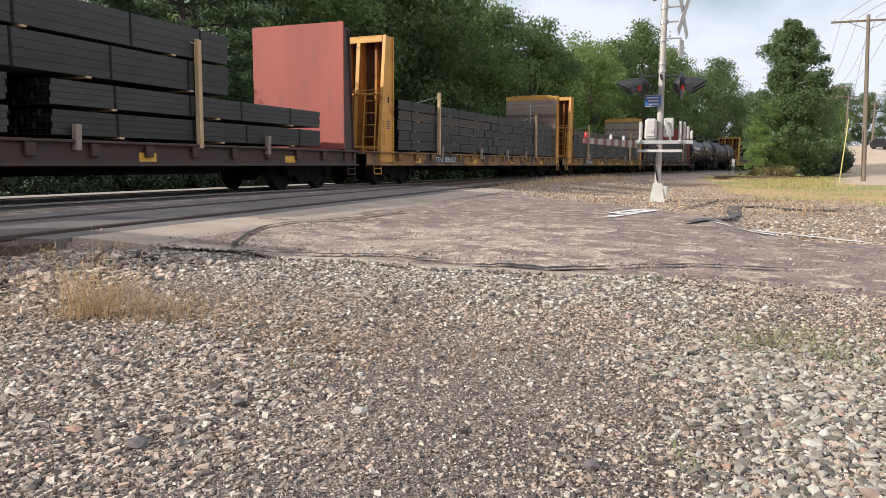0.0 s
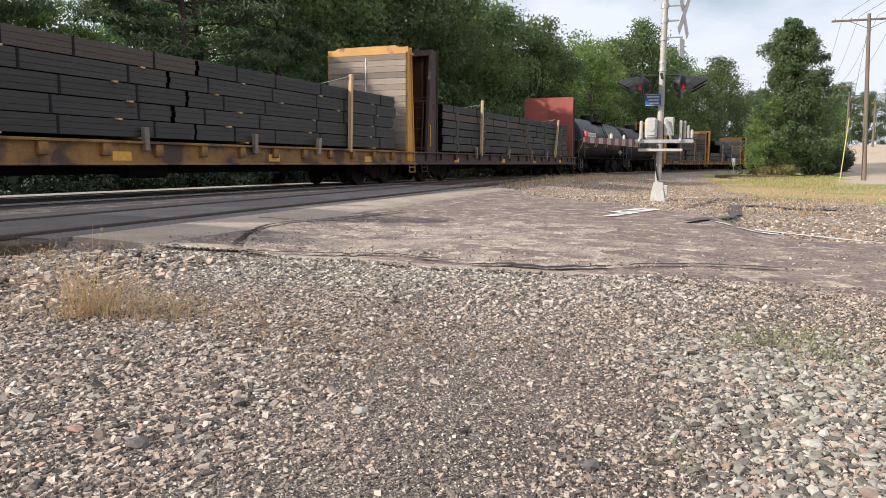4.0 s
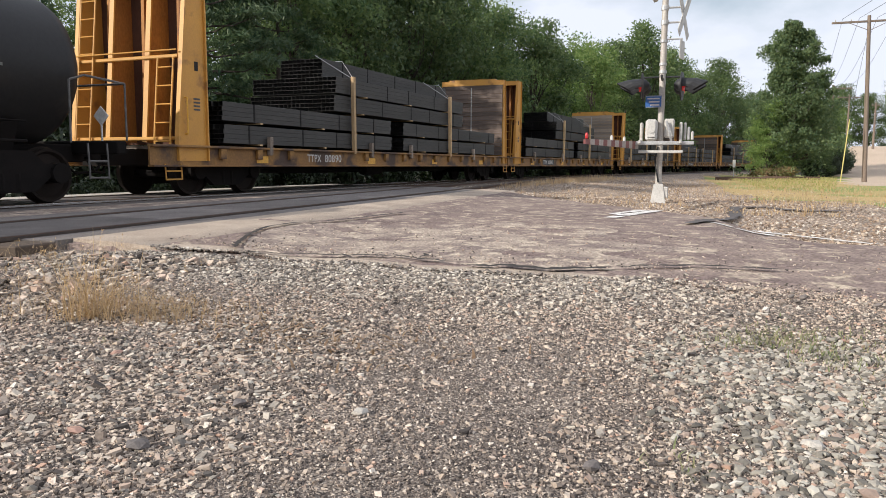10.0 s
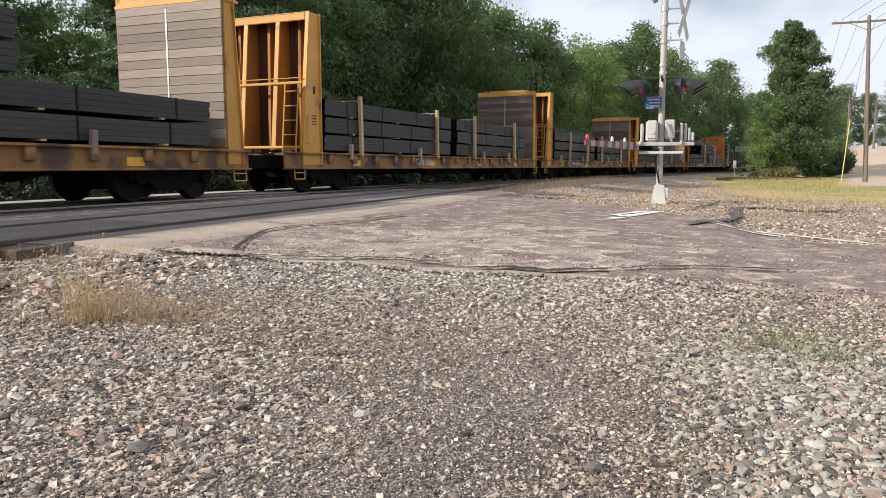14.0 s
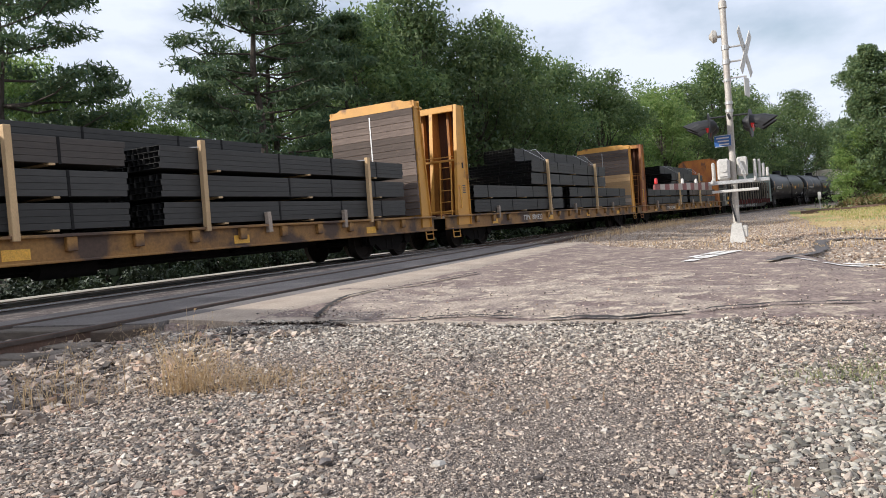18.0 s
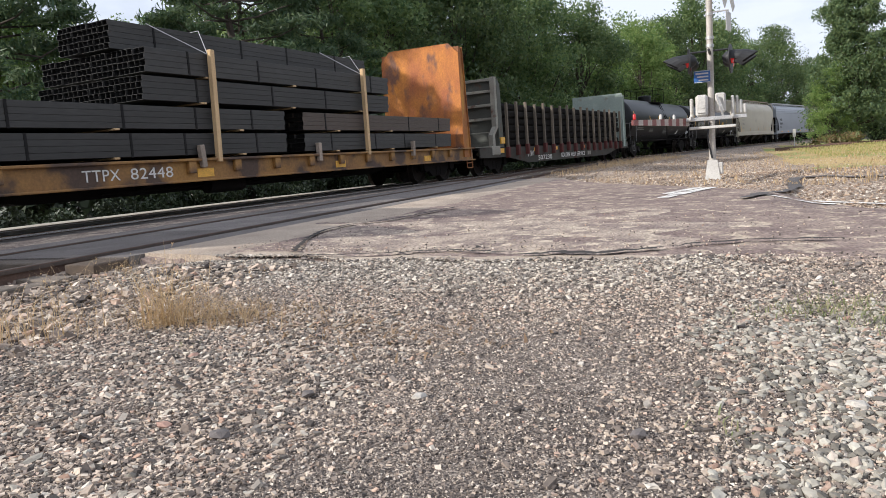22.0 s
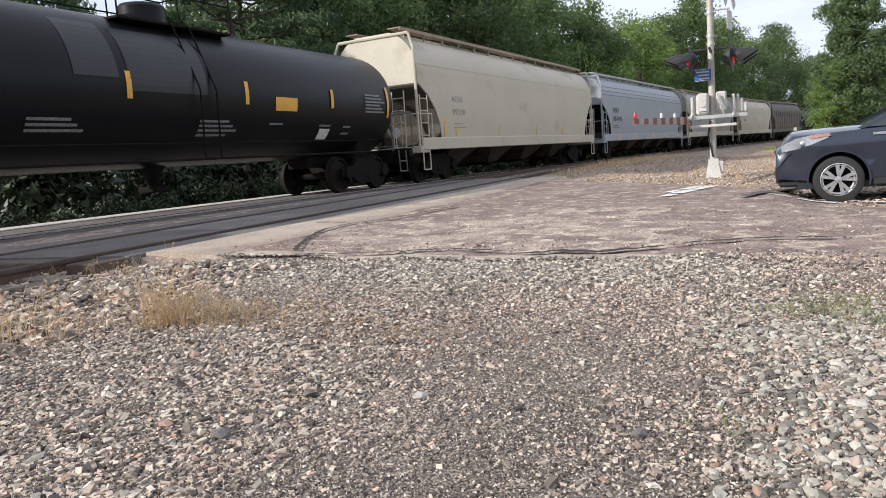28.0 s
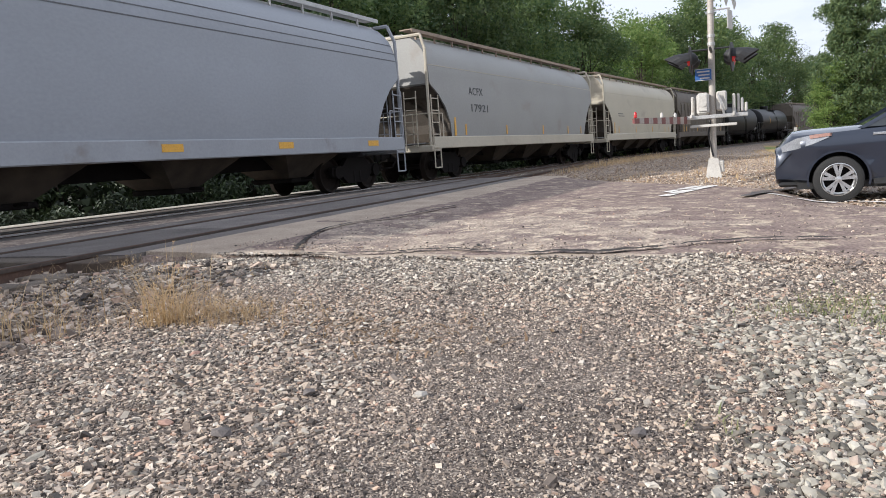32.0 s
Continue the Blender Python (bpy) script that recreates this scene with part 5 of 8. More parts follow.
    if number_end:
        a, b = number_end.split()
        m = M_REFLECT if "UT" in a else M_WHITE
        for w, y in ((a, 0.62), (b, 0.2)):
            lettering(w, 0.17, m, car, pose(-h + 0.1, y, zc + 0.62, 0, 0, -90) @ pose(0, 0, 0, -20), width=0.36 if w == a else 0.48)
        for k in range(3):
            part("small_print", Shape().box(-h + 0.06 - 0.02 * k, -h + 0.065 - 0.02 * k, 0.1, 0.55 - 0.06 * k, zc + 0.5 - 0.1 * k, zc + 0.53 - 0.1 * k), m, car)
    for sx, y in ((-1, 0.3), (1, -0.95)):
        part("placard", Shape().prism([(y - 0.17, 1.5), (y, 1.33), (y + 0.17, 1.5), (y, 1.67)], "x", sx * (h + 0.3) - 0.01, sx * (h + 0.3) + 0.01).box(sx * (h + 0.3) - 0.008, sx * (h + 0.3) + 0.008, y - 0.015, y + 0.015, 1.04, 1.4), M_WHITE, car, "white diamond placard")
    TRAIN.append((car, mid))
    return car


M_BAND = material("faded_jacket", (0.006, 0.006, 0.0066), 0.4, second=(0.013, 0.013, 0.0145), scale=1.5, stretch=(1, 1, 0.2), grain=20, bump=0.05)
M_PRINT = material("dull_white_print", (0.24, 0.235, 0.225), 0.6, second=(0.14, 0.14, 0.133), scale=30, spread=0.3)
BT = "glossy black tank car with white lettering and yellow stripes"
tank_car(90.3, 11.9, 1.29, 2.25, M_BLACKTANK, BT, [("PROX", 0.31, -4.36, 1.93, M_WHITE, 0.66), ("17604", 0.31, -3.56, 1.93, M_WHITE, 0.78), ("#2", 0.1, -4.45, 1.76, M_PRINT, 1.3), ("=", 0.32, 1.1, 2.33, M_REFLECT, 0.75), ("#6", 0.1, 2.67, 2.5, M_PRINT, 0.95), ("#3", 0.1, -1.76, 2.86, M_PRINT, 0.55), ("#2", 0.1, 3.0, 1.8, M_PRINT, 0.5), ("#1", 0.1, 1.92, 2.08, M_PRINT, 0.4), ("#1", 0.1, 1.92, 1.9, M_PRINT, 0.4)],
         [(-5.02, 1.36, 2.15), (-2.0, 1.72, 2.16), (-1.54, 1.72, 2.16), (0.75, 1.74, 2.17), (1.2, 1.74, 2.17), (4.12, 1.6, 2.2)], "PROX 17604", logo=True)
tank_car(102.97, 11.6, 1.27, 2.22, M_DUSTTANK, "dusty black tank car with orange lettering", [("UTLX", 0.31, -3.78, 1.88, M_DIMORANGE, 0.8), ("25855", 0.31, -2.85, 1.88, M_DIMORANGE, 1.0), ("=", 0.34, 2.0, 1.78, M_GALV, 0.5), ("#4", 0.1, 3.4, 2.3, M_PRINT, 0.6)],
         [(-4.68, 1.8, 2.62), (-1.7, 1.75, 2.69), (1.7, 1.74, 2.65)], "UTLX 25855")
D_MARKS = [("#2", 0.1, -6.22, 1.79, M_PRINT, 1.7), ("#3", 0.1, -3.35, 1.72, M_PRINT, 1.0), ("#4", 0.1, 0.14, 1.73, M_PRINT, 1.05), ("=", 0.29, 2.3, 1.97, M_REFLECT, 0.75), ("#1", 0.1, 2.17, 1.7, M_PRINT, 0.6), ("=", 0.24, 4.05, 1.36, M_WHITE, 0.42), ("#6", 0.1, 5.9, 2.47, M_PRINT, 0.95), ("#1", 0.1, 4.0, 1.68, M_PRINT, 0.6), ("#1", 0.1, 5.0, 1.66, M_PRINT, 0.45), ("#1", 0.1, 5.0, 1.5, M_PRINT, 0.45)]
D_STRIPES = [(-7.08, 1.88, 2.77), (-1.52, 2.07, 2.53), (1.4, 2.07, 2.53), (4.42, 2.08, 2.52), (7.05, 1.9, 2.72)]
for number, middle, third_stripe, worn in (("201518", 268.1, -3.68, None), ("201513", 284.6, -3.99, [(-4.5, -4.05, 2.5, 3.4), (-2.55, -1.7, 2.4, 3.35), (-1.5, 0.3, 2.2, 3.3)])):
    tank_car(middle, 15.7, 1.38, 2.3, M_BLACKTANK, BT, [("DBCX", 0.36, -6.26, 1.97, M_WHITE, 0.92), (number, 0.36, -5.2, 1.97, M_WHITE, 1.06)] + D_MARKS, D_STRIPES + [(third_stripe, 2.07, 2.53)], "DBCX " + number, band=worn)


M_FADED = material("faded_lettering", (0.24, 0.23, 0.21), 0.7, second=(0.38, 0.36, 0.31), scale=9, spread=0.4)


def hopper_car(mid, length, body, trim, label, name_lines, ribs=False, orange=True, dark_end=True, faded=False):
    """A covered hopper: rounded shell, sloped ends, outlets, roof walk, end frames."""
    car = thing("hopper_car", pose(0, 0, 0), label, "railway car", "cars of the freight train")
    h = length / 2
    top, side = 4.48, 1.5

    def width(z):
        if z < 3.1:
            return side - 0.05 * ((z - 2.2) / 1.0) ** 2
        q = (z - 3.1) / (top - 3.1)
        return (side - 0.04) * math.sqrt(max(0.0, 1 - 0.82 * q ** 2.6))

    def ring(x, zmin):
        zs = list(np.linspace(zmin, 3.1, 7)) + list(np.linspace(3.1, top, 9))[1:]
        r = [(x, -width(z), z) for z in zs] + [(x, width(z), z) for z in reversed(zs)]
        return r

    curve = [(0.0, 2.95), (0.05, 2.9), (0.5, 2.62), (0.9, 2.22), (1.18, 1.76), (1.3, 1.2)]
    stations = [(-h + x, z) for x, z in curve] + [(h - x, z) for x, z in reversed(curve)]
    part("hopper_shell", Shape().loft([ring(x, z) for x, z in stations]), body, car, smooth=True)
    if ribs:
        rb = Shape().prism([(-1.53, 1.2), (-1.47, 1.2), (-1.44, 3.2), (-1.2, 3.9), (-1.28, 3.95), (-1.53, 3.25)], "x", -0.04, 0.04).data("rib", body)
        for x in np.arange(-h + 0.9, h - 0.5, 0.98):
            part("rib", rb, body, car, at=pose(x, 0, 0))
    for sy in (-1, 1):
        y0, y1 = (1.42, 1.53) if sy > 0 else (-1.53, -1.42)
        part("side_sill", Shape().box(-h, h, y0, y1, 0.98, 1.34, 0.02), trim, car)
    for k in range(4):
        xc = -h + 3.6 + k * (length - 7.2) / 3
        v = Shape().loft([[(xc - 1.35, -1.25, 1.2), (xc + 1.35, -1.25, 1.2), (xc + 1.35, 1.25, 1.2), (xc - 1.35, 1.25, 1.2)], [(xc - 0.35, -0.5, 0.45), (xc + 0.35, -0.5, 0.45), (xc + 0.35, 0.5, 0.45), (xc - 0.35, 0.5, 0.45)]])
        hp = part("outlet_hopper", v, M_OUTLET, car)
        part("gate", Shape().box(xc - 0.4, xc + 0.4, -0.6, 0.6, 0.34, 0.45, 0.02).tube((xc, -0.95, 0.42), (xc, -0.6, 0.42), 0.03), M_UNDER, hp)
    part("centre_sill", Shape().box(-h - 0.3, h + 0.3, -0.3, 0.3, 0.68, 1.0), M_UNDER, car)
    for sx in (-1, 1):
        add_truck(car, sx * (h - 1.8))
        coupler(car, sx * (h + 0.3), sx)
        xe = sx * (h + 0.12)
        part("end_sill", Shape().box(min(xe - sx * 0.5, xe), max(xe - sx * 0.5, xe), -1.5, 1.5, 0.9, 1.1, 0.02), trim, car)
        for y in (-1.42, 1.42):
            part("corner_post", Shape().path([(xe - sx * 0.05, y, 1.0), (xe - sx * 0.05, y, 3.95), (xe - sx * 0.12, y * 0.88, 4.4)], 0.045, 6), trim, car)
        part("end_hood", Shape().path([(xe - sx * 0.12, -1.25, 4.4), (xe - sx * 0.12, 1.25, 4.4)], 0.05, 6), trim, car)
        # end ladders on the side and the end, seen between the cars
        for yy, rot in ((-1.5, 0), (-1.0, 1)):
            s = Shape()
            if rot == 0:
                for k in (0.08, 0.52):
                    s.path([(xe - sx * k, yy, 0.95), (xe - sx * k, yy, 2.6)], 0.02)
                for z in np.arange(1.05, 2.6, 0.36):
                    s.tube((xe - sx * 0.08, yy, z), (xe - sx * 0.52, yy, z), 0.016)
            else:
                for k in (0, 0.42):
                    s.path([(xe + sx * 0.02, yy + k, 1.0), (xe - sx * 0.04, yy + k, 2.75)], 0.02)
                for z in np.arange(1.1, 2.75, 0.36):
                    s.tube((xe, yy, z), (xe, yy + 0.42, z), 0.016)
            part("ladder", s, trim, car)
        part("slope_brace", Shape().prism([(-0.05, 1.1), (0.05, 1.1), (0.05, 2.9), (-0.05, 2.9)], "x", sx * (h - 0.1) - 0.05, sx * (h - 0.1) + 0.05), M_UNDER, car)
        # dark cover added over the shell's lower end: dirt and painted shade
        part("end_sheet", Shape().box(min(sx * (h - 1.22), sx * (h - 1.29)), max(sx * (h - 1.22), sx * (h - 1.29)), -1.44, 1.44, 1.1, 2.02), M_OUTLET, car, "dirty lower end sheet, darkened for the shade under the slope")
        if dark_end:
            # cover on the slope, dark with grime and painted shade
            s = Shape().loft([[(sx * (h - x + 0.02), -1.46, z), (sx * (h - x + 0.02), 1.46, z), (sx * (h - x - 0.03), 1.46, z - 0.05), (sx * (h - x - 0.03), -1.46, z - 0.05)] for x, z in curve[1:]])
            part("slope_panel", s, M_UNDER if orange is False else M_SLOPE, car, "grimy slope sheet")
        # end platform railing
        for y in (-1.44, -0.85, 0.85, 1.44):
            part("railing_post", Shape().path([(xe - sx * 0.02, y, 1.1), (xe - sx * 0.02, y, 2.05)], 0.018), trim, car)
        part("railing", Shape().path([(xe - sx * 0.02, 1.44, 2.05), (xe - sx * 0.02, -1.44, 2.05), (xe - sx * 0.75, -1.5, 2.05), (xe - sx * 0.75, -1.5, 1.2)], 0.018), trim, car)
        part("brake_platform", Shape().box(min(xe - sx * 0.4, xe), max(xe - sx * 0.4, xe), -1.3, 1.3, 1.15, 1.18), M_GALV, car)
        part("step", Shape().path([(xe - sx * 0.1, -1.5, 0.95), (xe - sx * 0.1, -1.5, 0.4), (xe - sx * 0.5, -1.5, 0.4), (xe - sx * 0.5, -1.5, 0.95)], 0.02), trim, car)
    rw = part("roof_walk", Shape().box(-h, h, -0.95, -0.55, top + 0.1, top + 0.13).box(-h, h, 0.55, 0.95, top + 0.1, top + 0.13), M_HOPROOF if orange else M_GALV, car)
    s = Shape()
    for x in np.arange(-h + 0.3, h, 1.2):
        s.box(x - 0.02, x + 0.02, -0.95, -0.9, top - 0.2, top + 0.12)
    s.box(-h, h, -0.98, -0.95, top + 0.04, top + 0.14)
    part("walk_bracket", s, M_HOPROOF if orange else M_GALV, rw)
    part("hatch_cover", Shape().box(-h + 0.8, h - 0.8, -0.32, 0.32, top - 0.02, top + 0.12, 0.05), trim, car)
    for z in (3.42, 3.62, 3.85) if not orange else (3.5,):
        part("seam", Shape().box(-h + 0.02, h - 0.02, -width(z) - 0.008, -width(z) + 0.01, z - 0.01, z + 0.01), trim if orange else M_SEAM, car)
    for x in (-h + 2.2, -h + 5.6, -h + 9.4, -h + 12.6, h - 1.9):
        if orange and x < -h + 3:
            part("reflector", Shape().box(-h + 1.42, -h + 1.54, -width(1.7) - 0.008, -width(1.7), 1.36, 2.2), M_REFLECT, car)
        if orange:
            part("reflector", Shape().box(x, x + 0.1, -width(1.6) - 0.006, -width(1.6), 1.38, 1.95), M_REFLECT, car)
        else:
            part("reflector", Shape().box(x, x + 0.5, -1.536, -1.53, 1.12, 1.26), M_REFLECT, car)
    for text, size, x, z, w in name_lines:
        if text[0] == "#":
            for i in range(int(text[1:])):
                part("small_print", Shape().box(x, x + w * (0.8 + 0.2 * (i % 2)), -width(z) - 0.006, -width(z), z - i * 0.12, z - i * 0.12 + 0.04), M_FADED if faded else M_DARKLETTER, car)
        else:
            lettering(text, size, M_FADED if faded else M_DARKLETTER, car, pose(x, -width(z + size / 2) - 0.01, z), width=w)
    TRAIN.append((car, mid))


hopper_car(302.0, 17.2, M_HOPCREAM, M_HOPCREAM, "cream covered hopper car with yellow marks", [("ACFX", 0.26, -6.6, 2.45, 0.8), ("99270", 0.26, -6.6, 2.05, 0.9), ("#2", 0.1, -6.5, 1.75, 0.8), ("#2", 0.1, -4.0, 1.15, 1.0)], faded=True)
hopper_car(321.65, 18.1, M_HOPBLUE, M_HOPSILL, "blue-grey covered hopper car with dark end slopes", [("WFRX", 0.4, -7.45, 2.5, 1.15), ("884496", 0.4, -7.45, 2.03, 1.6), ("#2", 0.1, -7.4, 1.78, 1.1)], orange=False)
hopper_car(340.8, 16.4, M_HOPGREY, M_HOPCREAM, "grey covered hopper car, dusty, with dark end slopes", [("ACFX", 0.36, -5.6, 2.7, 1.1), ("17921", 0.36, -5.6, 2.15, 1.3)])
hopper_car(359.2, 15.6, M_HOPCREAM, M_HOPCREAM, "pale covered hopper car with dark end slopes", [("#2", 0.2, -5.6, 2.4, 1.1)])
hopper_car(376.0, 15.8, M_HOPBROWN, M_HOPBROWN, "ribbed brownish-grey covered hopper car", [], ribs=True, dark_end=False)
tank_car(392.6, 13.6, 1.38, 2.3, M_DUSTTANK, "dusty dark tank car", [], [])
tank_car(408.2, 13.6, 1.38, 2.3, M_BLACKTANK, BT, [], [(-3, 1.9, 2.7)])
hopper_car(425.4, 15.6, M_HOPBROWN, M_HOPBROWN, "ribbed brownish-grey covered hopper car", [], ribs=True, dark_end=False)
tank_car(445.0, 13.6, 1.38, 2.3, M_BLACKTANK, BT, [], [])
tank_car(460.6, 13.6, 1.38, 2.3, M_BLACKTANK, BT, [], [])


# ---------------------------------------------------------------- trees
def leaf_cloud(centres, radii, count, size, gen, flat=1.0, stretch=1.0):
    """Leaves as small folded quads on and inside round lobes. Returns vertices and faces."""
    n = len(centres) * count
    c = np.repeat(np.array(centres), count, axis=0)
    r = np.repeat(np.array(radii), count)
    d = gen.normal(size=(n, 3))
    d /= np.linalg.norm(d, axis=1)[:, None]
    rad = r * (0.15 + 1.05 * gen.random(n) ** 0.6)
    p = c + d * rad[:, None] * np.array([1, 1, flat])
    u = gen.normal(size=(n, 3))
    u /= np.linalg.norm(u, axis=1)[:, None]
    w = np.cross(u, d + 0.6 * gen.normal(size=(n, 3)))
    w /= np.linalg.norm(w, axis=1)[:, None] + 1e-9
    s = size * (0.6 + 0.8 * gen.random(n))[:, None]
    a, b = u * s * stretch, w * s * 0.62 / stretch ** 0.6
    v = np.stack([p - a, p + a + b, p + a * 0.7 - b], 1).reshape(-1, 3)
    f = np.arange(3 * n).reshape(-1, 3)
    return v, f


def quad_mesh(name, v, f, mat):
    me = bpy.data.meshes.new(name)
    me.vertices.add(len(v))
    me.vertices.foreach_set("co", np.asarray(v, dtype=np.float32).ravel())
    k = f.shape[1]
    me.loops.add(f.size)
    me.loops.foreach_set("vertex_index", f.astype(np.int32).ravel())
    me.polygons.add(len(f))
    me.polygons.foreach_set("loop_start", np.arange(0, f.size, k, dtype=np.int32))
    me.update(calc_edges=True)
    me.shade_flat()
    me.materials.append(mat)
    return me


def branch(s, a, b, r0, r1, gen, bends=4, sag=0.0, wobble=0.04):
    """A tapered crooked limb; gives back the points along it."""
    a, b = np.array(a, float), np.array(b, float)
    pts = [a + (b - a) * k / bends + (gen.normal(size=3) * np.linalg.norm(b - a) * wobble if 0 < k < bends else 0) + np.array([0, 0, -sag * math.sin(math.pi * k / bends)]) for k in range(bends + 1)]
    for k in range(bends):
        s.tube(pts[k], pts[k + 1], r0 + (r1 - r0) * k / bends, 7, r0 + (r1 - r0) * (k + 1) / bends, cap=k in (0, bends - 1))
    return pts


def broad_tree(seed, height, spread, mat, low=0.22, lobes=30, count=250, size=0.17, lean=0.0, label="", cone=False):
    gen = np.random.default_rng(seed)
    tree = thing("tree", pose(0, 0, -50), label, "tree", "trees along the railway")
    wood = Shape()
    tr = branch(wood, (0, 0, -0.3), (lean * height * 0.1, 0, height * 0.82), height * 0.021, height * 0.006, gen, 6, wobble=0.012)
    cs, rs = [], []
    for k in range(lobes):
        q = low + (1 - low) * ((k + 0.5) / lobes) ** 0.9
        z = height * q
        ring = spread * (math.sin(math.pi * min(1, (q - low) / (1 - low) * 0.86 + 0.14)) ** 0.6)
        if cone:
            ring = spread * (1 - (q - low) / (1 - low)) ** 0.38 * min(1, 0.6 + 1.6 * (q - low))
        a = k * 2.399 + gen.normal() * 0.4
        rr = ring * ((0.2 if cone else 0.45) + (0.72 if cone else 0.5) * gen.random())
        c = np.array([rr * math.cos(a) + lean * z * 0.1, rr * math.sin(a), z + gen.normal() * 0.3])
        root = tr[min(5, max(1, int(q * 5.2)))] * np.array([1, 1, 0.86])
        branch(wood, root, c, 0.012 * height * (1 - q) + 0.035, 0.015, gen, 3)
        cs.append(c)
        rs.append(spread * (0.3 + 0.2 * gen.random()) * (1.05 - 0.62 * q if cone else 1))
        if cone:
            # a feathery bough tip that stands out of the crown
            tip = c * np.array([1.3, 1.3, 1.0]) + np.array([gen.normal() * 0.25, gen.normal() * 0.25, 0.35 + 0.4 * gen.random()])
            branch(wood, c, tip, 0.03, 0.01, gen, 2)
            for m in (0.55, 1.0):
                cs.append(c + (tip - c) * m)
                rs.append(spread * 0.085)
        for j in range(2):
            cs.append(c + np.clip(gen.normal(size=3), -1.3, 1.3) * spread * np.array([0.3, 0.3, 0.2]) * (1 - 0.75 * q if cone else 1))
            rs.append(spread * (0.16 + 0.14 * gen.random()) * (1.15 - 0.7 * q if cone else 1))
    part("trunk", wood, M_BARK, tree, smooth=True)
    v, f = leaf_cloud(cs, rs, int(count * 0.62), size * 0.72, gen, 0.8)
    part("crown", quad_mesh("crown", v, f, mat), mat, tree)
    return tree


def pine_tree(seed, height, spread, label, bare=0.3):
    gen = np.random.default_rng(seed)
    tree = thing("pine_tree", pose(0, 0, -50), label, "tree", "trees along the railway")
    wood = Shape()
    branch(wood, (0, 0, -0.3), (0.2, 0.1, height), height * 0.015, 0.03, gen, 7, wobble=0.005)
    cs, rs = [], []
    z = height * bare
    while z < height * 0.98:
        q = (z / height - bare) / (1 - bare)
        ln = spread * (1 - q) ** 0.75 * (0.75 + 0.4 * gen.random()) + 0.3
        for k in range(4):
            a = gen.random() * 6.28
            tip = np.array([ln * math.cos(a), ln * math.sin(a), z + ln * (0.12 + 0.2 * q)])
            pts = branch(wood, (0.2 * z / height, 0.1 * z / height, z), tip, 0.05 * (1 - q) + 0.02, 0.012, gen, 3, sag=0.1 * ln)
            for m in (0.5, 0.72, 0.9, 1.02):
                for j in range(1):
                    cs.append(np.array([0, 0, z]) + (tip - np.array([0, 0, z])) * m + gen.normal(size=3) * np.array([0.35, 0.35, 0.1]))
                    rs.append(0.45 + 0.25 * gen.random())
        z += height * 0.055
    part("trunk", wood, M_BARK, tree, smooth=True)
    v, f = leaf_cloud(cs, rs, 120, 0.085, gen, 0.38, 2.0)
    part("crown", quad_mesh("crown", v, f, M_NEEDLE), M_NEEDLE, tree)
    return tree


def bush(seed, label, mat, size=0.14):
    gen = np.random.default_rng(seed)
    b = thing("bush", pose(0, 0, -50), label, "bush", "undergrowth along the railway")
    wood = Shape()
    cs, rs = [], []
    for k in range(11):
        a, r = gen.random() * 6.28, 1.3 * gen.random() ** 0.6
        c = (r * math.cos(a), r * math.sin(a), 0.5 + 2.2 * gen.random() * (1.2 - r / 1.6))
        branch(wood, (r * 0.2, 0, -0.1), c, 0.03, 0.01, gen, 2)
        cs.append(c)
        rs.append(0.55 + 0.4 * gen.random())
    part("stem", wood, M_BARK, b)
    v, f = leaf_cloud(cs, rs, 290, size * 0.72, gen, 0.85)
    part("foliage", quad_mesh("foliage", v, f, mat), mat, b)
    return b


M_LEAF3 = leafy("blue_green_leaves", (0.095, 0.165, 0.082), (0.145, 0.225, 0.1), (0.22, 0.285, 0.11), 0.5)


# leaf colour darkened to stand in for the shade under the trees
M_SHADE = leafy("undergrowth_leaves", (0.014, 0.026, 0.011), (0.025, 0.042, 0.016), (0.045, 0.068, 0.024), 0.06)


def ym_at(x):
    return D_MAIN - (x - S0) ** 2 / (2 * R_MAIN)


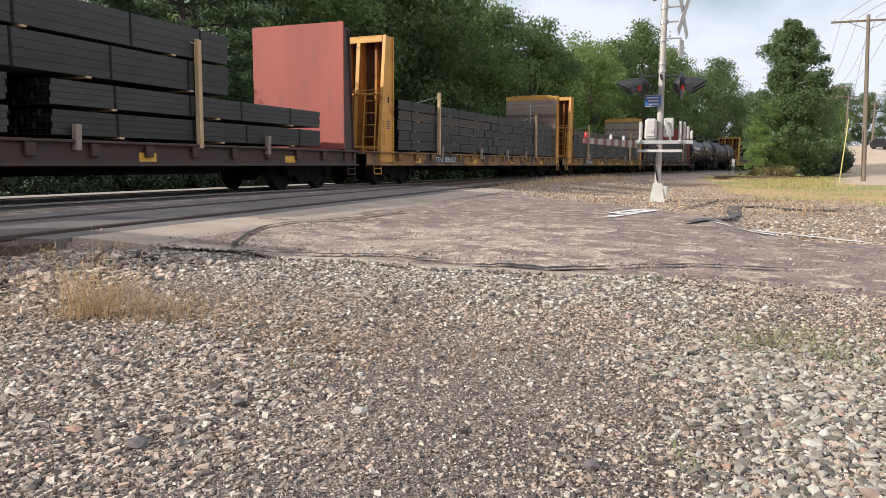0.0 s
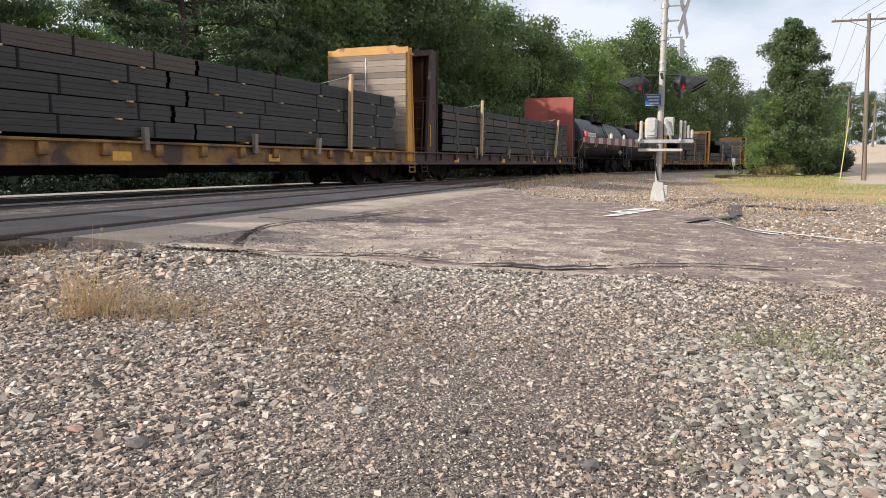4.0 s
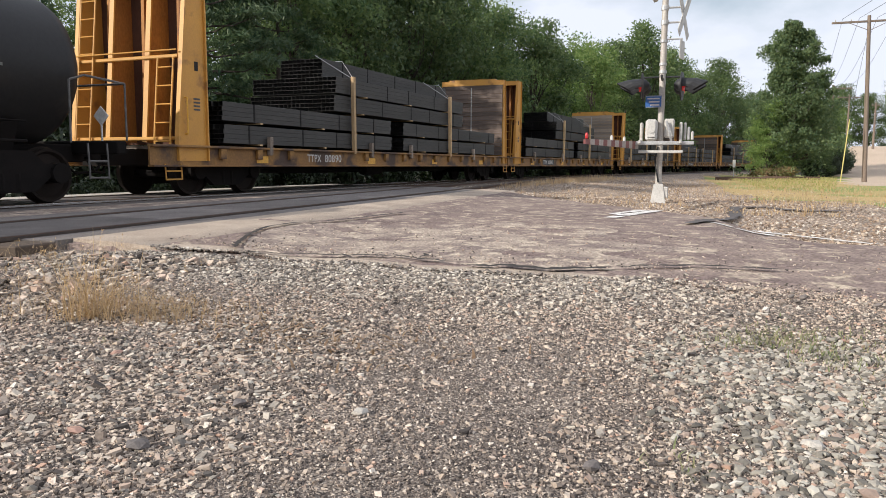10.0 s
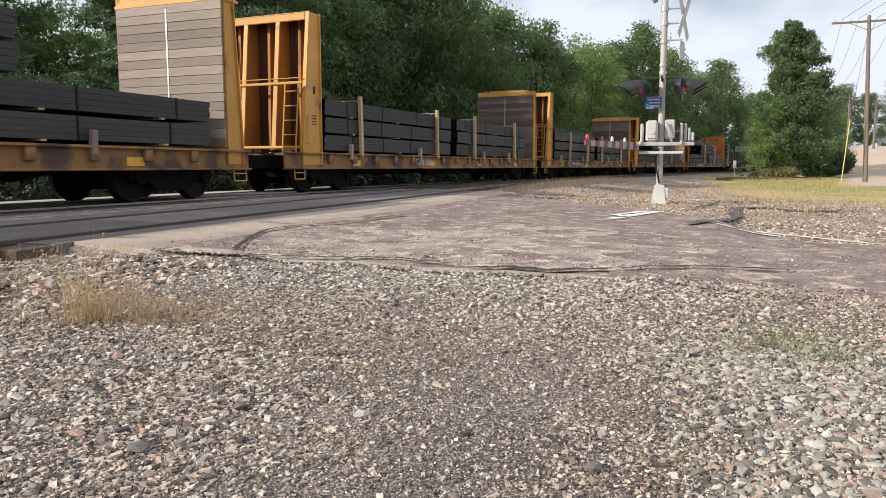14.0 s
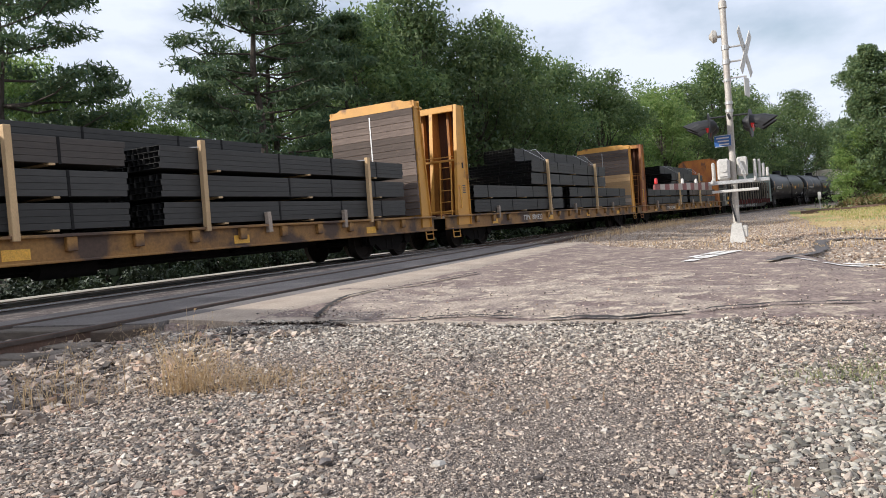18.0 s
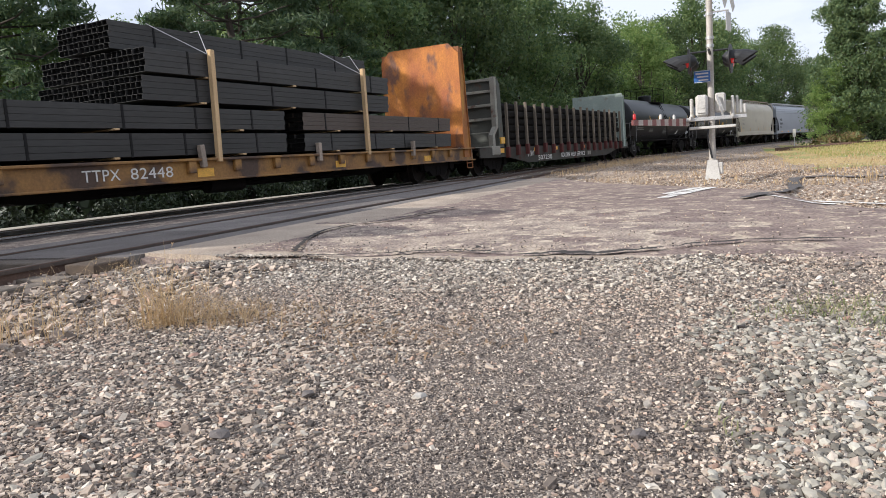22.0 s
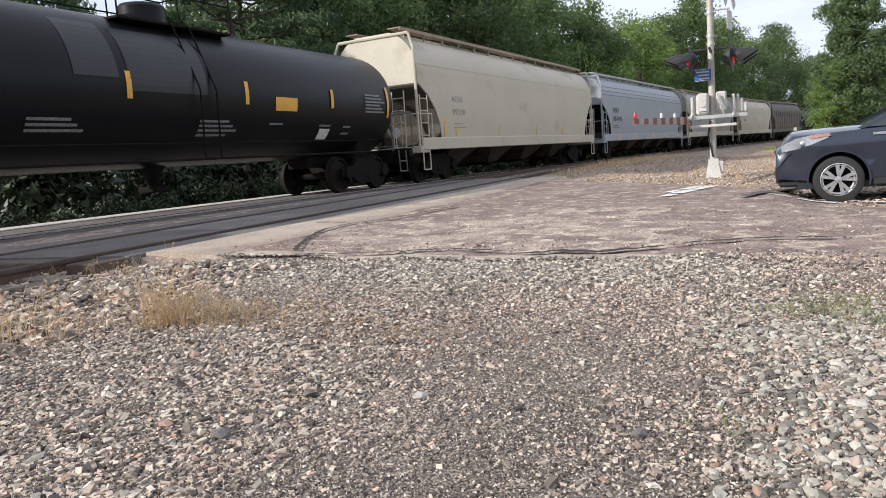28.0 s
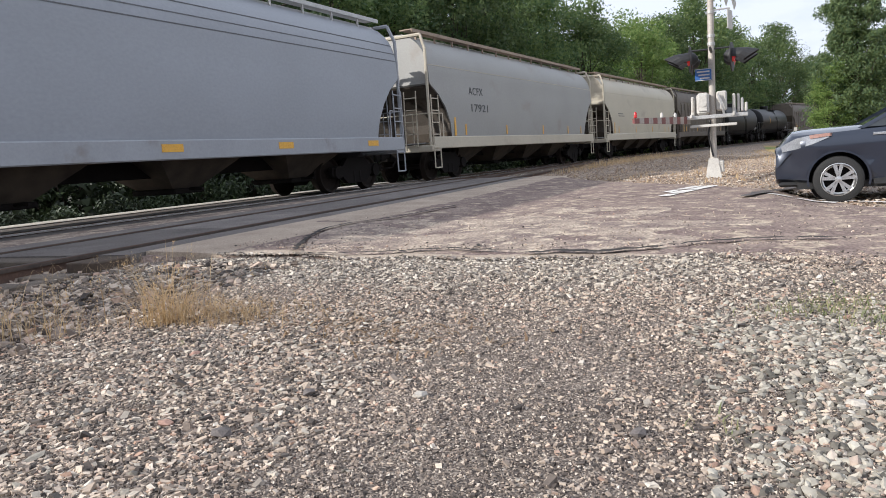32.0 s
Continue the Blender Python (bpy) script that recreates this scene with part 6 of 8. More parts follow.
def plant_trees():
    dense = "tall dark green broadleaf tree with a dense crown"
    light = "broadleaf tree with sunlit yellow-green leaves"
    kinds = {
        "a": broad_tree(1, 13, 3.9, M_LEAF, 0.12, 34, 330, 0.17, label=dense),
        "b": broad_tree(2, 15, 4.4, M_LEAF, 0.15, 36, 340, 0.18, label=dense),
        "c": broad_tree(3, 12, 3.4, M_LEAF2, 0.1, 30, 300, 0.16, label=light),
        "d": broad_tree(4, 14.3, 4.7, M_LEAF3, 0.08, 84, 230, 0.16, label="tall feathery tree, leafy to the ground", cone=True),
        "p": pine_tree(5, 15, 4.2, "tall pine with open dark needle boughs", 0.22),
    }
    used = set()

    def put(k, x, y, scale=1.0, rz=None):
        src = kinds[k]
        m = Matrix.Translation((x, y, ground_z(x, y) - 0.05)) @ Matrix.Rotation(rng.uniform(0, 6.28) if rz is None else rz, 4, "Z")
        if k in used:
            ob = copy_thing(src, m)
        else:
            ob = src
            used.add(k)
            ob.matrix_basis = m
        ob.scale = (scale * rng.uniform(0.93, 1.07),) * 2 + (scale,)

    # front row, from the left end along the curve
    put("p", 14.6, 20.6, 0.92)
    put("p", 24.5, 18.4, 1.0)
    put("p", 28.2, 20.5, 0.95)
    put("p", 31.5, 18.6, 0.85)
    put("c", 17.5, 33, 1.0)
    put("c", 23, 38, 1.05)
    put("c", 24.5, 31, 0.8)
    put("a", 35, 19.5, 1.0)
    put("b", 39.5, 18.3, 1.0)
    put("a", 43.5, 16.2, 1.05)
    put("b", 48.5, 15.8, 0.95)
    put("a", 53.5, 13.9, 0.98)
    put("c", 57, 15.5, 1.05)
    put("a", 59.5, 11.4, 0.95)
    put("c", 66, 10.8, 0.82)
    put("c", 72, 8.2, 0.95)
    put("c", 76, 8.8, 1.1)
    put("b", 86, 6.8, 0.95)
    put("b", 92, 4.6, 1.13)
    put("a", 98, 3.2, 1.2)
    put("b", 108, 1.0, 1.0)
    put("a", 118, -2.5, 1.15)
    put("b", 128, -6.2, 1.15)
    put("a", 140, -10.5, 1.05)
    put("b", 150, -14, 0.95)
    put("a", 160, -19, 0.95)
    put("b", 172, -25, 0.95)
    # the tall tree beside the line and its neighbours
    put("d", 69.3, -9.0, 0.9, 0.3)
    put("a", 73, -11.2, 0.56)
    put("a", 80, -13.3, 0.55)
    put("c", 68.0, -7.2, 0.5)
    # behind
    # the tree at x -17.6 is unseen, added to cast shade at the left
    for x, y, k, s in ((31, 28.6, "c", 0.66), (37, 30, "c", 1.0), (42, 26, "a", 1.1), (50, 24, "b", 1.1), (60, 20, "a", 1.1), (70, 16, "a", 0.9), (84, 14, "b", 0.95), (102, 10, "b", 1.0), (116, 6, "a", 1.1), (132, 1, "b", 1.1), (30, 44, "c", 1.2), (22, 30, "c", 0.8), (12, 46, "c", 1.1), (-17.6, 25.2, "b", 0.92), (-22, 40, "a", 1.0), (-36, 38, "b", 1.0), (29, 30.5, "c", 0.74), (26.5, 29.5, "c", 0.7), (4, 40, "c", 0.9), (180, -46, "b", 1.1), (192, -52, "a", 1.2), (176, -38, "a", 0.9), (204, -62, "b", 1.2), (185, -34, "b", 1.0), (170, -31, "c", 0.8)):
        put(k, x, y, s)
    b1, b2 = bush(11, "green leafy undergrowth, coloured dark as in forest shade", M_SHADE), bush(12, "green shrub with broad leaves", M_LEAF, 0.12)
    spots = [(x, ym_at(x) + 6.0 + rng.uniform(-0.4, 2.4), rng.uniform(0.8, 1.5)) for x in np.arange(14, 165, 3.2)]
    spots += [(x, ym_at(x) + 10.5 + rng.uniform(-1, 1), rng.uniform(1.3, 1.9)) for x in np.arange(20, 150, 9.0)]
    spots += [(71.5, -11.4, 0.7), (74.5, -12.9, 0.75), (77, -13.6, 0.7), (66.5, -8.2, 0.5), (80, -14.6, 0.9), (88, -16.2, 0.9), (95, -17.4, 0.9)]
    spots += [(x, ym_at(x) + 3.4 + rng.uniform(0, 1.2), rng.uniform(0.4, 0.62)) for x in np.arange(2, 27, 1.7)]
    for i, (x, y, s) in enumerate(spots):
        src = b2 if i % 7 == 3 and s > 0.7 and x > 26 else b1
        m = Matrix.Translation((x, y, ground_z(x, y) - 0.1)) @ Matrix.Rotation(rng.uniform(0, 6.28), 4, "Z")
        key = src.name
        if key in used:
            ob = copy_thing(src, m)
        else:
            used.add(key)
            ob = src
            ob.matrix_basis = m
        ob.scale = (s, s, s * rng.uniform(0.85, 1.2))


plant_trees()


# ---------------------------------------------------------------- crossing signal
def build_signal():
    sg = thing("crossing_signal", pose(17.24, 0.42, -0.2), "weathered crossing signal mast with red flashers and lowered gate", "crossing signal")
    part("mast", Shape().lathe([(0.3, 0.07), (0.5, 0.07), (5.2, 0.066), (5.24, 0.03)], "z", 16), M_MAST, sg, smooth=True)
    part("base", Shape().loft([[(-0.17, -0.17, 0.0), (0.17, -0.17, 0.0), (0.17, 0.17, 0.0), (-0.17, 0.17, 0.0)], [(-0.16, -0.16, 0.06), (0.16, -0.16, 0.06), (0.16, 0.16, 0.06), (-0.16, 0.16, 0.06)], [(-0.1, -0.1, 0.46), (0.1, -0.1, 0.46), (0.1, 0.1, 0.46), (-0.1, 0.1, 0.46)]]), M_CASE, sg, "white cast mast foot")
    part("junction_box", Shape().box(-0.1, 0.06, -0.22, -0.1, 0.14, 0.4, 0.02), M_CASE, sg)
    part("footing", Shape().box(-0.3, 0.3, -0.3, 0.3, -0.3, 0.01, 0.02), M_PANEL, sg)
    part("cap", Shape().lathe([(5.2, 0.09), (5.34, 0.085), (5.4, 0.03)], "z", 12), M_MAST, sg, smooth=True)
    # bell arm near the top
    part("bell", Shape().lathe([(-0.1, 0.02), (-0.08, 0.12), (0.0, 0.15), (0.03, 0.1), (0.08, 0.04)], "y", 14, (0, 0.24, 4.62)).tube((0, 0.06, 4.6), (0, 0.3, 4.6), 0.03), M_MAST, sg, smooth=True)
    # crossbuck, edge on, with its brackets
    for z in (4.02, 4.34):
        part("bracket", Shape().tube((0, 0, z), (0, -0.4, z), 0.022).tube((0, 0, z - 0.05), (0, 0, z + 0.05), 0.085, 12), M_GALV, sg)
    for a in (48, -48):
        c, s_ = math.cos(radians(a)), math.sin(radians(a))
        hw, hl = 0.1, 0.61
        pts = [(c * p - s_ * q, s_ * p + c * q) for p, q in ((-hl, -hw), (hl, -hw), (hl, hw), (-hl, hw))]
        part("crossbuck_blade", Shape().prism([(p, q + 4.18) for p, q in pts], "y", -0.02 if a > 0 else 0.0, -0.005 if a > 0 else 0.015), M_CASE, sg, "white crossbuck blade", at=pose(0, -0.4, 0, 0, 0, -15))
    part("track_sign", Shape().box(-0.18, 0.18, -0.008, 0.008, 3.22, 3.62, 0.004), M_CASE, sg, "small white sign, edge on", at=pose(0, -0.39, 0, 0, 0, -15))
    part("bracket", Shape().tube((0, 0, 3.66), (0, -0.4, 3.66), 0.018).tube((0, -0.39, 3.66), (0, -0.39, 3.56), 0.012), M_GALV, sg)
    for z in (3.62, 3.12, 2.95):
        part("clamp", Shape().lathe([(z - 0.03, 0.078), (z - 0.03, 0.086), (z + 0.03, 0.086), (z + 0.03, 0.078)], "z", 14), M_GALV, sg, smooth=True)
    # flashing light heads on a cross arm along the track
    part("cross_arm", Shape().tube((-0.8, 0, 2.78), (0.8, 0, 2.78), 0.03).tube((0, -0.42, 2.84), (0, 0.42, 2.84), 0.02), M_BLACK, sg)
    for x in (-0.42, 0.42):
        for d in (-1, 1):
            yb = d * 0.42
            hd = part("light_head", Shape().lathe([(yb - 0.16 * d, 0.05), (yb - 0.1 * d, 0.12), (yb, 0.15), (yb + 0.02 * d, 0.15)], "y", 18, (x, 0, 2.62)).lathe([(yb - 0.012, 0.15), (yb - 0.012, 0.27), (yb + 0.012, 0.27), (yb + 0.012, 0.15)], "y", 24, (x, 0, 2.62)), M_BLACK, sg, "black flashing light head with a round background", smooth=True, at=pose(x, yb, 0, 0, 0, d * 9) @ pose(-x, -yb, 0))
            part("lens", Shape().lathe([(yb + 0.02 * d, 0.14), (yb + 0.05 * d, 0.13), (yb + 0.07 * d, 0.05), (yb + 0.072 * d, 0.01)], "y", 18, (x, 0, 2.62)), M_REDLENS, hd, "glowing red lens", smooth=True)
            rings = []
            for ln, dr in ((0.0, 0.0), (0.3, -0.02), (0.54, -0.09)):
                ring = [(x + (0.15 + dr * 0.3) * math.cos(t), yb + d * ln * (0.55 + 0.45 * math.sin(t)), 2.62 + dr + 0.15 * math.sin(t)) for t in np.linspace(-0.25, math.pi + 0.25, 12)]
                ring += [(x + (0.14 + dr * 0.3) * math.cos(t), yb + d * ln * (0.55 + 0.45 * math.sin(t)), 2.62 + dr + 0.137 * math.sin(t)) for t in np.linspace(math.pi + 0.25, -0.25, 12)]
                rings.append(ring)
            part("hood", Shape().loft(rings), M_BLACK, hd)
    bs = part("blue_sign", Shape().box(-0.2, -0.19, 0.0, 0.34, 2.16, 2.42, 0.003), M_BLUESIGN, sg, "small blue notice with white print")
    for k in range(3):
        part("print_bar", Shape().box(-0.203, -0.2, 0.04, 0.3 - 0.03 * k, 2.34 - 0.07 * k, 2.37 - 0.07 * k), M_CASE, bs)
    part("border", Shape().box(-0.2025, -0.2, 0.01, 0.33, 2.405, 2.415).box(-0.2025, -0.2, 0.01, 0.33, 2.165, 2.175), M_CASE, bs)
    # gate machine: cases, arms, counterweights
    part("gate_machine", Shape().box(-0.26, 0.2, 0.06, 0.32, 1.42, 1.9, 0.05), M_CASE, sg, "pale cast gate machine case")
    part("gate_machine_lid", Shape().box(-0.29, -0.26, 0.1, 0.28, 1.5, 1.84, 0.01).tube((-0.31, 0.19, 1.68), (-0.26, 0.19, 1.68), 0.085, 14), M_CASE, sg, smooth=True)
    part("relay_case", Shape().box(-0.05, 0.2, -0.3, -0.08, 1.5, 1.92, 0.03), M_CASE, sg)
    part("drive_arm", Shape().path([(-0.12, -0.12, 1.86), (-0.14, -0.2, 1.6), (-0.1, -0.24, 1.42)], 0.025), M_GALV, sg)
    for y in (0.42, -0.44):
        part("gate_lever", Shape().box(-0.5, 0.3, y - 0.025, y + 0.025, 1.36, 1.44, 0.01).box(0.1, 0.3, y - 0.035, y + 0.035, 1.4, 1.85, 0.02), M_CASE, sg)
    for k in range(3):
        part("counterweight", Shape().box(0.2, 0.42, -0.56 - 0.08 * k, -0.5 - 0.08 * k, 1.45, 1.85 - 0.1 * k, 0.02), M_GALV if k == 1 else M_CASE, sg)
    part("support_bar", Shape().box(-0.42, -0.34, -0.72, 0.62, 1.33, 1.41, 0.01), M_GALV, sg)
    part("support_bar", Shape().box(-0.42, -0.34, -0.5, 0.45, 1.15, 1.21, 0.01), M_CASE, sg)
    part("cable", Shape().path([(-0.08, 0.04, 1.3), (-0.12, 0.09, 1.0), (-0.1, 0.06, 0.8), (-0.09, 0.0, 0.5)], 0.02), M_BLACK, sg)
    # gate arm with red and white bands, lowered across the lane
    arm = thing("gate_arm", pose(17.0, 0.9, 1.13), "lowered gate arm with red and white bands and small lamps", "gate arm")
    n = 14
    a, b = Vector((0.1, 0, 0)), Vector((-3.75, 0.72, -0.03))
    wd = (b - a).normalized()
    sd = Vector((-wd.y, wd.x, 0)) * 0.02
    for k in range(n):
        p, q = a + (b - a) * k / n, a + (b - a) * (k + 1) / n
        h0, h1 = 0.085 - 0.04 * k / n, 0.085 - 0.04 * (k + 1) / n
        ring = lambda c, h: [c + sd + Vector((0, 0, h)), c - sd + Vector((0, 0, h)), c - sd - Vector((0, 0, h)), c + sd - Vector((0, 0, h))]
        part("arm_band", Shape().loft([ring(p, h0), ring(q, h1)]), M_ARMRED if k % 2 else M_ARMWHITE, arm, "faded red band" if k % 2 else "white band")
    for k, mat in ((0.97, M_REDLENS), (0.55, M_CASE), (0.3, M_CASE)):
        c = a + (b - a) * k
        part("arm_lamp", Shape().lathe([(0.05, 0.015), (0.06, 0.03), (0.13, 0.03), (0.16, 0.015)], "z", 10, (c.x, c.y, c.z)), mat, arm, smooth=True)


build_signal()


M_SLEEVE = material("faded_yellow_sleeve", (0.6, 0.52, 0.16), 0.5)


def build_poles():
    def pole(x, y, top, label, arm_len=2.4, rz=0.0, arms=1, tilt=0.0):
        h = top - ground_z(x, y)
        p = thing("utility_pole", pose(x, y, ground_z(x, y), tilt, 0, rz), label, "utility pole", "poles along the far road")
        part("pole", Shape().lathe([(-0.3, 0.17), (0.0, 0.165), (h, 0.11), (h + 0.02, 0.0)], "z", 12), M_POLE, p, smooth=True)
        for k in range(arms):
            z = h - 0.45 - k * 1.3
            ar = part("crossarm", Shape().box(-0.06, 0.06, -arm_len / 2, arm_len / 2, z, z + 0.13, 0.01), M_POLE, p)
            for yy in (-0.95, -0.5, 0.5, 0.95):
                part("insulator", Shape().lathe([(z + 0.13, 0.02), (z + 0.2, 0.05), (z + 0.26, 0.035), (z + 0.3, 0.02)], "z", 8, (0, yy * arm_len / 2.1, 0)), M_GALV, ar, smooth=True)
            for sy in (-1, 1):
                part("brace", Shape().tube((-0.07, sy * arm_len * 0.27, z), (-0.07, 0, z - 0.55), 0.02), M_POLE, p)
        return p

    pole(56.5, -12.2, 10.76, "tall wooden utility pole with a crossarm", 4.7, 10, tilt=-2.2)
    pole(98, -17.2, 10.3, "wooden utility pole with a crossarm, far off", 4.3, 12)
    pole(128, -24.8, 11.7, "wooden utility pole with a crossarm, far off", 3.8, 20)
    pole(115, -25.6, 9.47, "slim pole beside the far road", 1.2, 20)
    gm = thing("guy_wire_marker", pose(55.0, -10.45, ground_z(55, -10.45)), "yellow plastic guy wire marker sleeve", "guy marker")
    part("sleeve", Shape().tube((0, 0, 0.0), (0.3, -0.36, 4.2), 0.035, 8), M_SLEEVE, gm)
    part("guy_wire", Shape().tube((0.3, -0.36, 4.2), (1.5, -1.35, 10.2), 0.012, 5), M_WIRE, gm)
    wires = thing("power_lines", pose(0, 0, 0), "thin overhead wires between the utility poles", "power lines")
    for off in (-1.6, -0.5, 0.6, 1.6):
        for (xa, ya, za), (xb, yb, zb) in (((56.5, -11.8, 10.6), (98, -17.2, 10.1)), ((56.5, -11.8, 10.6), (-30, -16, 11.5)), ((98, -17.2, 10.1), (128, -24.8, 11.5))):
            pts = [(xa + (xb - xa) * k / 12, ya + off + (yb - ya) * k / 12, za + (zb - za) * k / 12 - 0.9 * math.sin(math.pi * k / 12)) for k in range(13)]
            part("wire", Shape().path(pts, 0.012, 4), M_WIRE, wires)
    mp = thing("marker_post", pose(60, -4.05, ground_z(60, -4.05)), "thin post with a small white marker plate", "marker post")
    part("post", Shape().tube((0, 0, -0.2), (0, 0, 1.15), 0.03, 8), M_GALV, mp)
    part("plate", Shape().box(-0.02, 0.02, -0.11, 0.11, 0.95, 1.5, 0.01), M_CASE, mp, "white marker plate")
    # spare ties and rail lying beside the line
    for x, y, rz, ln in ((60, -5.6, 92, 4.4), (57.5, -4.4, 100, 3.6), (64, -8.6, 88, 4.2)):
        solid("spare_rail", Shape().box(-0.12, 0.12, -ln / 2, ln / 2, 0.0, 0.24, 0.02), M_RAIL, "rusty length of rail lying on the grass", "rail", at=pose(x, y, ground_z(x, y), 0, 0, rz - 90))
    gen = np.random.default_rng(21)
    cs = [(65.5 + gen.normal() * 1.2, -7.6 + gen.normal() * 0.7, -0.1 + 0.5 * gen.random()) for _ in range(16)]
    v, f = leaf_cloud(cs, [0.4] * 16, 110, 0.1, gen, 0.6, 1.8)
    solid("brush_pile", quad_mesh("brush_pile", v, f, M_RUSTLEAF), M_RUSTLEAF, "heap of dry reddish brush beside the track", "brush pile", kind="stuff")


M_RUSTLEAF = leafy("dry_brush", (0.16, 0.085, 0.045), (0.24, 0.15, 0.075), (0.1, 0.14, 0.04))
build_poles()


# ---------------------------------------------------------------- vehicles
def car_wheel(parent, x, y, r=0.33):
    """Tyre and a ten-spoke alloy rim; returns the wheel, centred on its axle."""
    d = -1 if y < 0 else 1
    w = part("wheel", Shape().lathe([(-0.1, 0.22), (-0.105, 0.29), (-0.09, 0.322), (-0.05, r), (0.05, r), (0.09, 0.322), (0.105, 0.29), (0.1, 0.22)], "y", 40, cap=False), M_TYRE, parent, "black tyre on an alloy rim", smooth=True)
    w.matrix_parent_inverse = pose(x, y, r)
    part("rim", Shape().lathe([(d * 0.06, 0.225), (d * 0.1, 0.235), (d * 0.104, 0.222), (d * 0.07, 0.205), (d * -0.02, 0.2), (d * -0.02, 0.19), (d * 0.05, 0.19)], "y", 36, cap=False), M_ALLOY, w, smooth=True)
    part("brake_disc", Shape().lathe([(d * -0.01, 0.02), (d * -0.01, 0.19), (d * 0.0, 0.19), (d * 0.0, 0.02)], "y", 24), M_UNDER, w)
    for k in range(5):
        for e in (-0.14, 0.14):
            a = k * 2 * math.pi / 5 + 0.3
            p0 = Vector((math.cos(a + e * 0.5) * 0.04, 0, math.sin(a + e * 0.5) * 0.04))
            p1 = Vector((math.cos(a + e * 1.5) * 0.218, 0, math.sin(a + e * 1.5) * 0.218))
            t = (p1 - p0).normalized().cross(Vector((0, 1, 0))) * 0.019
            y0, y1 = d * 0.055, d * 0.088
            ring = lambda p, s_: [p + t * s_ + Vector((0, y0, 0)), p + t * s_ + Vector((0, y1, 0)), p - t * s_ + Vector((0, y1, 0)), p - t * s_ + Vector((0, y0, 0))]
            part("spoke", Shape().loft([ring(p0, 0.9), ring(p1, 1.35)]), M_ALLOY, w)
    part("hub_cap", Shape().lathe([(d * 0.05, 0.05), (d * 0.1, 0.045), (d * 0.105, 0.02), (d * 0.105, 0.001)], "y", 16), M_ALLOY, w, smooth=True)
    return w


def build_suv():
    """Compact crossover; x forward, y to its left, z up from the road."""
    car = thing("suv", pose(0, 0, 0), "dark blue compact crossover car with alloy wheels, waiting at the crossing", "car")
    L0, L1 = -2.05, 2.08

    def sect(x):
        """Half width at sill, belt and top; heights of sill, belt line and hood or belt top."""
        f = (x - L0) / (L1 - L0)
        nose = smooth(1.35, L1, x)
        tail = smooth(-1.7, L0, x)
        w = 0.9 - 0.17 * nose ** 2.0 - 0.1 * tail ** 2
        lo = 0.24 + 0.05 * nose + 0.1 * tail
        top = 1.07 - 0.045 * smooth(0.6, 1.8, x) - 0.24 * smooth(1.76, L1, x) ** 2.0
        return w, lo, top

    rings = []
    for x in (L0, -2.02, -1.9, -1.6, -1.2, -0.7, -0.2, 0.3, 0.7, 0.95, 1.15, 1.35, 1.55, 1.72, 1.86, 1.96, 2.03, 2.07, L1):
        w, lo, top = sect(x)
        crown = 0.035 * smooth(0.6, 1.2, x)
        half = [(0.0, lo), (w * 0.8, lo), (w * 0.955, lo + 0.07), (w * 0.985, lo + 0.22), (w * 0.965, lo + 0.42), (w * 1.0, top - 0.26), (w * 0.985, top - 0.13), (w * 0.93, top - 0.045), (w * 0.8, top - 0.005), (w * 0.4, top + crown * 0.8), (0.0, top + crown)]
        rings.append([(x, p, q) for p, q in half] + [(x, -p, q) for p, q in half[-2:0:-1]])
    body = Shape().loft(rings).data("body", M_CARBLUE, True)
    tmp = new("body_tmp", body)
    cut = new("cut_tmp", Shape().tube((1.28, -1.2, 0.34), (1.28, 1.2, 0.34), 0.385, 40).tube((-1.29, -1.2, 0.34), (-1.29, 1.2, 0.34), 0.385, 40).data("cut", M_PLASTIC))
    mod = tmp.modifiers.new("arches", "BOOLEAN")
    mod.operation, mod.object, mod.solver = "DIFFERENCE", cut, "EXACT"
    me = bpy.data.meshes.new_from_object(tmp.evaluated_get(bpy.context.evaluated_depsgraph_get()))
    bpy.data.objects.remove(tmp)
    bpy.data.objects.remove(cut)
    me.materials.clear()
    me.materials.append(M_CARBLUE)
    me.shade_smooth()
    me.set_sharp_from_angle(angle=radians(35))
    part("body", me, M_CARBLUE, car)
    for sx in (1.28, -1.29):
        for d in (-1, 1):
            arc = [(sx + r * math.cos(a), 0.34 + r * math.sin(a)) for r, seq in ((0.405, np.linspace(-0.25, math.pi + 0.25, 22)), (0.378, np.linspace(math.pi + 0.25, -0.25, 22))) for a in seq]
            part("arch_trim", Shape().prism(arc, "y", d * 0.86, d * 0.905), M_CARBLUE, car)
            part("arch_liner", Shape().lathe([(d * 0.5, 0.37), (d * 0.5, 0.05), (d * 0.52, 0.05), (d * 0.52, 0.38)], "y", 24, (sx, 0, 0.34)), M_PLASTIC, car)
    # glasshouse and roof
    def cabin(x, z):
        t = (z - 1.04) / 0.52
        return 0.83 - 0.16 * t
    prof = [(1.0, 1.04), (0.1, 1.5), (-0.3, 1.57), (-1.55, 1.55), (-1.95, 1.05)]
    rings = []
    for d in (1, -1):
        rings.append([(x, d * cabin(x, z), z) for x, z in prof])
    part("glasshouse", Shape().loft(rings), M_CARGLASS, car, "tinted windows")
    part("roof", Shape().loft([[(0.14, y, 1.5 + 0.03 * (1 - (y / 0.68) ** 2)), (-0.3, y * 1.0, 1.57 + 0.03 * (1 - (y / 0.68) ** 2)), (-1.6, y, 1.56 + 0.03 * (1 - (y / 0.68) ** 2)), (-1.64, y, 1.5)] for y in np.linspace(-0.68, 0.68, 7)]), M_CARBLUE, car, smooth=True)
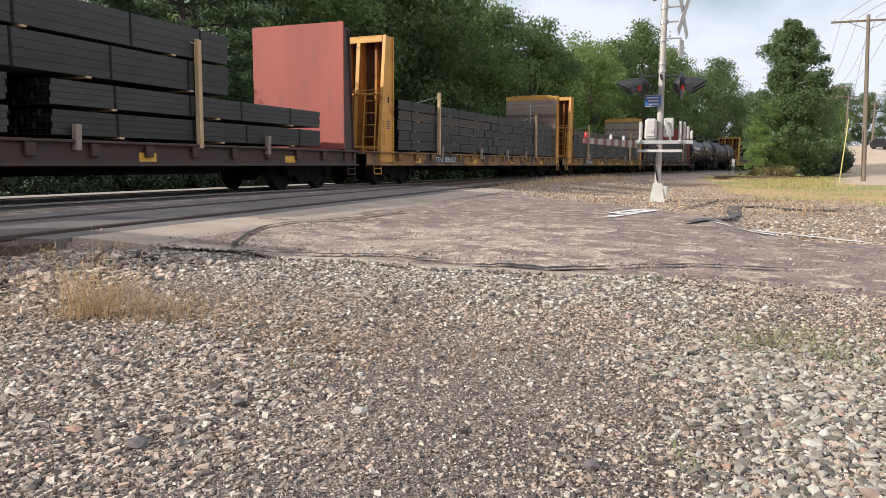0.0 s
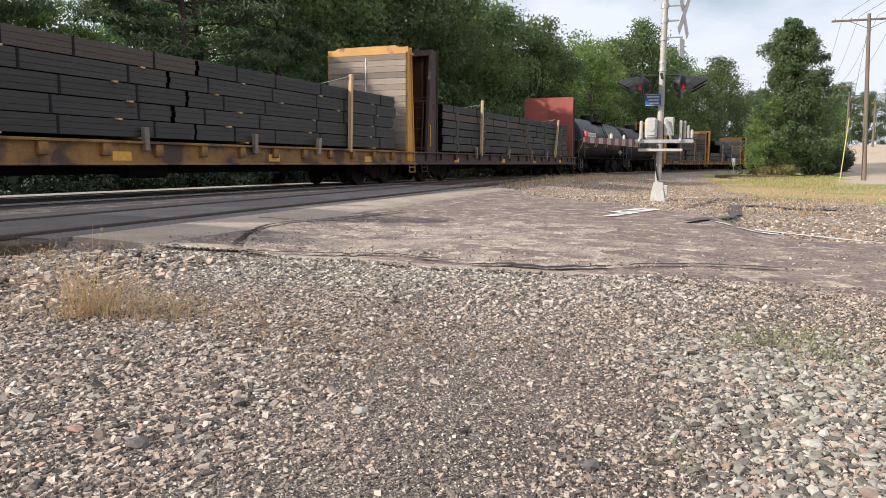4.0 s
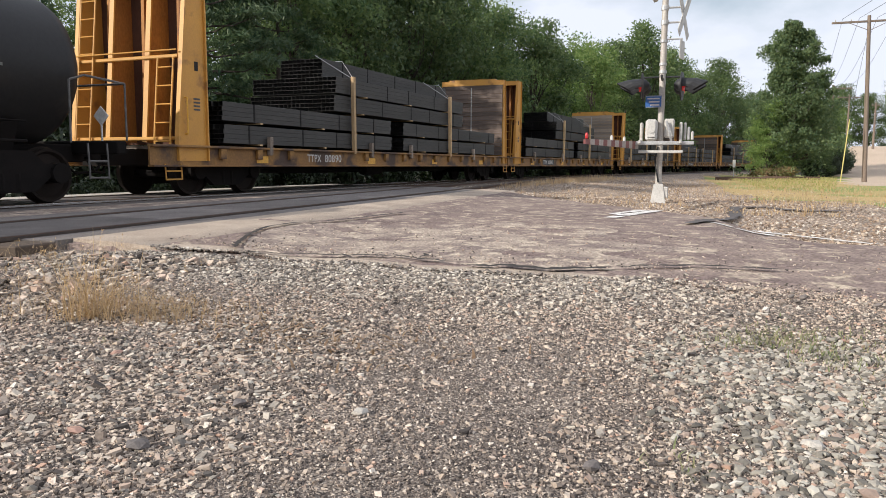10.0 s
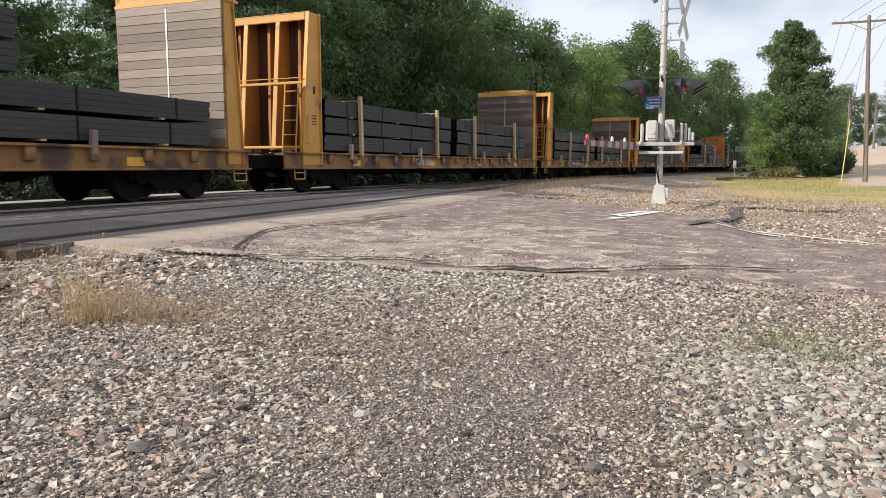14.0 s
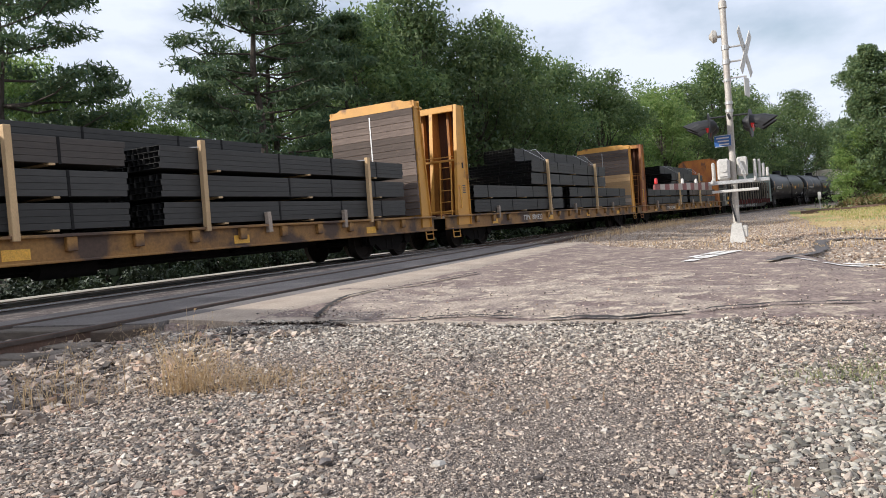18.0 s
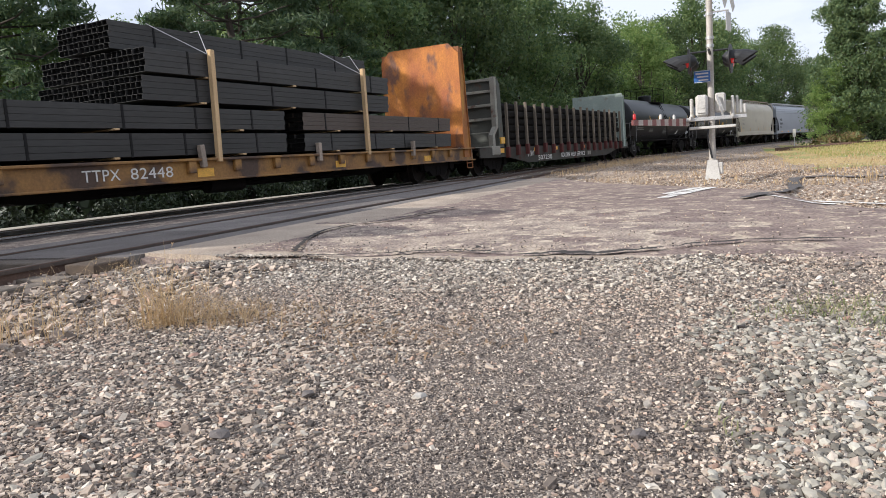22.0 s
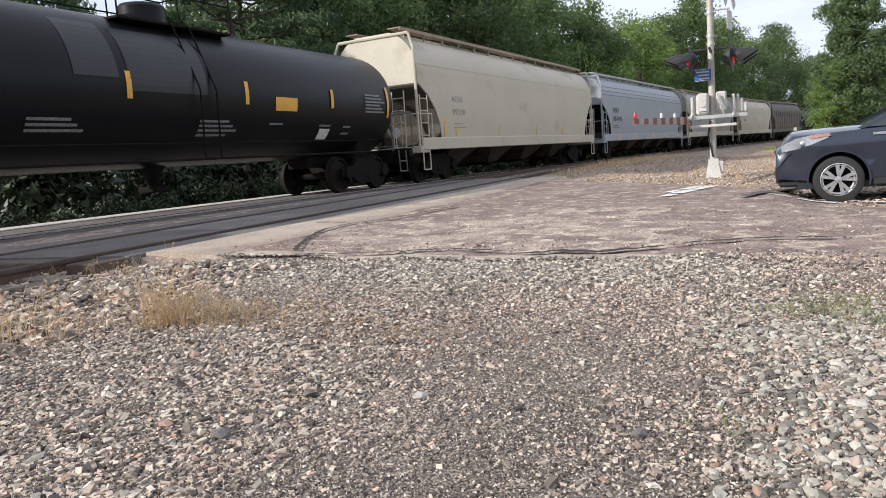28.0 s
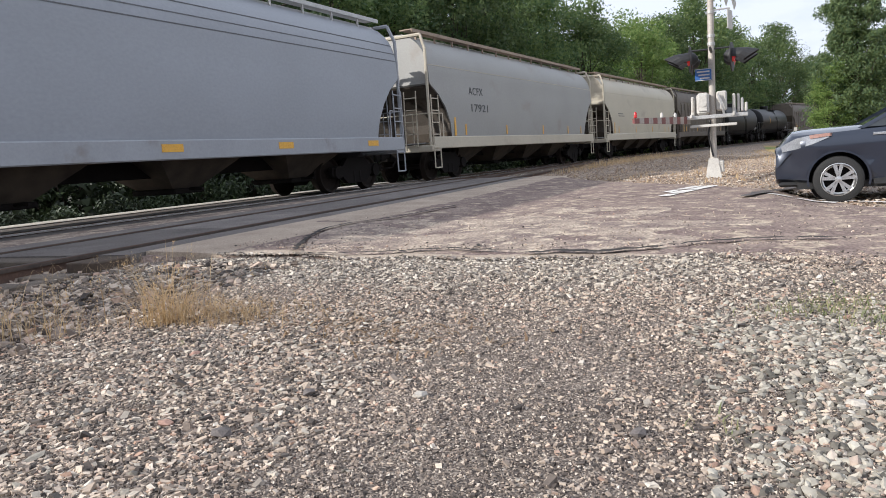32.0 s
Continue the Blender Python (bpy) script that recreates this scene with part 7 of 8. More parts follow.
    for d in (-1, 1):
        for (xa, za), (xb, zb), wd in (((1.0, 1.03), (0.1, 1.52), 0.05), ((-0.32, 1.03), (-0.36, 1.54), 0.05), ((-1.3, 1.03), (-1.35, 1.54), 0.09), ((-1.93, 1.05), (-1.56, 1.54), 0.06)):
            p, q = Vector((xa, d * (cabin(xa, za) + 0.008), za)), Vector((xb, d * (cabin(xb, zb) + 0.008), zb))
            s = Shape().loft([[c + Vector((wd, 0, 0)), c - Vector((wd, 0, 0)), c + Vector((-wd, -d * 0.03, 0)), c + Vector((wd, -d * 0.03, 0))] for c in (p, q)])
            part("pillar", s, M_CARBLUE if wd > 0.055 or xa > 0 else M_PLASTIC, car)
        mr = part("mirror", Shape().lathe([(-0.09, 0.03), (-0.07, 0.085), (0.02, 0.1), (0.09, 0.06), (0.1, 0.02)], "x", 14, (0.38, d * 1.0, 1.1)), M_CARBLUE, car, smooth=True)
        part("mirror_stalk", Shape().box(0.33, 0.43, min(d * 0.84, d * 0.95), max(d * 0.84, d * 0.95), 1.03, 1.08), M_PLASTIC, mr)
        # headlamp wrapping round the corner, fog lamp, marker, seams
        w = lambda x: sect(x)[0]
        ring = []
        for x, zlo, zhi in ((1.4, 0.93, 0.985), (1.6, 0.85, 0.975), (1.8, 0.79, 0.94), (1.93, 0.765, 0.88), (2.0, 0.75, 0.83)):
            y = d * (w(x) * 0.992 + 0.006)
            ring.append([(x, y, zlo), (x + 0.012, y * 0.975, zhi), (x - 0.05, y * 0.9, zhi - 0.01), (x - 0.05, y * 0.9, zlo)])
        hl = part("headlamp", Shape().loft(ring), M_LAMPGLASS, car, "clear headlamp with an amber marker", smooth=True)
        ring = []
        for x, zlo, zhi in ((1.38, 0.95, 0.992), (1.54, 0.935, 0.984), (1.64, 0.925, 0.975)):
            y = d * (w(x) * 0.992 + 0.01)
            ring.append([(x, y, zlo), (x + 0.006, y * 0.98, zhi), (x - 0.03, y * 0.93, zhi), (x - 0.03, y * 0.93, zlo)])
        part("marker_lamp", Shape().loft(ring), M_AMBER, hl, "amber corner marker")
        part("fog_lamp", Shape().lathe([(-0.02, 0.075), (0.02, 0.07), (0.03, 0.02)], "x", 14, (1.98, d * 0.6, 0.44)), M_LAMPGLASS, car, smooth=True)
        part("badge", Shape().box(0.58, 0.86, d * w(0.7) * 1.001 - 0.006, d * w(0.7) * 1.001 + 0.006, 0.925, 0.96, 0.004), M_ALLOY, car, "slim chrome fender badge")
        for x in (0.5, -0.42, -1.28):
            part("door_seam", Shape().box(x - 0.004, x + 0.004, d * w(x) * 0.985 - 0.012, d * w(x) * 0.985 + 0.012, 0.36, 1.0), M_PLASTIC, car)
        part("sill_trim", Shape().box(-0.85, 0.85, d * 0.87 - 0.02, d * 0.87 + 0.02, 0.24, 0.33, 0.01), M_PLASTIC, car)
        for x in (0.1, -0.75):
            part("door_handle", Shape().box(x - 0.09, x + 0.09, d * 0.9 - 0.02, d * 0.9 + 0.02, 0.86, 0.89, 0.008), M_CARBLUE, car)
        part("tail_lamp", Shape().box(-2.06, -1.9, min(d * 0.62, d * 0.8), max(d * 0.62, d * 0.8), 0.8, 1.1, 0.02), M_REDPAINT, car)
    part("grille", Shape().box(2.03, 2.09, -0.42, 0.42, 0.72, 0.78, 0.01), M_PLASTIC, car)
    part("lower_grille", Shape().box(1.96, 2.085, -0.55, 0.55, 0.34, 0.52, 0.02), M_PLASTIC, car)
    part("bumper_lip", Shape().box(1.7, 2.05, -0.74, 0.74, 0.24, 0.31, 0.03), M_PLASTIC, car)
    part("underbody", Shape().box(-1.8, 1.8, -0.75, 0.75, 0.2, 0.3), M_PLASTIC, car)
    part("plate", Shape().box(2.085, 2.095, -0.16, 0.16, 0.56, 0.64), M_CASE, car)
    wheels = [car_wheel(car, x, y) for x in (1.28, -1.29) for y in (-0.79, 0.79)]
    return car, wheels


SUV, SUV_WHEELS = build_suv()
SMALL = 0.97        # a small crossover
for ob in SUV.children_recursive:
    ob.data.transform(Matrix.Scale(SMALL, 4))
    ob.matrix_parent_inverse.translation *= SMALL


def build_far_car():
    car = thing("far_car", pose(0, 0, 0), "dark car with lit headlamps on the far road", "car")
    part("body", Shape().prism([(-2.1, 0.3), (2.1, 0.3), (2.15, 0.7), (1.2, 0.92), (0.6, 1.4), (-1.2, 1.45), (-2.0, 0.95)], "y", -0.85, 0.85), M_PLASTIC, car)
    part("windscreen", Shape().loft([[(1.16, y, 0.96), (0.62, y * 0.86, 1.38), (0.6, y * 0.86, 1.36), (1.12, y, 0.94)] for y in (-0.75, 0.75)]), M_CARGLASS, car)
    for y in (-0.62, 0.62):
        part("headlamp", Shape().lathe([(2.1, 0.12), (2.17, 0.1), (2.18, 0.02)], "x", 12, (0, y, 0.66)), M_HEADLIGHT, car, "lit headlamp")
        for x in (1.3, -1.3):
            part("wheel", Shape().lathe([(y * 1.28 - 0.1, 0.2), (y * 1.28 - 0.1, 0.32), (y * 1.28 + 0.1, 0.32), (y * 1.28 + 0.1, 0.2)], "y", 20, (x, 0, 0.32)), M_TYRE, car)
    return car


M_HEADLIGHT = material("lit_headlamp", (1.0, 0.95, 0.85), 0.3, emit=6.0)
FAR_CAR = build_far_car()


# ---------------------------------------------------------------- gravel, weeds
def stone_material(name, stops):
    m = bpy.data.materials.new(name)
    m.use_nodes = True
    n, l = m.node_tree.nodes, m.node_tree.links
    b = n["Principled BSDF"]
    b.inputs["Roughness"].default_value = 0.85
    geo = n.new("ShaderNodeNewGeometry")
    cr_ = n.new("ShaderNodeValToRGB")
    el = cr_.color_ramp.elements
    el[0].position, el[0].color = stops[0][0], (*stops[0][1], 1)
    el[1].position, el[1].color = stops[-1][0], (*stops[-1][1], 1)
    for p, c in stops[1:-1]:
        el.new(p).color = (*c, 1)
    l.new(geo.outputs["Random Per Island"], cr_.inputs["Fac"])
    tcn = n.new("ShaderNodeTexCoord")
    nz = n.new("ShaderNodeTexNoise")
    nz.inputs["Scale"].default_value, nz.inputs["Detail"].default_value = 90.0, 4.0
    l.new(tcn.outputs["Object"], nz.inputs["Vector"])
    mr = n.new("ShaderNodeMapRange")
    mr.inputs["To Min"].default_value, mr.inputs["To Max"].default_value = 0.65, 1.35
    l.new(nz.outputs["Fac"], mr.inputs["Value"])
    hs = n.new("ShaderNodeHueSaturation")
    l.new(cr_.outputs["Color"], hs.inputs["Color"])
    l.new(mr.outputs["Result"], hs.inputs["Value"])
    l.new(hs.outputs["Color"], b.inputs["Base Color"])
    bp = n.new("ShaderNodeBump")
    bp.inputs["Strength"].default_value, bp.inputs["Distance"].default_value = 0.4, 0.004
    l.new(nz.outputs["Fac"], bp.inputs["Height"])
    l.new(bp.outputs["Normal"], b.inputs["Normal"])
    return m


M_PEBBLE = stone_material("mixed_gravel", [(0.0, (0.045, 0.037, 0.033)), (0.22, (0.13, 0.105, 0.088)), (0.45, (0.31, 0.245, 0.195)), (0.68, (0.49, 0.395, 0.31)), (0.83, (0.62, 0.52, 0.42)), (0.92, (0.42, 0.265, 0.19)), (1.0, (0.78, 0.69, 0.58))])
M_PALEGRAVEL = stone_material("pale_gravel", [(0.0, (0.075, 0.064, 0.056)), (0.3, (0.2, 0.175, 0.15)), (0.6, (0.38, 0.335, 0.28)), (0.85, (0.56, 0.49, 0.4)), (1.0, (0.7, 0.63, 0.54))])
M_COARSE = stone_material("coarse_gravel", [(0.0, (0.085, 0.078, 0.066)), (0.25, (0.19, 0.17, 0.14)), (0.55, (0.33, 0.3, 0.25)), (0.8, (0.46, 0.43, 0.365)), (0.93, (0.3, 0.19, 0.14)), (1.0, (0.6, 0.57, 0.5))])
M_GRITSTONE = stone_material("fine_grit", [(0.0, (0.05, 0.041, 0.038)), (0.3, (0.155, 0.126, 0.109)), (0.65, (0.285, 0.232, 0.19)), (0.88, (0.5, 0.42, 0.345)), (1.0, (0.7, 0.62, 0.53))])

TET = np.array([(1, 0, -0.4), (-0.5, 0.87, -0.4), (-0.5, -0.87, -0.4), (0, 0, 0.9)], float) * 1.15
TET_F = np.array([(0, 1, 3), (1, 2, 3), (2, 0, 3), (0, 2, 1)])
OCT = np.array([(1, 0, 0), (0, 1, 0), (-1, 0, 0), (0, -1, 0), (0, 0, 1), (0, 0, -1)], float)
OCT_F = np.array([(0, 1, 4), (1, 2, 4), (2, 3, 4), (3, 0, 4), (1, 0, 5), (2, 1, 5), (3, 2, 5), (0, 3, 5)])
CUBE = np.array([(x, y, z) for x in (-1, 1) for y in (-1, 1) for z in (-1, 1)], float) * 0.72
CUBE_F = np.array([(0, 1, 3), (0, 3, 2), (4, 6, 7), (4, 7, 5), (0, 4, 5), (0, 5, 1), (2, 3, 7), (2, 7, 6), (0, 2, 6), (0, 6, 4), (1, 5, 7), (1, 7, 3)])
PHI = (1 + 5 ** 0.5) / 2
ICO = np.array([(-1, PHI, 0), (1, PHI, 0), (-1, -PHI, 0), (1, -PHI, 0), (0, -1, PHI), (0, 1, PHI), (0, -1, -PHI), (0, 1, -PHI), (PHI, 0, -1), (PHI, 0, 1), (-PHI, 0, -1), (-PHI, 0, 1)], float) / 1.9
ICO_F = np.array([(0, 11, 5), (0, 5, 1), (0, 1, 7), (0, 7, 10), (0, 10, 11), (1, 5, 9), (5, 11, 4), (11, 10, 2), (10, 7, 6), (7, 1, 8), (3, 9, 4), (3, 4, 2), (3, 2, 6), (3, 6, 8), (3, 8, 9), (4, 9, 5), (2, 4, 11), (6, 2, 10), (8, 6, 7), (9, 8, 1)])


M_TANSTONE = stone_material("tan_ballast", [(0.0, (0.11, 0.08, 0.06)), (0.3, (0.26, 0.18, 0.125)), (0.6, (0.4, 0.29, 0.2)), (0.85, (0.54, 0.44, 0.34)), (1.0, (0.66, 0.6, 0.52))])


def scatter(name, xy, size, zs, base, faces, mat, label, gen, flat=0.45, sink=0.16):
    """Many angular stones in one mesh, each of its own shape and lie."""
    n, k = len(xy), len(base)
    v = base[None] * (1 + np.clip(gen.normal(size=(n, k, 1)), -1.6, 1.6) * 0.19 + np.clip(gen.normal(size=(n, k, 3)), -1.6, 1.6) * 0.17)
    v *= (np.stack([1 + 0.55 * gen.random(n), 0.65 + 0.4 * gen.random(n), flat * (0.6 + 0.7 * gen.random(n))], 1) * size[:, None])[:, None, :]
    tilt = gen.normal(size=n) * 0.4
    c, s = np.cos(tilt)[:, None], np.sin(tilt)[:, None]
    x, z = v[..., 0] * c - v[..., 2] * s, v[..., 0] * s + v[..., 2] * c
    a = gen.random(n) * 6.283
    c, s = np.cos(a)[:, None], np.sin(a)[:, None]
    px = x * c - v[..., 1] * s + xy[:, 0:1]
    py = x * s + v[..., 1] * c + xy[:, 1:2]
    pz = z + (zs + size * flat * (0.8 - sink * 2))[:, None]
    vv = np.stack([px, py, pz], -1).reshape(-1, 3)
    ff = (faces[None] + (np.arange(n) * k)[:, None, None]).reshape(-1, 3)
    ob = new(name, quad_mesh(name, vv, ff, mat))
    return tagged(ob, label, "gravel", kind="stuff")


def build_gravel():
    gen = np.random.default_rng(5)

    def fine_zone(x, y):
        """1 where the surface is packed fine grit: the wheel track before the camera."""
        c = 0.6 + 0.1 * (x - 2)
        return math.exp(-((y - c) / (0.5 + 0.06 * x)) ** 2) * smooth(4.1, 2.8, x)

    def lie(x, y):
        z = ground_z(x, y) + noise.noise(Vector((x * 1.3, y * 1.3, 0))) * 0.02 + noise.noise(Vector((x * 5, y * 5, 2))) * 0.006
        return max(z, road_z(x, y)) if x > near_edge(y) else z

    def strew(count, reach, power, keep):
        """Places over the fan of ground before the road; keep gives a stone's size, or 0 for none."""
        pts, sz = [], []
        while len(pts) < count:
            d = 1.25 + reach * gen.random() ** power
            ang = radians(21 + 41 * (gen.random() * 2 - 1))
            x, y = d * math.cos(ang), d * math.sin(ang)
            if x > near_edge(y) + 0.14 - 0.28 * gen.random() ** 2 + 0.5 * smooth(0.5, -0.3, y) * gen.random() ** 2 or y > 5.6:
                continue
            k = keep(x, y)
            if k > 0:
                pts.append((x, y))
                sz.append(k)
        return np.array(pts), np.array(sz), np.array([lie(x, y) for x, y in pts])

    def rocky(x, y):
        """1 on the patch of larger pale stones beside the wheel track."""
        return smooth(0.14, -0.5, y - 0.1 * (x - 2.2) + 0.25 * noise.noise(Vector((x * 2, y * 2, 1)))) * smooth(4.3, 3.3, x)

    def left_bank(x, y):
        return smooth(0.95, 1.6, y - 0.2 * (x - 2)) * smooth(4.0, 3.2, x)

    def pale_band(x, y):
        """1 on the pale stones that line the asphalt."""
        return smooth(1.5, 0.5, near_edge(y) - x + 0.35 * noise.noise(Vector((x, y * 0.8, 4)))) * smooth(-0.8, 0.6, y)

    def medium(x, y):
        p = pale_band(x, y)
        if gen.random() < max(fine_zone(x, y) * 0.9, rocky(x, y) * 0.3, p * 0.62) or noise.noise(Vector((x * 2.2, y * 2.2, 6))) < -0.25 and gen.random() < 0.6:
            return 0
        return (0.0038 + 0.006 * gen.random() ** 2) * (1.9 if gen.random() < 0.02 else 1) * (1 + 0.25 * left_bank(x, y))

    def pale(x, y):
        if gen.random() > max(pale_band(x, y), 0.18 * left_bank(x, y), 0.04 * (1 - fine_zone(x, y))):
            return 0
        return 0.006 + 0.011 * gen.random() ** 2.2

    def large(x, y):
        if gen.random() > rocky(x, y) + 0.012 * left_bank(x, y):
            return 0
        return (0.006 + 0.0125 * gen.random() ** 2) * (1.5 if gen.random() < 0.02 else 1)

    def grit(x, y):
        return 0.0024 + 0.004 * gen.random() ** 2

    for name, label, (xy, sz, zs), shape, faces, mat, fl in (
            ("gravel", "loose angular gravel, tan, brown and grey", strew(64000, 5.6, 0.95, medium), CUBE, CUBE_F, M_PEBBLE, 0.58),
            ("pale_gravel", "pale grey crushed stone lining the asphalt", strew(17000, 5.8, 0.7, pale), CUBE, CUBE_F, M_PALEGRAVEL, 0.55),
            ("coarse_gravel", "coarse pale grey and tan stones, loosely packed", strew(6500, 2.9, 0.9, large), ICO, ICO_F, M_COARSE, 0.6)):
        scatter(name, xy, sz, zs, shape, faces, mat, label, gen, fl)
    xy, sz, zs = strew(95000, 4.6, 1.05, grit)
    scatter("fine_grit", xy, sz, zs + 0.001, TET, TET_F, M_GRITSTONE, "packed fine dark grit between the stones", gen, 0.8, 0.1)
    # the same gravel goes on around and behind the camera, more thinly
    pts = []
    while len(pts) < 8000:
        x, y = gen.uniform(-9, 6), gen.uniform(-7, 8)
        far = math.hypot(x, y)
        ang = math.degrees(math.atan2(y, x))
        if gen.random() < smooth(4.5, 11, far) or far > 1.15 and abs(ang - 21) < 39.5 or x > near_edge(y) - 0.1 or y > siding_y(x) - 1.5:
            continue
        pts.append((x, y))
    xy = np.array(pts)
    scatter("gravel", xy, 0.008 + 0.016 * gen.random(len(pts)) ** 2, np.array([lie(x, y) for x, y in pts]), OCT, OCT_F, M_PEBBLE, "loose gravel thinly strewn over packed grit", gen, 0.65)
    # ballast and loose stone beyond the road and along the tracks
    pts, sz, zz = [], [], []
    while len(pts) < 24000:
        x = 9 + 34 * gen.random() ** 1.3
        y = -6 + 16 * gen.random()
        if near_edge(y) < x < far_edge(y) + 0.05 * gen.random():
            continue
        ym = ym_at(x) - 1.6
        if y > ym or y > siding_y(x) - 1.1 and x < 21:
            continue
        if y < -1.6 and gen.random() < smooth(15, 20, x) * 0.85:
            continue
        pts.append((x, y))
        sz.append(0.011 + 0.018 * gen.random() ** 1.5)
        ys = siding_y(x)
        bed = -0.17 - 0.17 * smooth(1.4, 2.2, ys - y) if abs(y - ys) < 2.2 else -9
        dm = ym_at(x) - y
        bedm = -0.15 - 0.27 * smooth(2.0, 3.4, dm) if dm < 3.4 else -9
        zz.append(max(ground_z(x, y), bed, bedm))
    scatter("ballast", np.array(pts), np.array(sz), np.array(zz), OCT, OCT_F, M_TANSTONE, "pale tan crushed stone ballast beside the tracks", gen, 0.7)
    # left of the crossing, round the timber ends
    pts, sz, zz = [], [], []
    while len(pts) < 2500:
        x, y = 2.2 + 2.9 * gen.random(), 3.4 + 4.2 * gen.random()
        pts.append((x, y))
        sz.append(0.018 + 0.02 * gen.random())
        zz.append(max(ground_z(x, y), -0.17 - 0.17 * smooth(1.4, 2.2, siding_y(x) - y) if y > siding_y(x) - 2.2 else -9))
    scatter("ballast", np.array(pts), np.array(sz), np.array(zz), CUBE, CUBE_F, M_PEBBLE, "pale crushed stone ballast under the siding", gen)
    # broken lumps along the edge of the asphalt
    pts, sz, zz = [], [], []
    for k in range(110):
        y = gen.uniform(-2.2, 4.6)
        x = near_edge(y) + gen.normal() * 0.07
        pts.append((x, y))
        sz.append(0.01 + 0.02 * gen.random() ** 2)
        zz.append(ground_z(x, y) + 0.01)
    scatter("asphalt_crumbs", np.array(pts), np.array(sz), np.array(zz), ICO, ICO_F, M_CRUMB, "dark crumbs broken off the asphalt edge", gen)
    # loose grit strewn on the asphalt
    pts = []
    while len(pts) < 5000:
        y = gen.uniform(-3, 4.6)
        x = near_edge(y) + abs(gen.normal()) * (0.35 if gen.random() < 0.6 else 2.5)
        if x < far_edge(y) - 0.05:
            pts.append((x, y))
    zz = np.array([road_z(x, y) + (0.02 if x > 5.7 else -0.01) for x, y in pts])
    scatter("loose_grit", np.array(pts), 0.004 + 0.008 * gen.random(len(pts)) ** 2, zz, OCT, OCT_F, M_PEBBLE, "loose grit strewn over the asphalt", gen, 0.7, 0.1)
    # a few single stones that stand out
    for x, y, s, mat, lab in ((6.0, 2.86, 0.035, M_DARKGREY, "small black stone at the asphalt edge"), (2.19, 1.0, 0.03, M_PALE, "pale flat stone lying on the grit"), (2.15, 1.45, 0.028, M_TAR2, "dark flat stone lying on the grit"), (2.0, 0.2, 0.028, M_TAR2, "dark brown stone lying on the grit"), (1.72, 1.52, 0.032, M_TAR2, "dark angular stone lying on the gravel"), (1.75, 1.78, 0.026, M_BRICKY, "reddish flat stone lying among the gravel"), (2.35, -0.42, 0.036, M_PALE, "large pale flat stone"), (2.55, 2.35, 0.028, M_BRICKY, "reddish flat stone lying among the gravel")):
        v = ICO * (1 + gen.normal(size=ICO.shape) * 0.13) * np.array([1.3, 0.9, 0.5]) * s
        me = quad_mesh("stone", v, ICO_F, mat)
        ob = new("stone", me)
        ob.matrix_basis = pose(x, y, ground_z(x, y) + s * 0.32, gen.normal() * 8, gen.normal() * 8, gen.random() * 360)
        tagged(ob, lab, "stone")


M_CRUMB = material("asphalt_crumb", (0.13, 0.11, 0.1), 0.9, second=(0.2, 0.17, 0.15), scale=9)
M_PALE = material("pale_stone", (0.52, 0.48, 0.42), 0.85, second=(0.42, 0.38, 0.33), scale=20, grain=150)
M_TAR2 = material("dark_stone", (0.11, 0.095, 0.09), 0.8, second=(0.16, 0.14, 0.13), scale=18, grain=150)
M_BRICKY = material("reddish_stone", (0.4, 0.24, 0.18), 0.85, second=(0.32, 0.2, 0.16), scale=20, grain=150)
build_gravel()


def blades(name, spots, height, width, mat, label, category, gen, lean=0.5, heads=0.0):
    """Grass blades as thin tapered strips of three segments."""
    v, f = [], []
    for x, y, h in spots:
        z = max(ground_z(x, y), -0.3)
        a = gen.random() * 6.283
        dx, dy = math.cos(a), math.sin(a)
        l_ = lean * (0.3 + gen.random())
        w = width * (0.6 + 0.8 * gen.random())
        hh = height * h * (0.5 + 0.7 * gen.random())
        k = len(v)
        for t, ww in ((0, 1), (0.4, 0.85), (0.75, 0.6), (1.0, 0.25)):
            cx, cy, cz = x + dx * l_ * hh * t * t, y + dy * l_ * hh * t * t, z + hh * t * (1 - 0.25 * l_ * t)
            v += [(cx - dy * w * ww, cy + dx * w * ww, cz), (cx + dy * w * ww, cy - dx * w * ww, cz)]
        f += [(k + 2 * i, k + 2 * i + 1, k + 2 * i + 3, k + 2 * i + 2) for i in range(3)]
        if gen.random() < heads:
            tip = np.array(v[-1])
            for j in range(7):
                q = tip + gen.normal(size=3) * np.array([0.005, 0.005, 0.018]) - np.array([0, 0, 0.01 * j])
                k = len(v)
                v += [tuple(q), tuple(q + gen.normal(size=3) * 0.005), tuple(q + gen.normal(size=3) * 0.005 + np.array([0, 0, 0.01])), tuple(q + np.array([0.002, 0.002, 0.01]))]
                f.append((k, k + 1, k + 2, k + 3))
    ob = new(name, quad_mesh(name, np.array(v), np.array(f), mat))
    return tagged(ob, label, category, kind="stuff")


M_VERGE = leafy("verge_blades", (0.17, 0.23, 0.05), (0.26, 0.27, 0.08), (0.44, 0.34, 0.15))
M_LITTER = leafy("dead_leaves", (0.24, 0.15, 0.085), (0.17, 0.11, 0.07), (0.36, 0.25, 0.15))


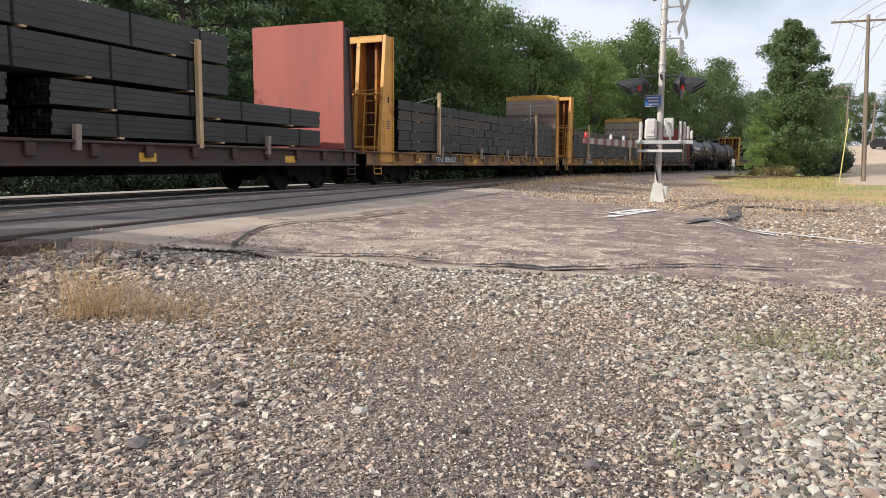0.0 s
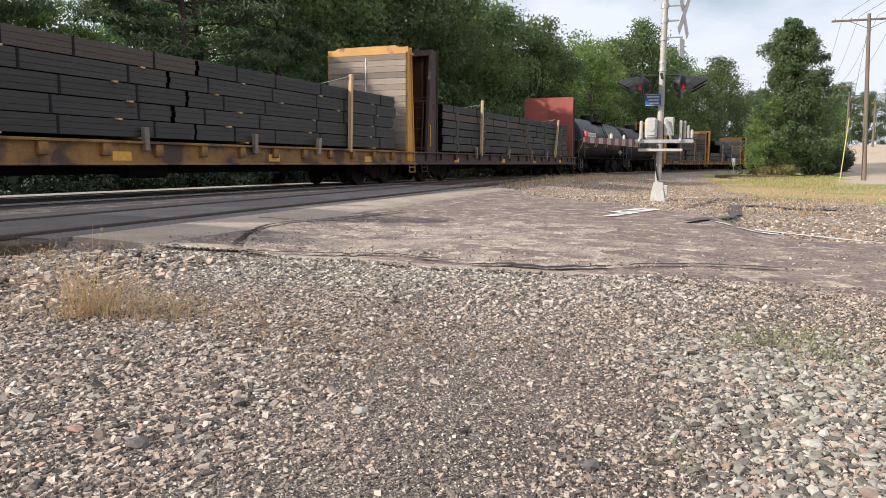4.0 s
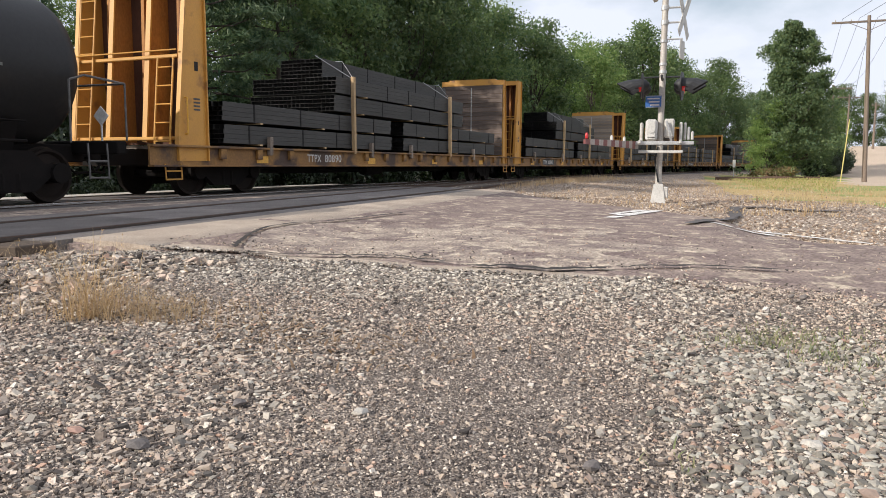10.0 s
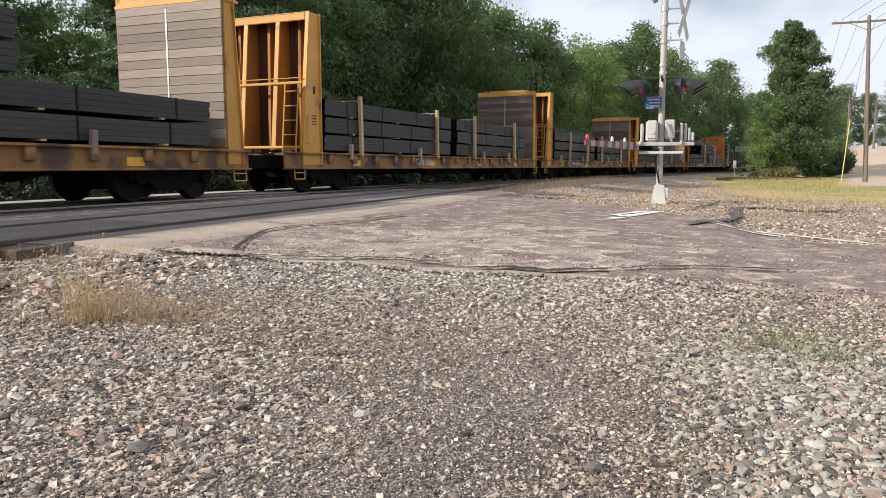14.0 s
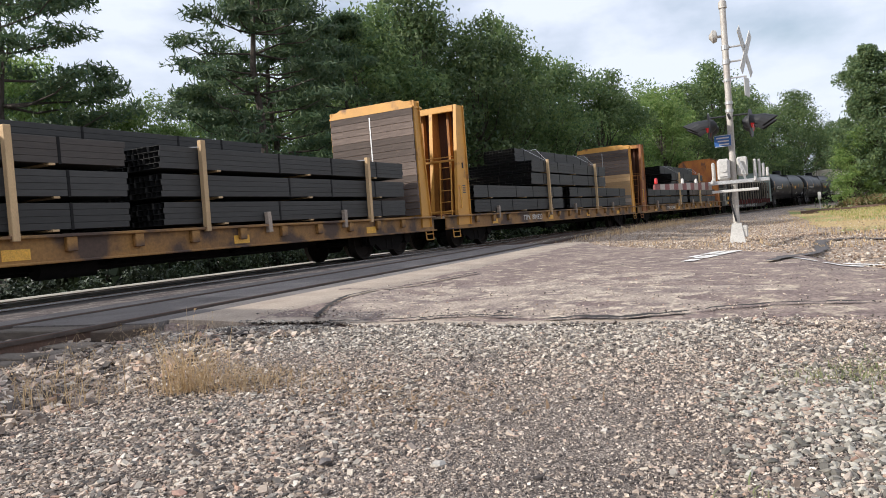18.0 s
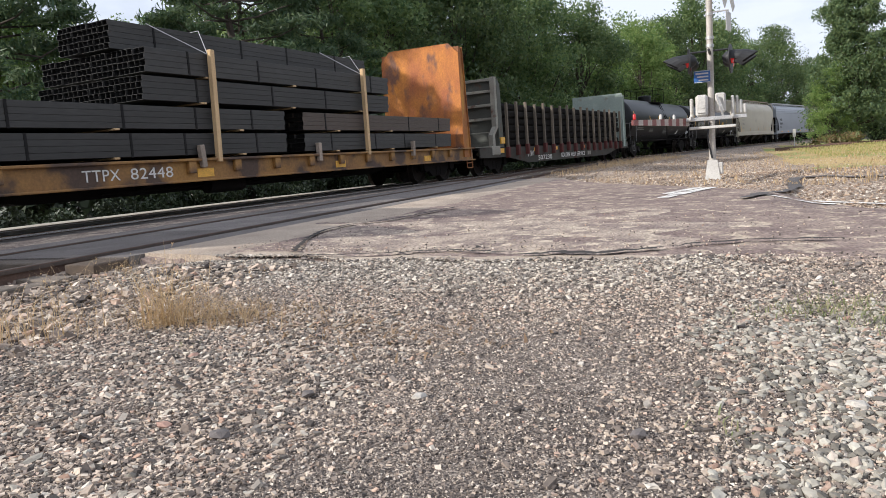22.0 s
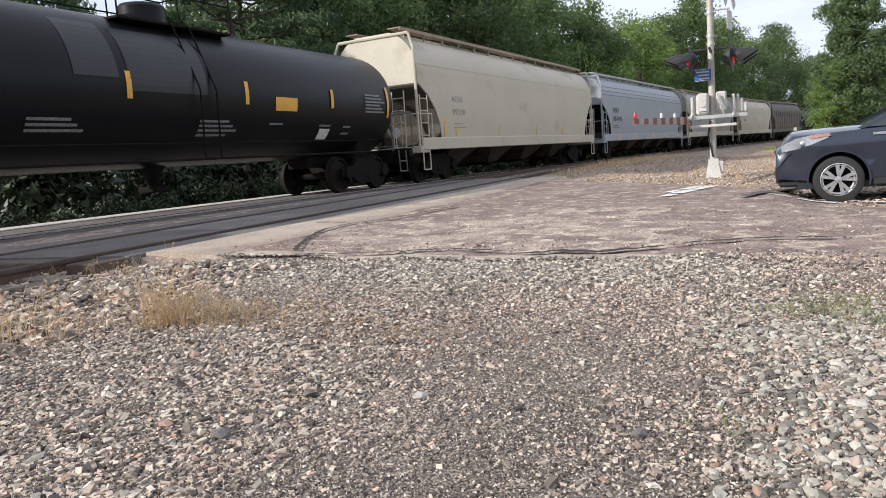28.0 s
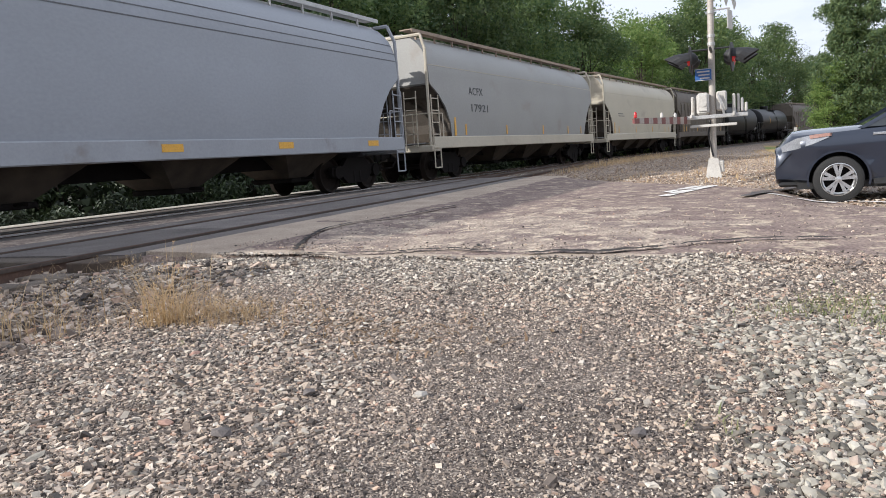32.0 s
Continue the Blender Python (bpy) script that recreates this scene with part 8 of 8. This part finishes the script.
def build_weeds():
    gen = np.random.default_rng(9)
    spots = []
    for cx, cy, r, n, h in ((3.12, 3.08, 0.06, 90, 1.4), (3.2, 3.0, 0.1, 130, 1.0), (3.22, 2.82, 0.13, 150, 0.7), (3.3, 2.6, 0.15, 120, 0.5), (3.35, 2.35, 0.16, 45, 0.4), (3.4, 1.95, 0.22, 30, 0.28), (3.55, 1.5, 0.25, 14, 0.22), (2.95, 3.45, 0.2, 60, 0.6), (2.8, 3.85, 0.3, 80, 0.7), (3.9, 4.2, 0.25, 40, 0.8), (4.5, 5.0, 0.3, 60, 0.7)):
        for _ in range(n):
            spots.append((cx + gen.normal() * r, cy + gen.normal() * r * 0.7, h))
    blades("dry_weeds", spots, 0.27, 0.0014, M_DRY, "clump of dry straw-coloured weeds in the gravel", "dry weeds", gen, 1.25, 0.1)
    spots = [(3.13 + gen.normal() * 0.07, 3.06 + gen.normal() * 0.09, 1.0) for _ in range(75)] + [(2.75 + gen.normal() * 0.12, 3.7 + gen.normal() * 0.2, 0.8) for _ in range(70)]
    blades("dry_weeds", spots, 0.42, 0.0015, M_DRY, "upright clump of tall dry grass in the gravel", "dry weeds", gen, 0.95, 0.15)
    spots = [(3.1 + gen.normal() * 0.06, 3.1 + gen.normal() * 0.08, 1.0) for _ in range(7)]
    blades("seed_stalks", spots, 0.45, 0.0016, M_DRY, "tall pale seed stalks beside the crossing timber", "dry weeds", gen, 0.3, 0.9)
    spots = []
    for cx, cy, r, n in ((3.85, -0.55, 0.12, 300), (3.7, -0.3, 0.1, 110), (3.55, -0.7, 0.12, 130), (3.95, -0.95, 0.16, 110), (2.1, -0.05, 0.05, 20), (2.7, -0.8, 0.12, 40), (3.2, -1.0, 0.16, 40), (2.72, 2.55, 0.04, 20)):
        for _ in range(n):
            spots.append((cx + gen.normal() * r, cy + gen.normal() * r, 1))
    blades("green_weeds", spots, 0.036, 0.0028, M_BLADE, "low green weeds growing through the stones", "weeds", gen, 0.9)
    spots = [(*(lambda k: (3.75 - 0.18 * k + gen.normal() * 0.22, 3.6 - 0.55 * k + gen.normal() * 0.3))(gen.integers(0, 5)), 1) for _ in range(500)]
    blades("leaf_litter", spots, 0.045, 0.006, M_LITTER, "brown dead leaves and stems lying among the stones", "leaf litter", gen, 2.2)
    spots = []
    while len(spots) < 7000:
        x = 15 + 38 * gen.random() ** 1.5
        y = -9 + 15 * gen.random()
        if y > ym_at(x) - 3.0 or (y > -1 and gen.random() < 0.75) or x < far_edge(y) + 0.4:
            continue
        if noise.noise(Vector((x * 0.35, y * 0.5, 8))) < -0.1 and x < 30:
            continue
        spots.append((x, y, 0.6 + 0.6 * gen.random()))
    blades("dry_verge_grass", spots, 0.12, 0.008, M_DRY, "dry yellow grass between the track and the verge", "grass", gen, 0.7)
    spots = []
    while len(spots) < 1300:
        x = 17 + 30 * gen.random() ** 1.4
        y = ym_at(x) - 2.0 - 2.2 * gen.random()
        if y > siding_y(x) - 1.2 or x < 21.3 and y > 3:
            continue
        spots.append((x, y, 0.7 + 0.6 * gen.random()))
    blades("trackside_grass", spots, 0.24, 0.007, M_DRY, "dry grass along the edge of the ballast", "grass", gen, 0.6)
    spots = []
    while len(spots) < 6500:
        x = 33 + 37 * gen.random()
        y = -3.5 - 13 * gen.random()
        if y / x < -0.186:
            continue
        spots.append((x, y, 0.6 + 0.5 * gen.random()))
    blades("verge_grass", spots, 0.13, 0.014, M_VERGE, "mown green grass on the verge", "grass", gen, 0.7)


build_weeds()


# ---------------------------------------------------------------- what moves
def motions():
    for car, mid in TRAIN:
        rows = []
        for t in (0, 2, 4, 6, 8, 10, 12, 14, 16, 18, 20, 22, 24, 26, 28, 30, 32):
            x, y, th = main_at(mid - distance(t))
            rows.append((t, pose(x, y, 0, 0, 0, -math.degrees(th))))
        walk(car, rows)
    # the wheels roll: all share one turn
    rows = [(k / 15, pose(0, 0, 0, 0, -math.degrees(distance(k / 15) / 0.457), 0)) for k in range(481)]
    walk(WHEELS[0], rows)
    act, slot = WHEELS[0].animation_data.action, WHEELS[0].animation_data.action_slot
    for w in WHEELS[1:]:
        w.rotation_mode = "QUATERNION"
        w.animation_data_create().action = act
        w.animation_data.action_slot = slot
    # the car that rolls up to the stop line
    stop = Vector((11.97, -2.63))
    rows = []
    for t, back in ((0, 62), (10, 52), (16, 34), (19, 18.0), (21, 7.8), (22, 3.9), (22.7, 2.2), (23.4, 1.36), (23.7, 1.07), (24.0, 0.82), (24.3, 0.66), (24.6, 0.52), (25.0, 0.34), (25.5, 0.13), (26.0, 0.02), (26.5, 0.0), (32, 0.0)):
        rows.append((t, back))
    walk(SUV, [(t, pose(stop.x, stop.y - 1.15 * b, -0.3, 0, 0, 88)) for t, b in rows])
    spin = []
    last = None
    for k in range(961):
        t = k / 30
        b = float(np.interp(t, [r[0] for r in rows], [r[1] for r in rows]))
        a = -1.15 * b / 0.32
        if last is None or abs(a - last) > 1.3 or k == 960:
            spin.append((t, pose(0, 0, 0, 0, math.degrees(a), 0)))
            last = a
    for w in SUV_WHEELS:
        walk(w, spin)
    # a car comes down the far road and leaves the view
    walk(FAR_CAR, [(t, pose(x, y, ground_z(x, y) + 0.02, 0, 0, 202)) for t, x, y in ((0, 112, -26.6), (1, 110.5, -26.5), (2, 109, -26.4), (3, 100, -25.5), (5, 75, -26), (8, 40, -30), (12, -10, -40), (32, -200, -80))])


motions()
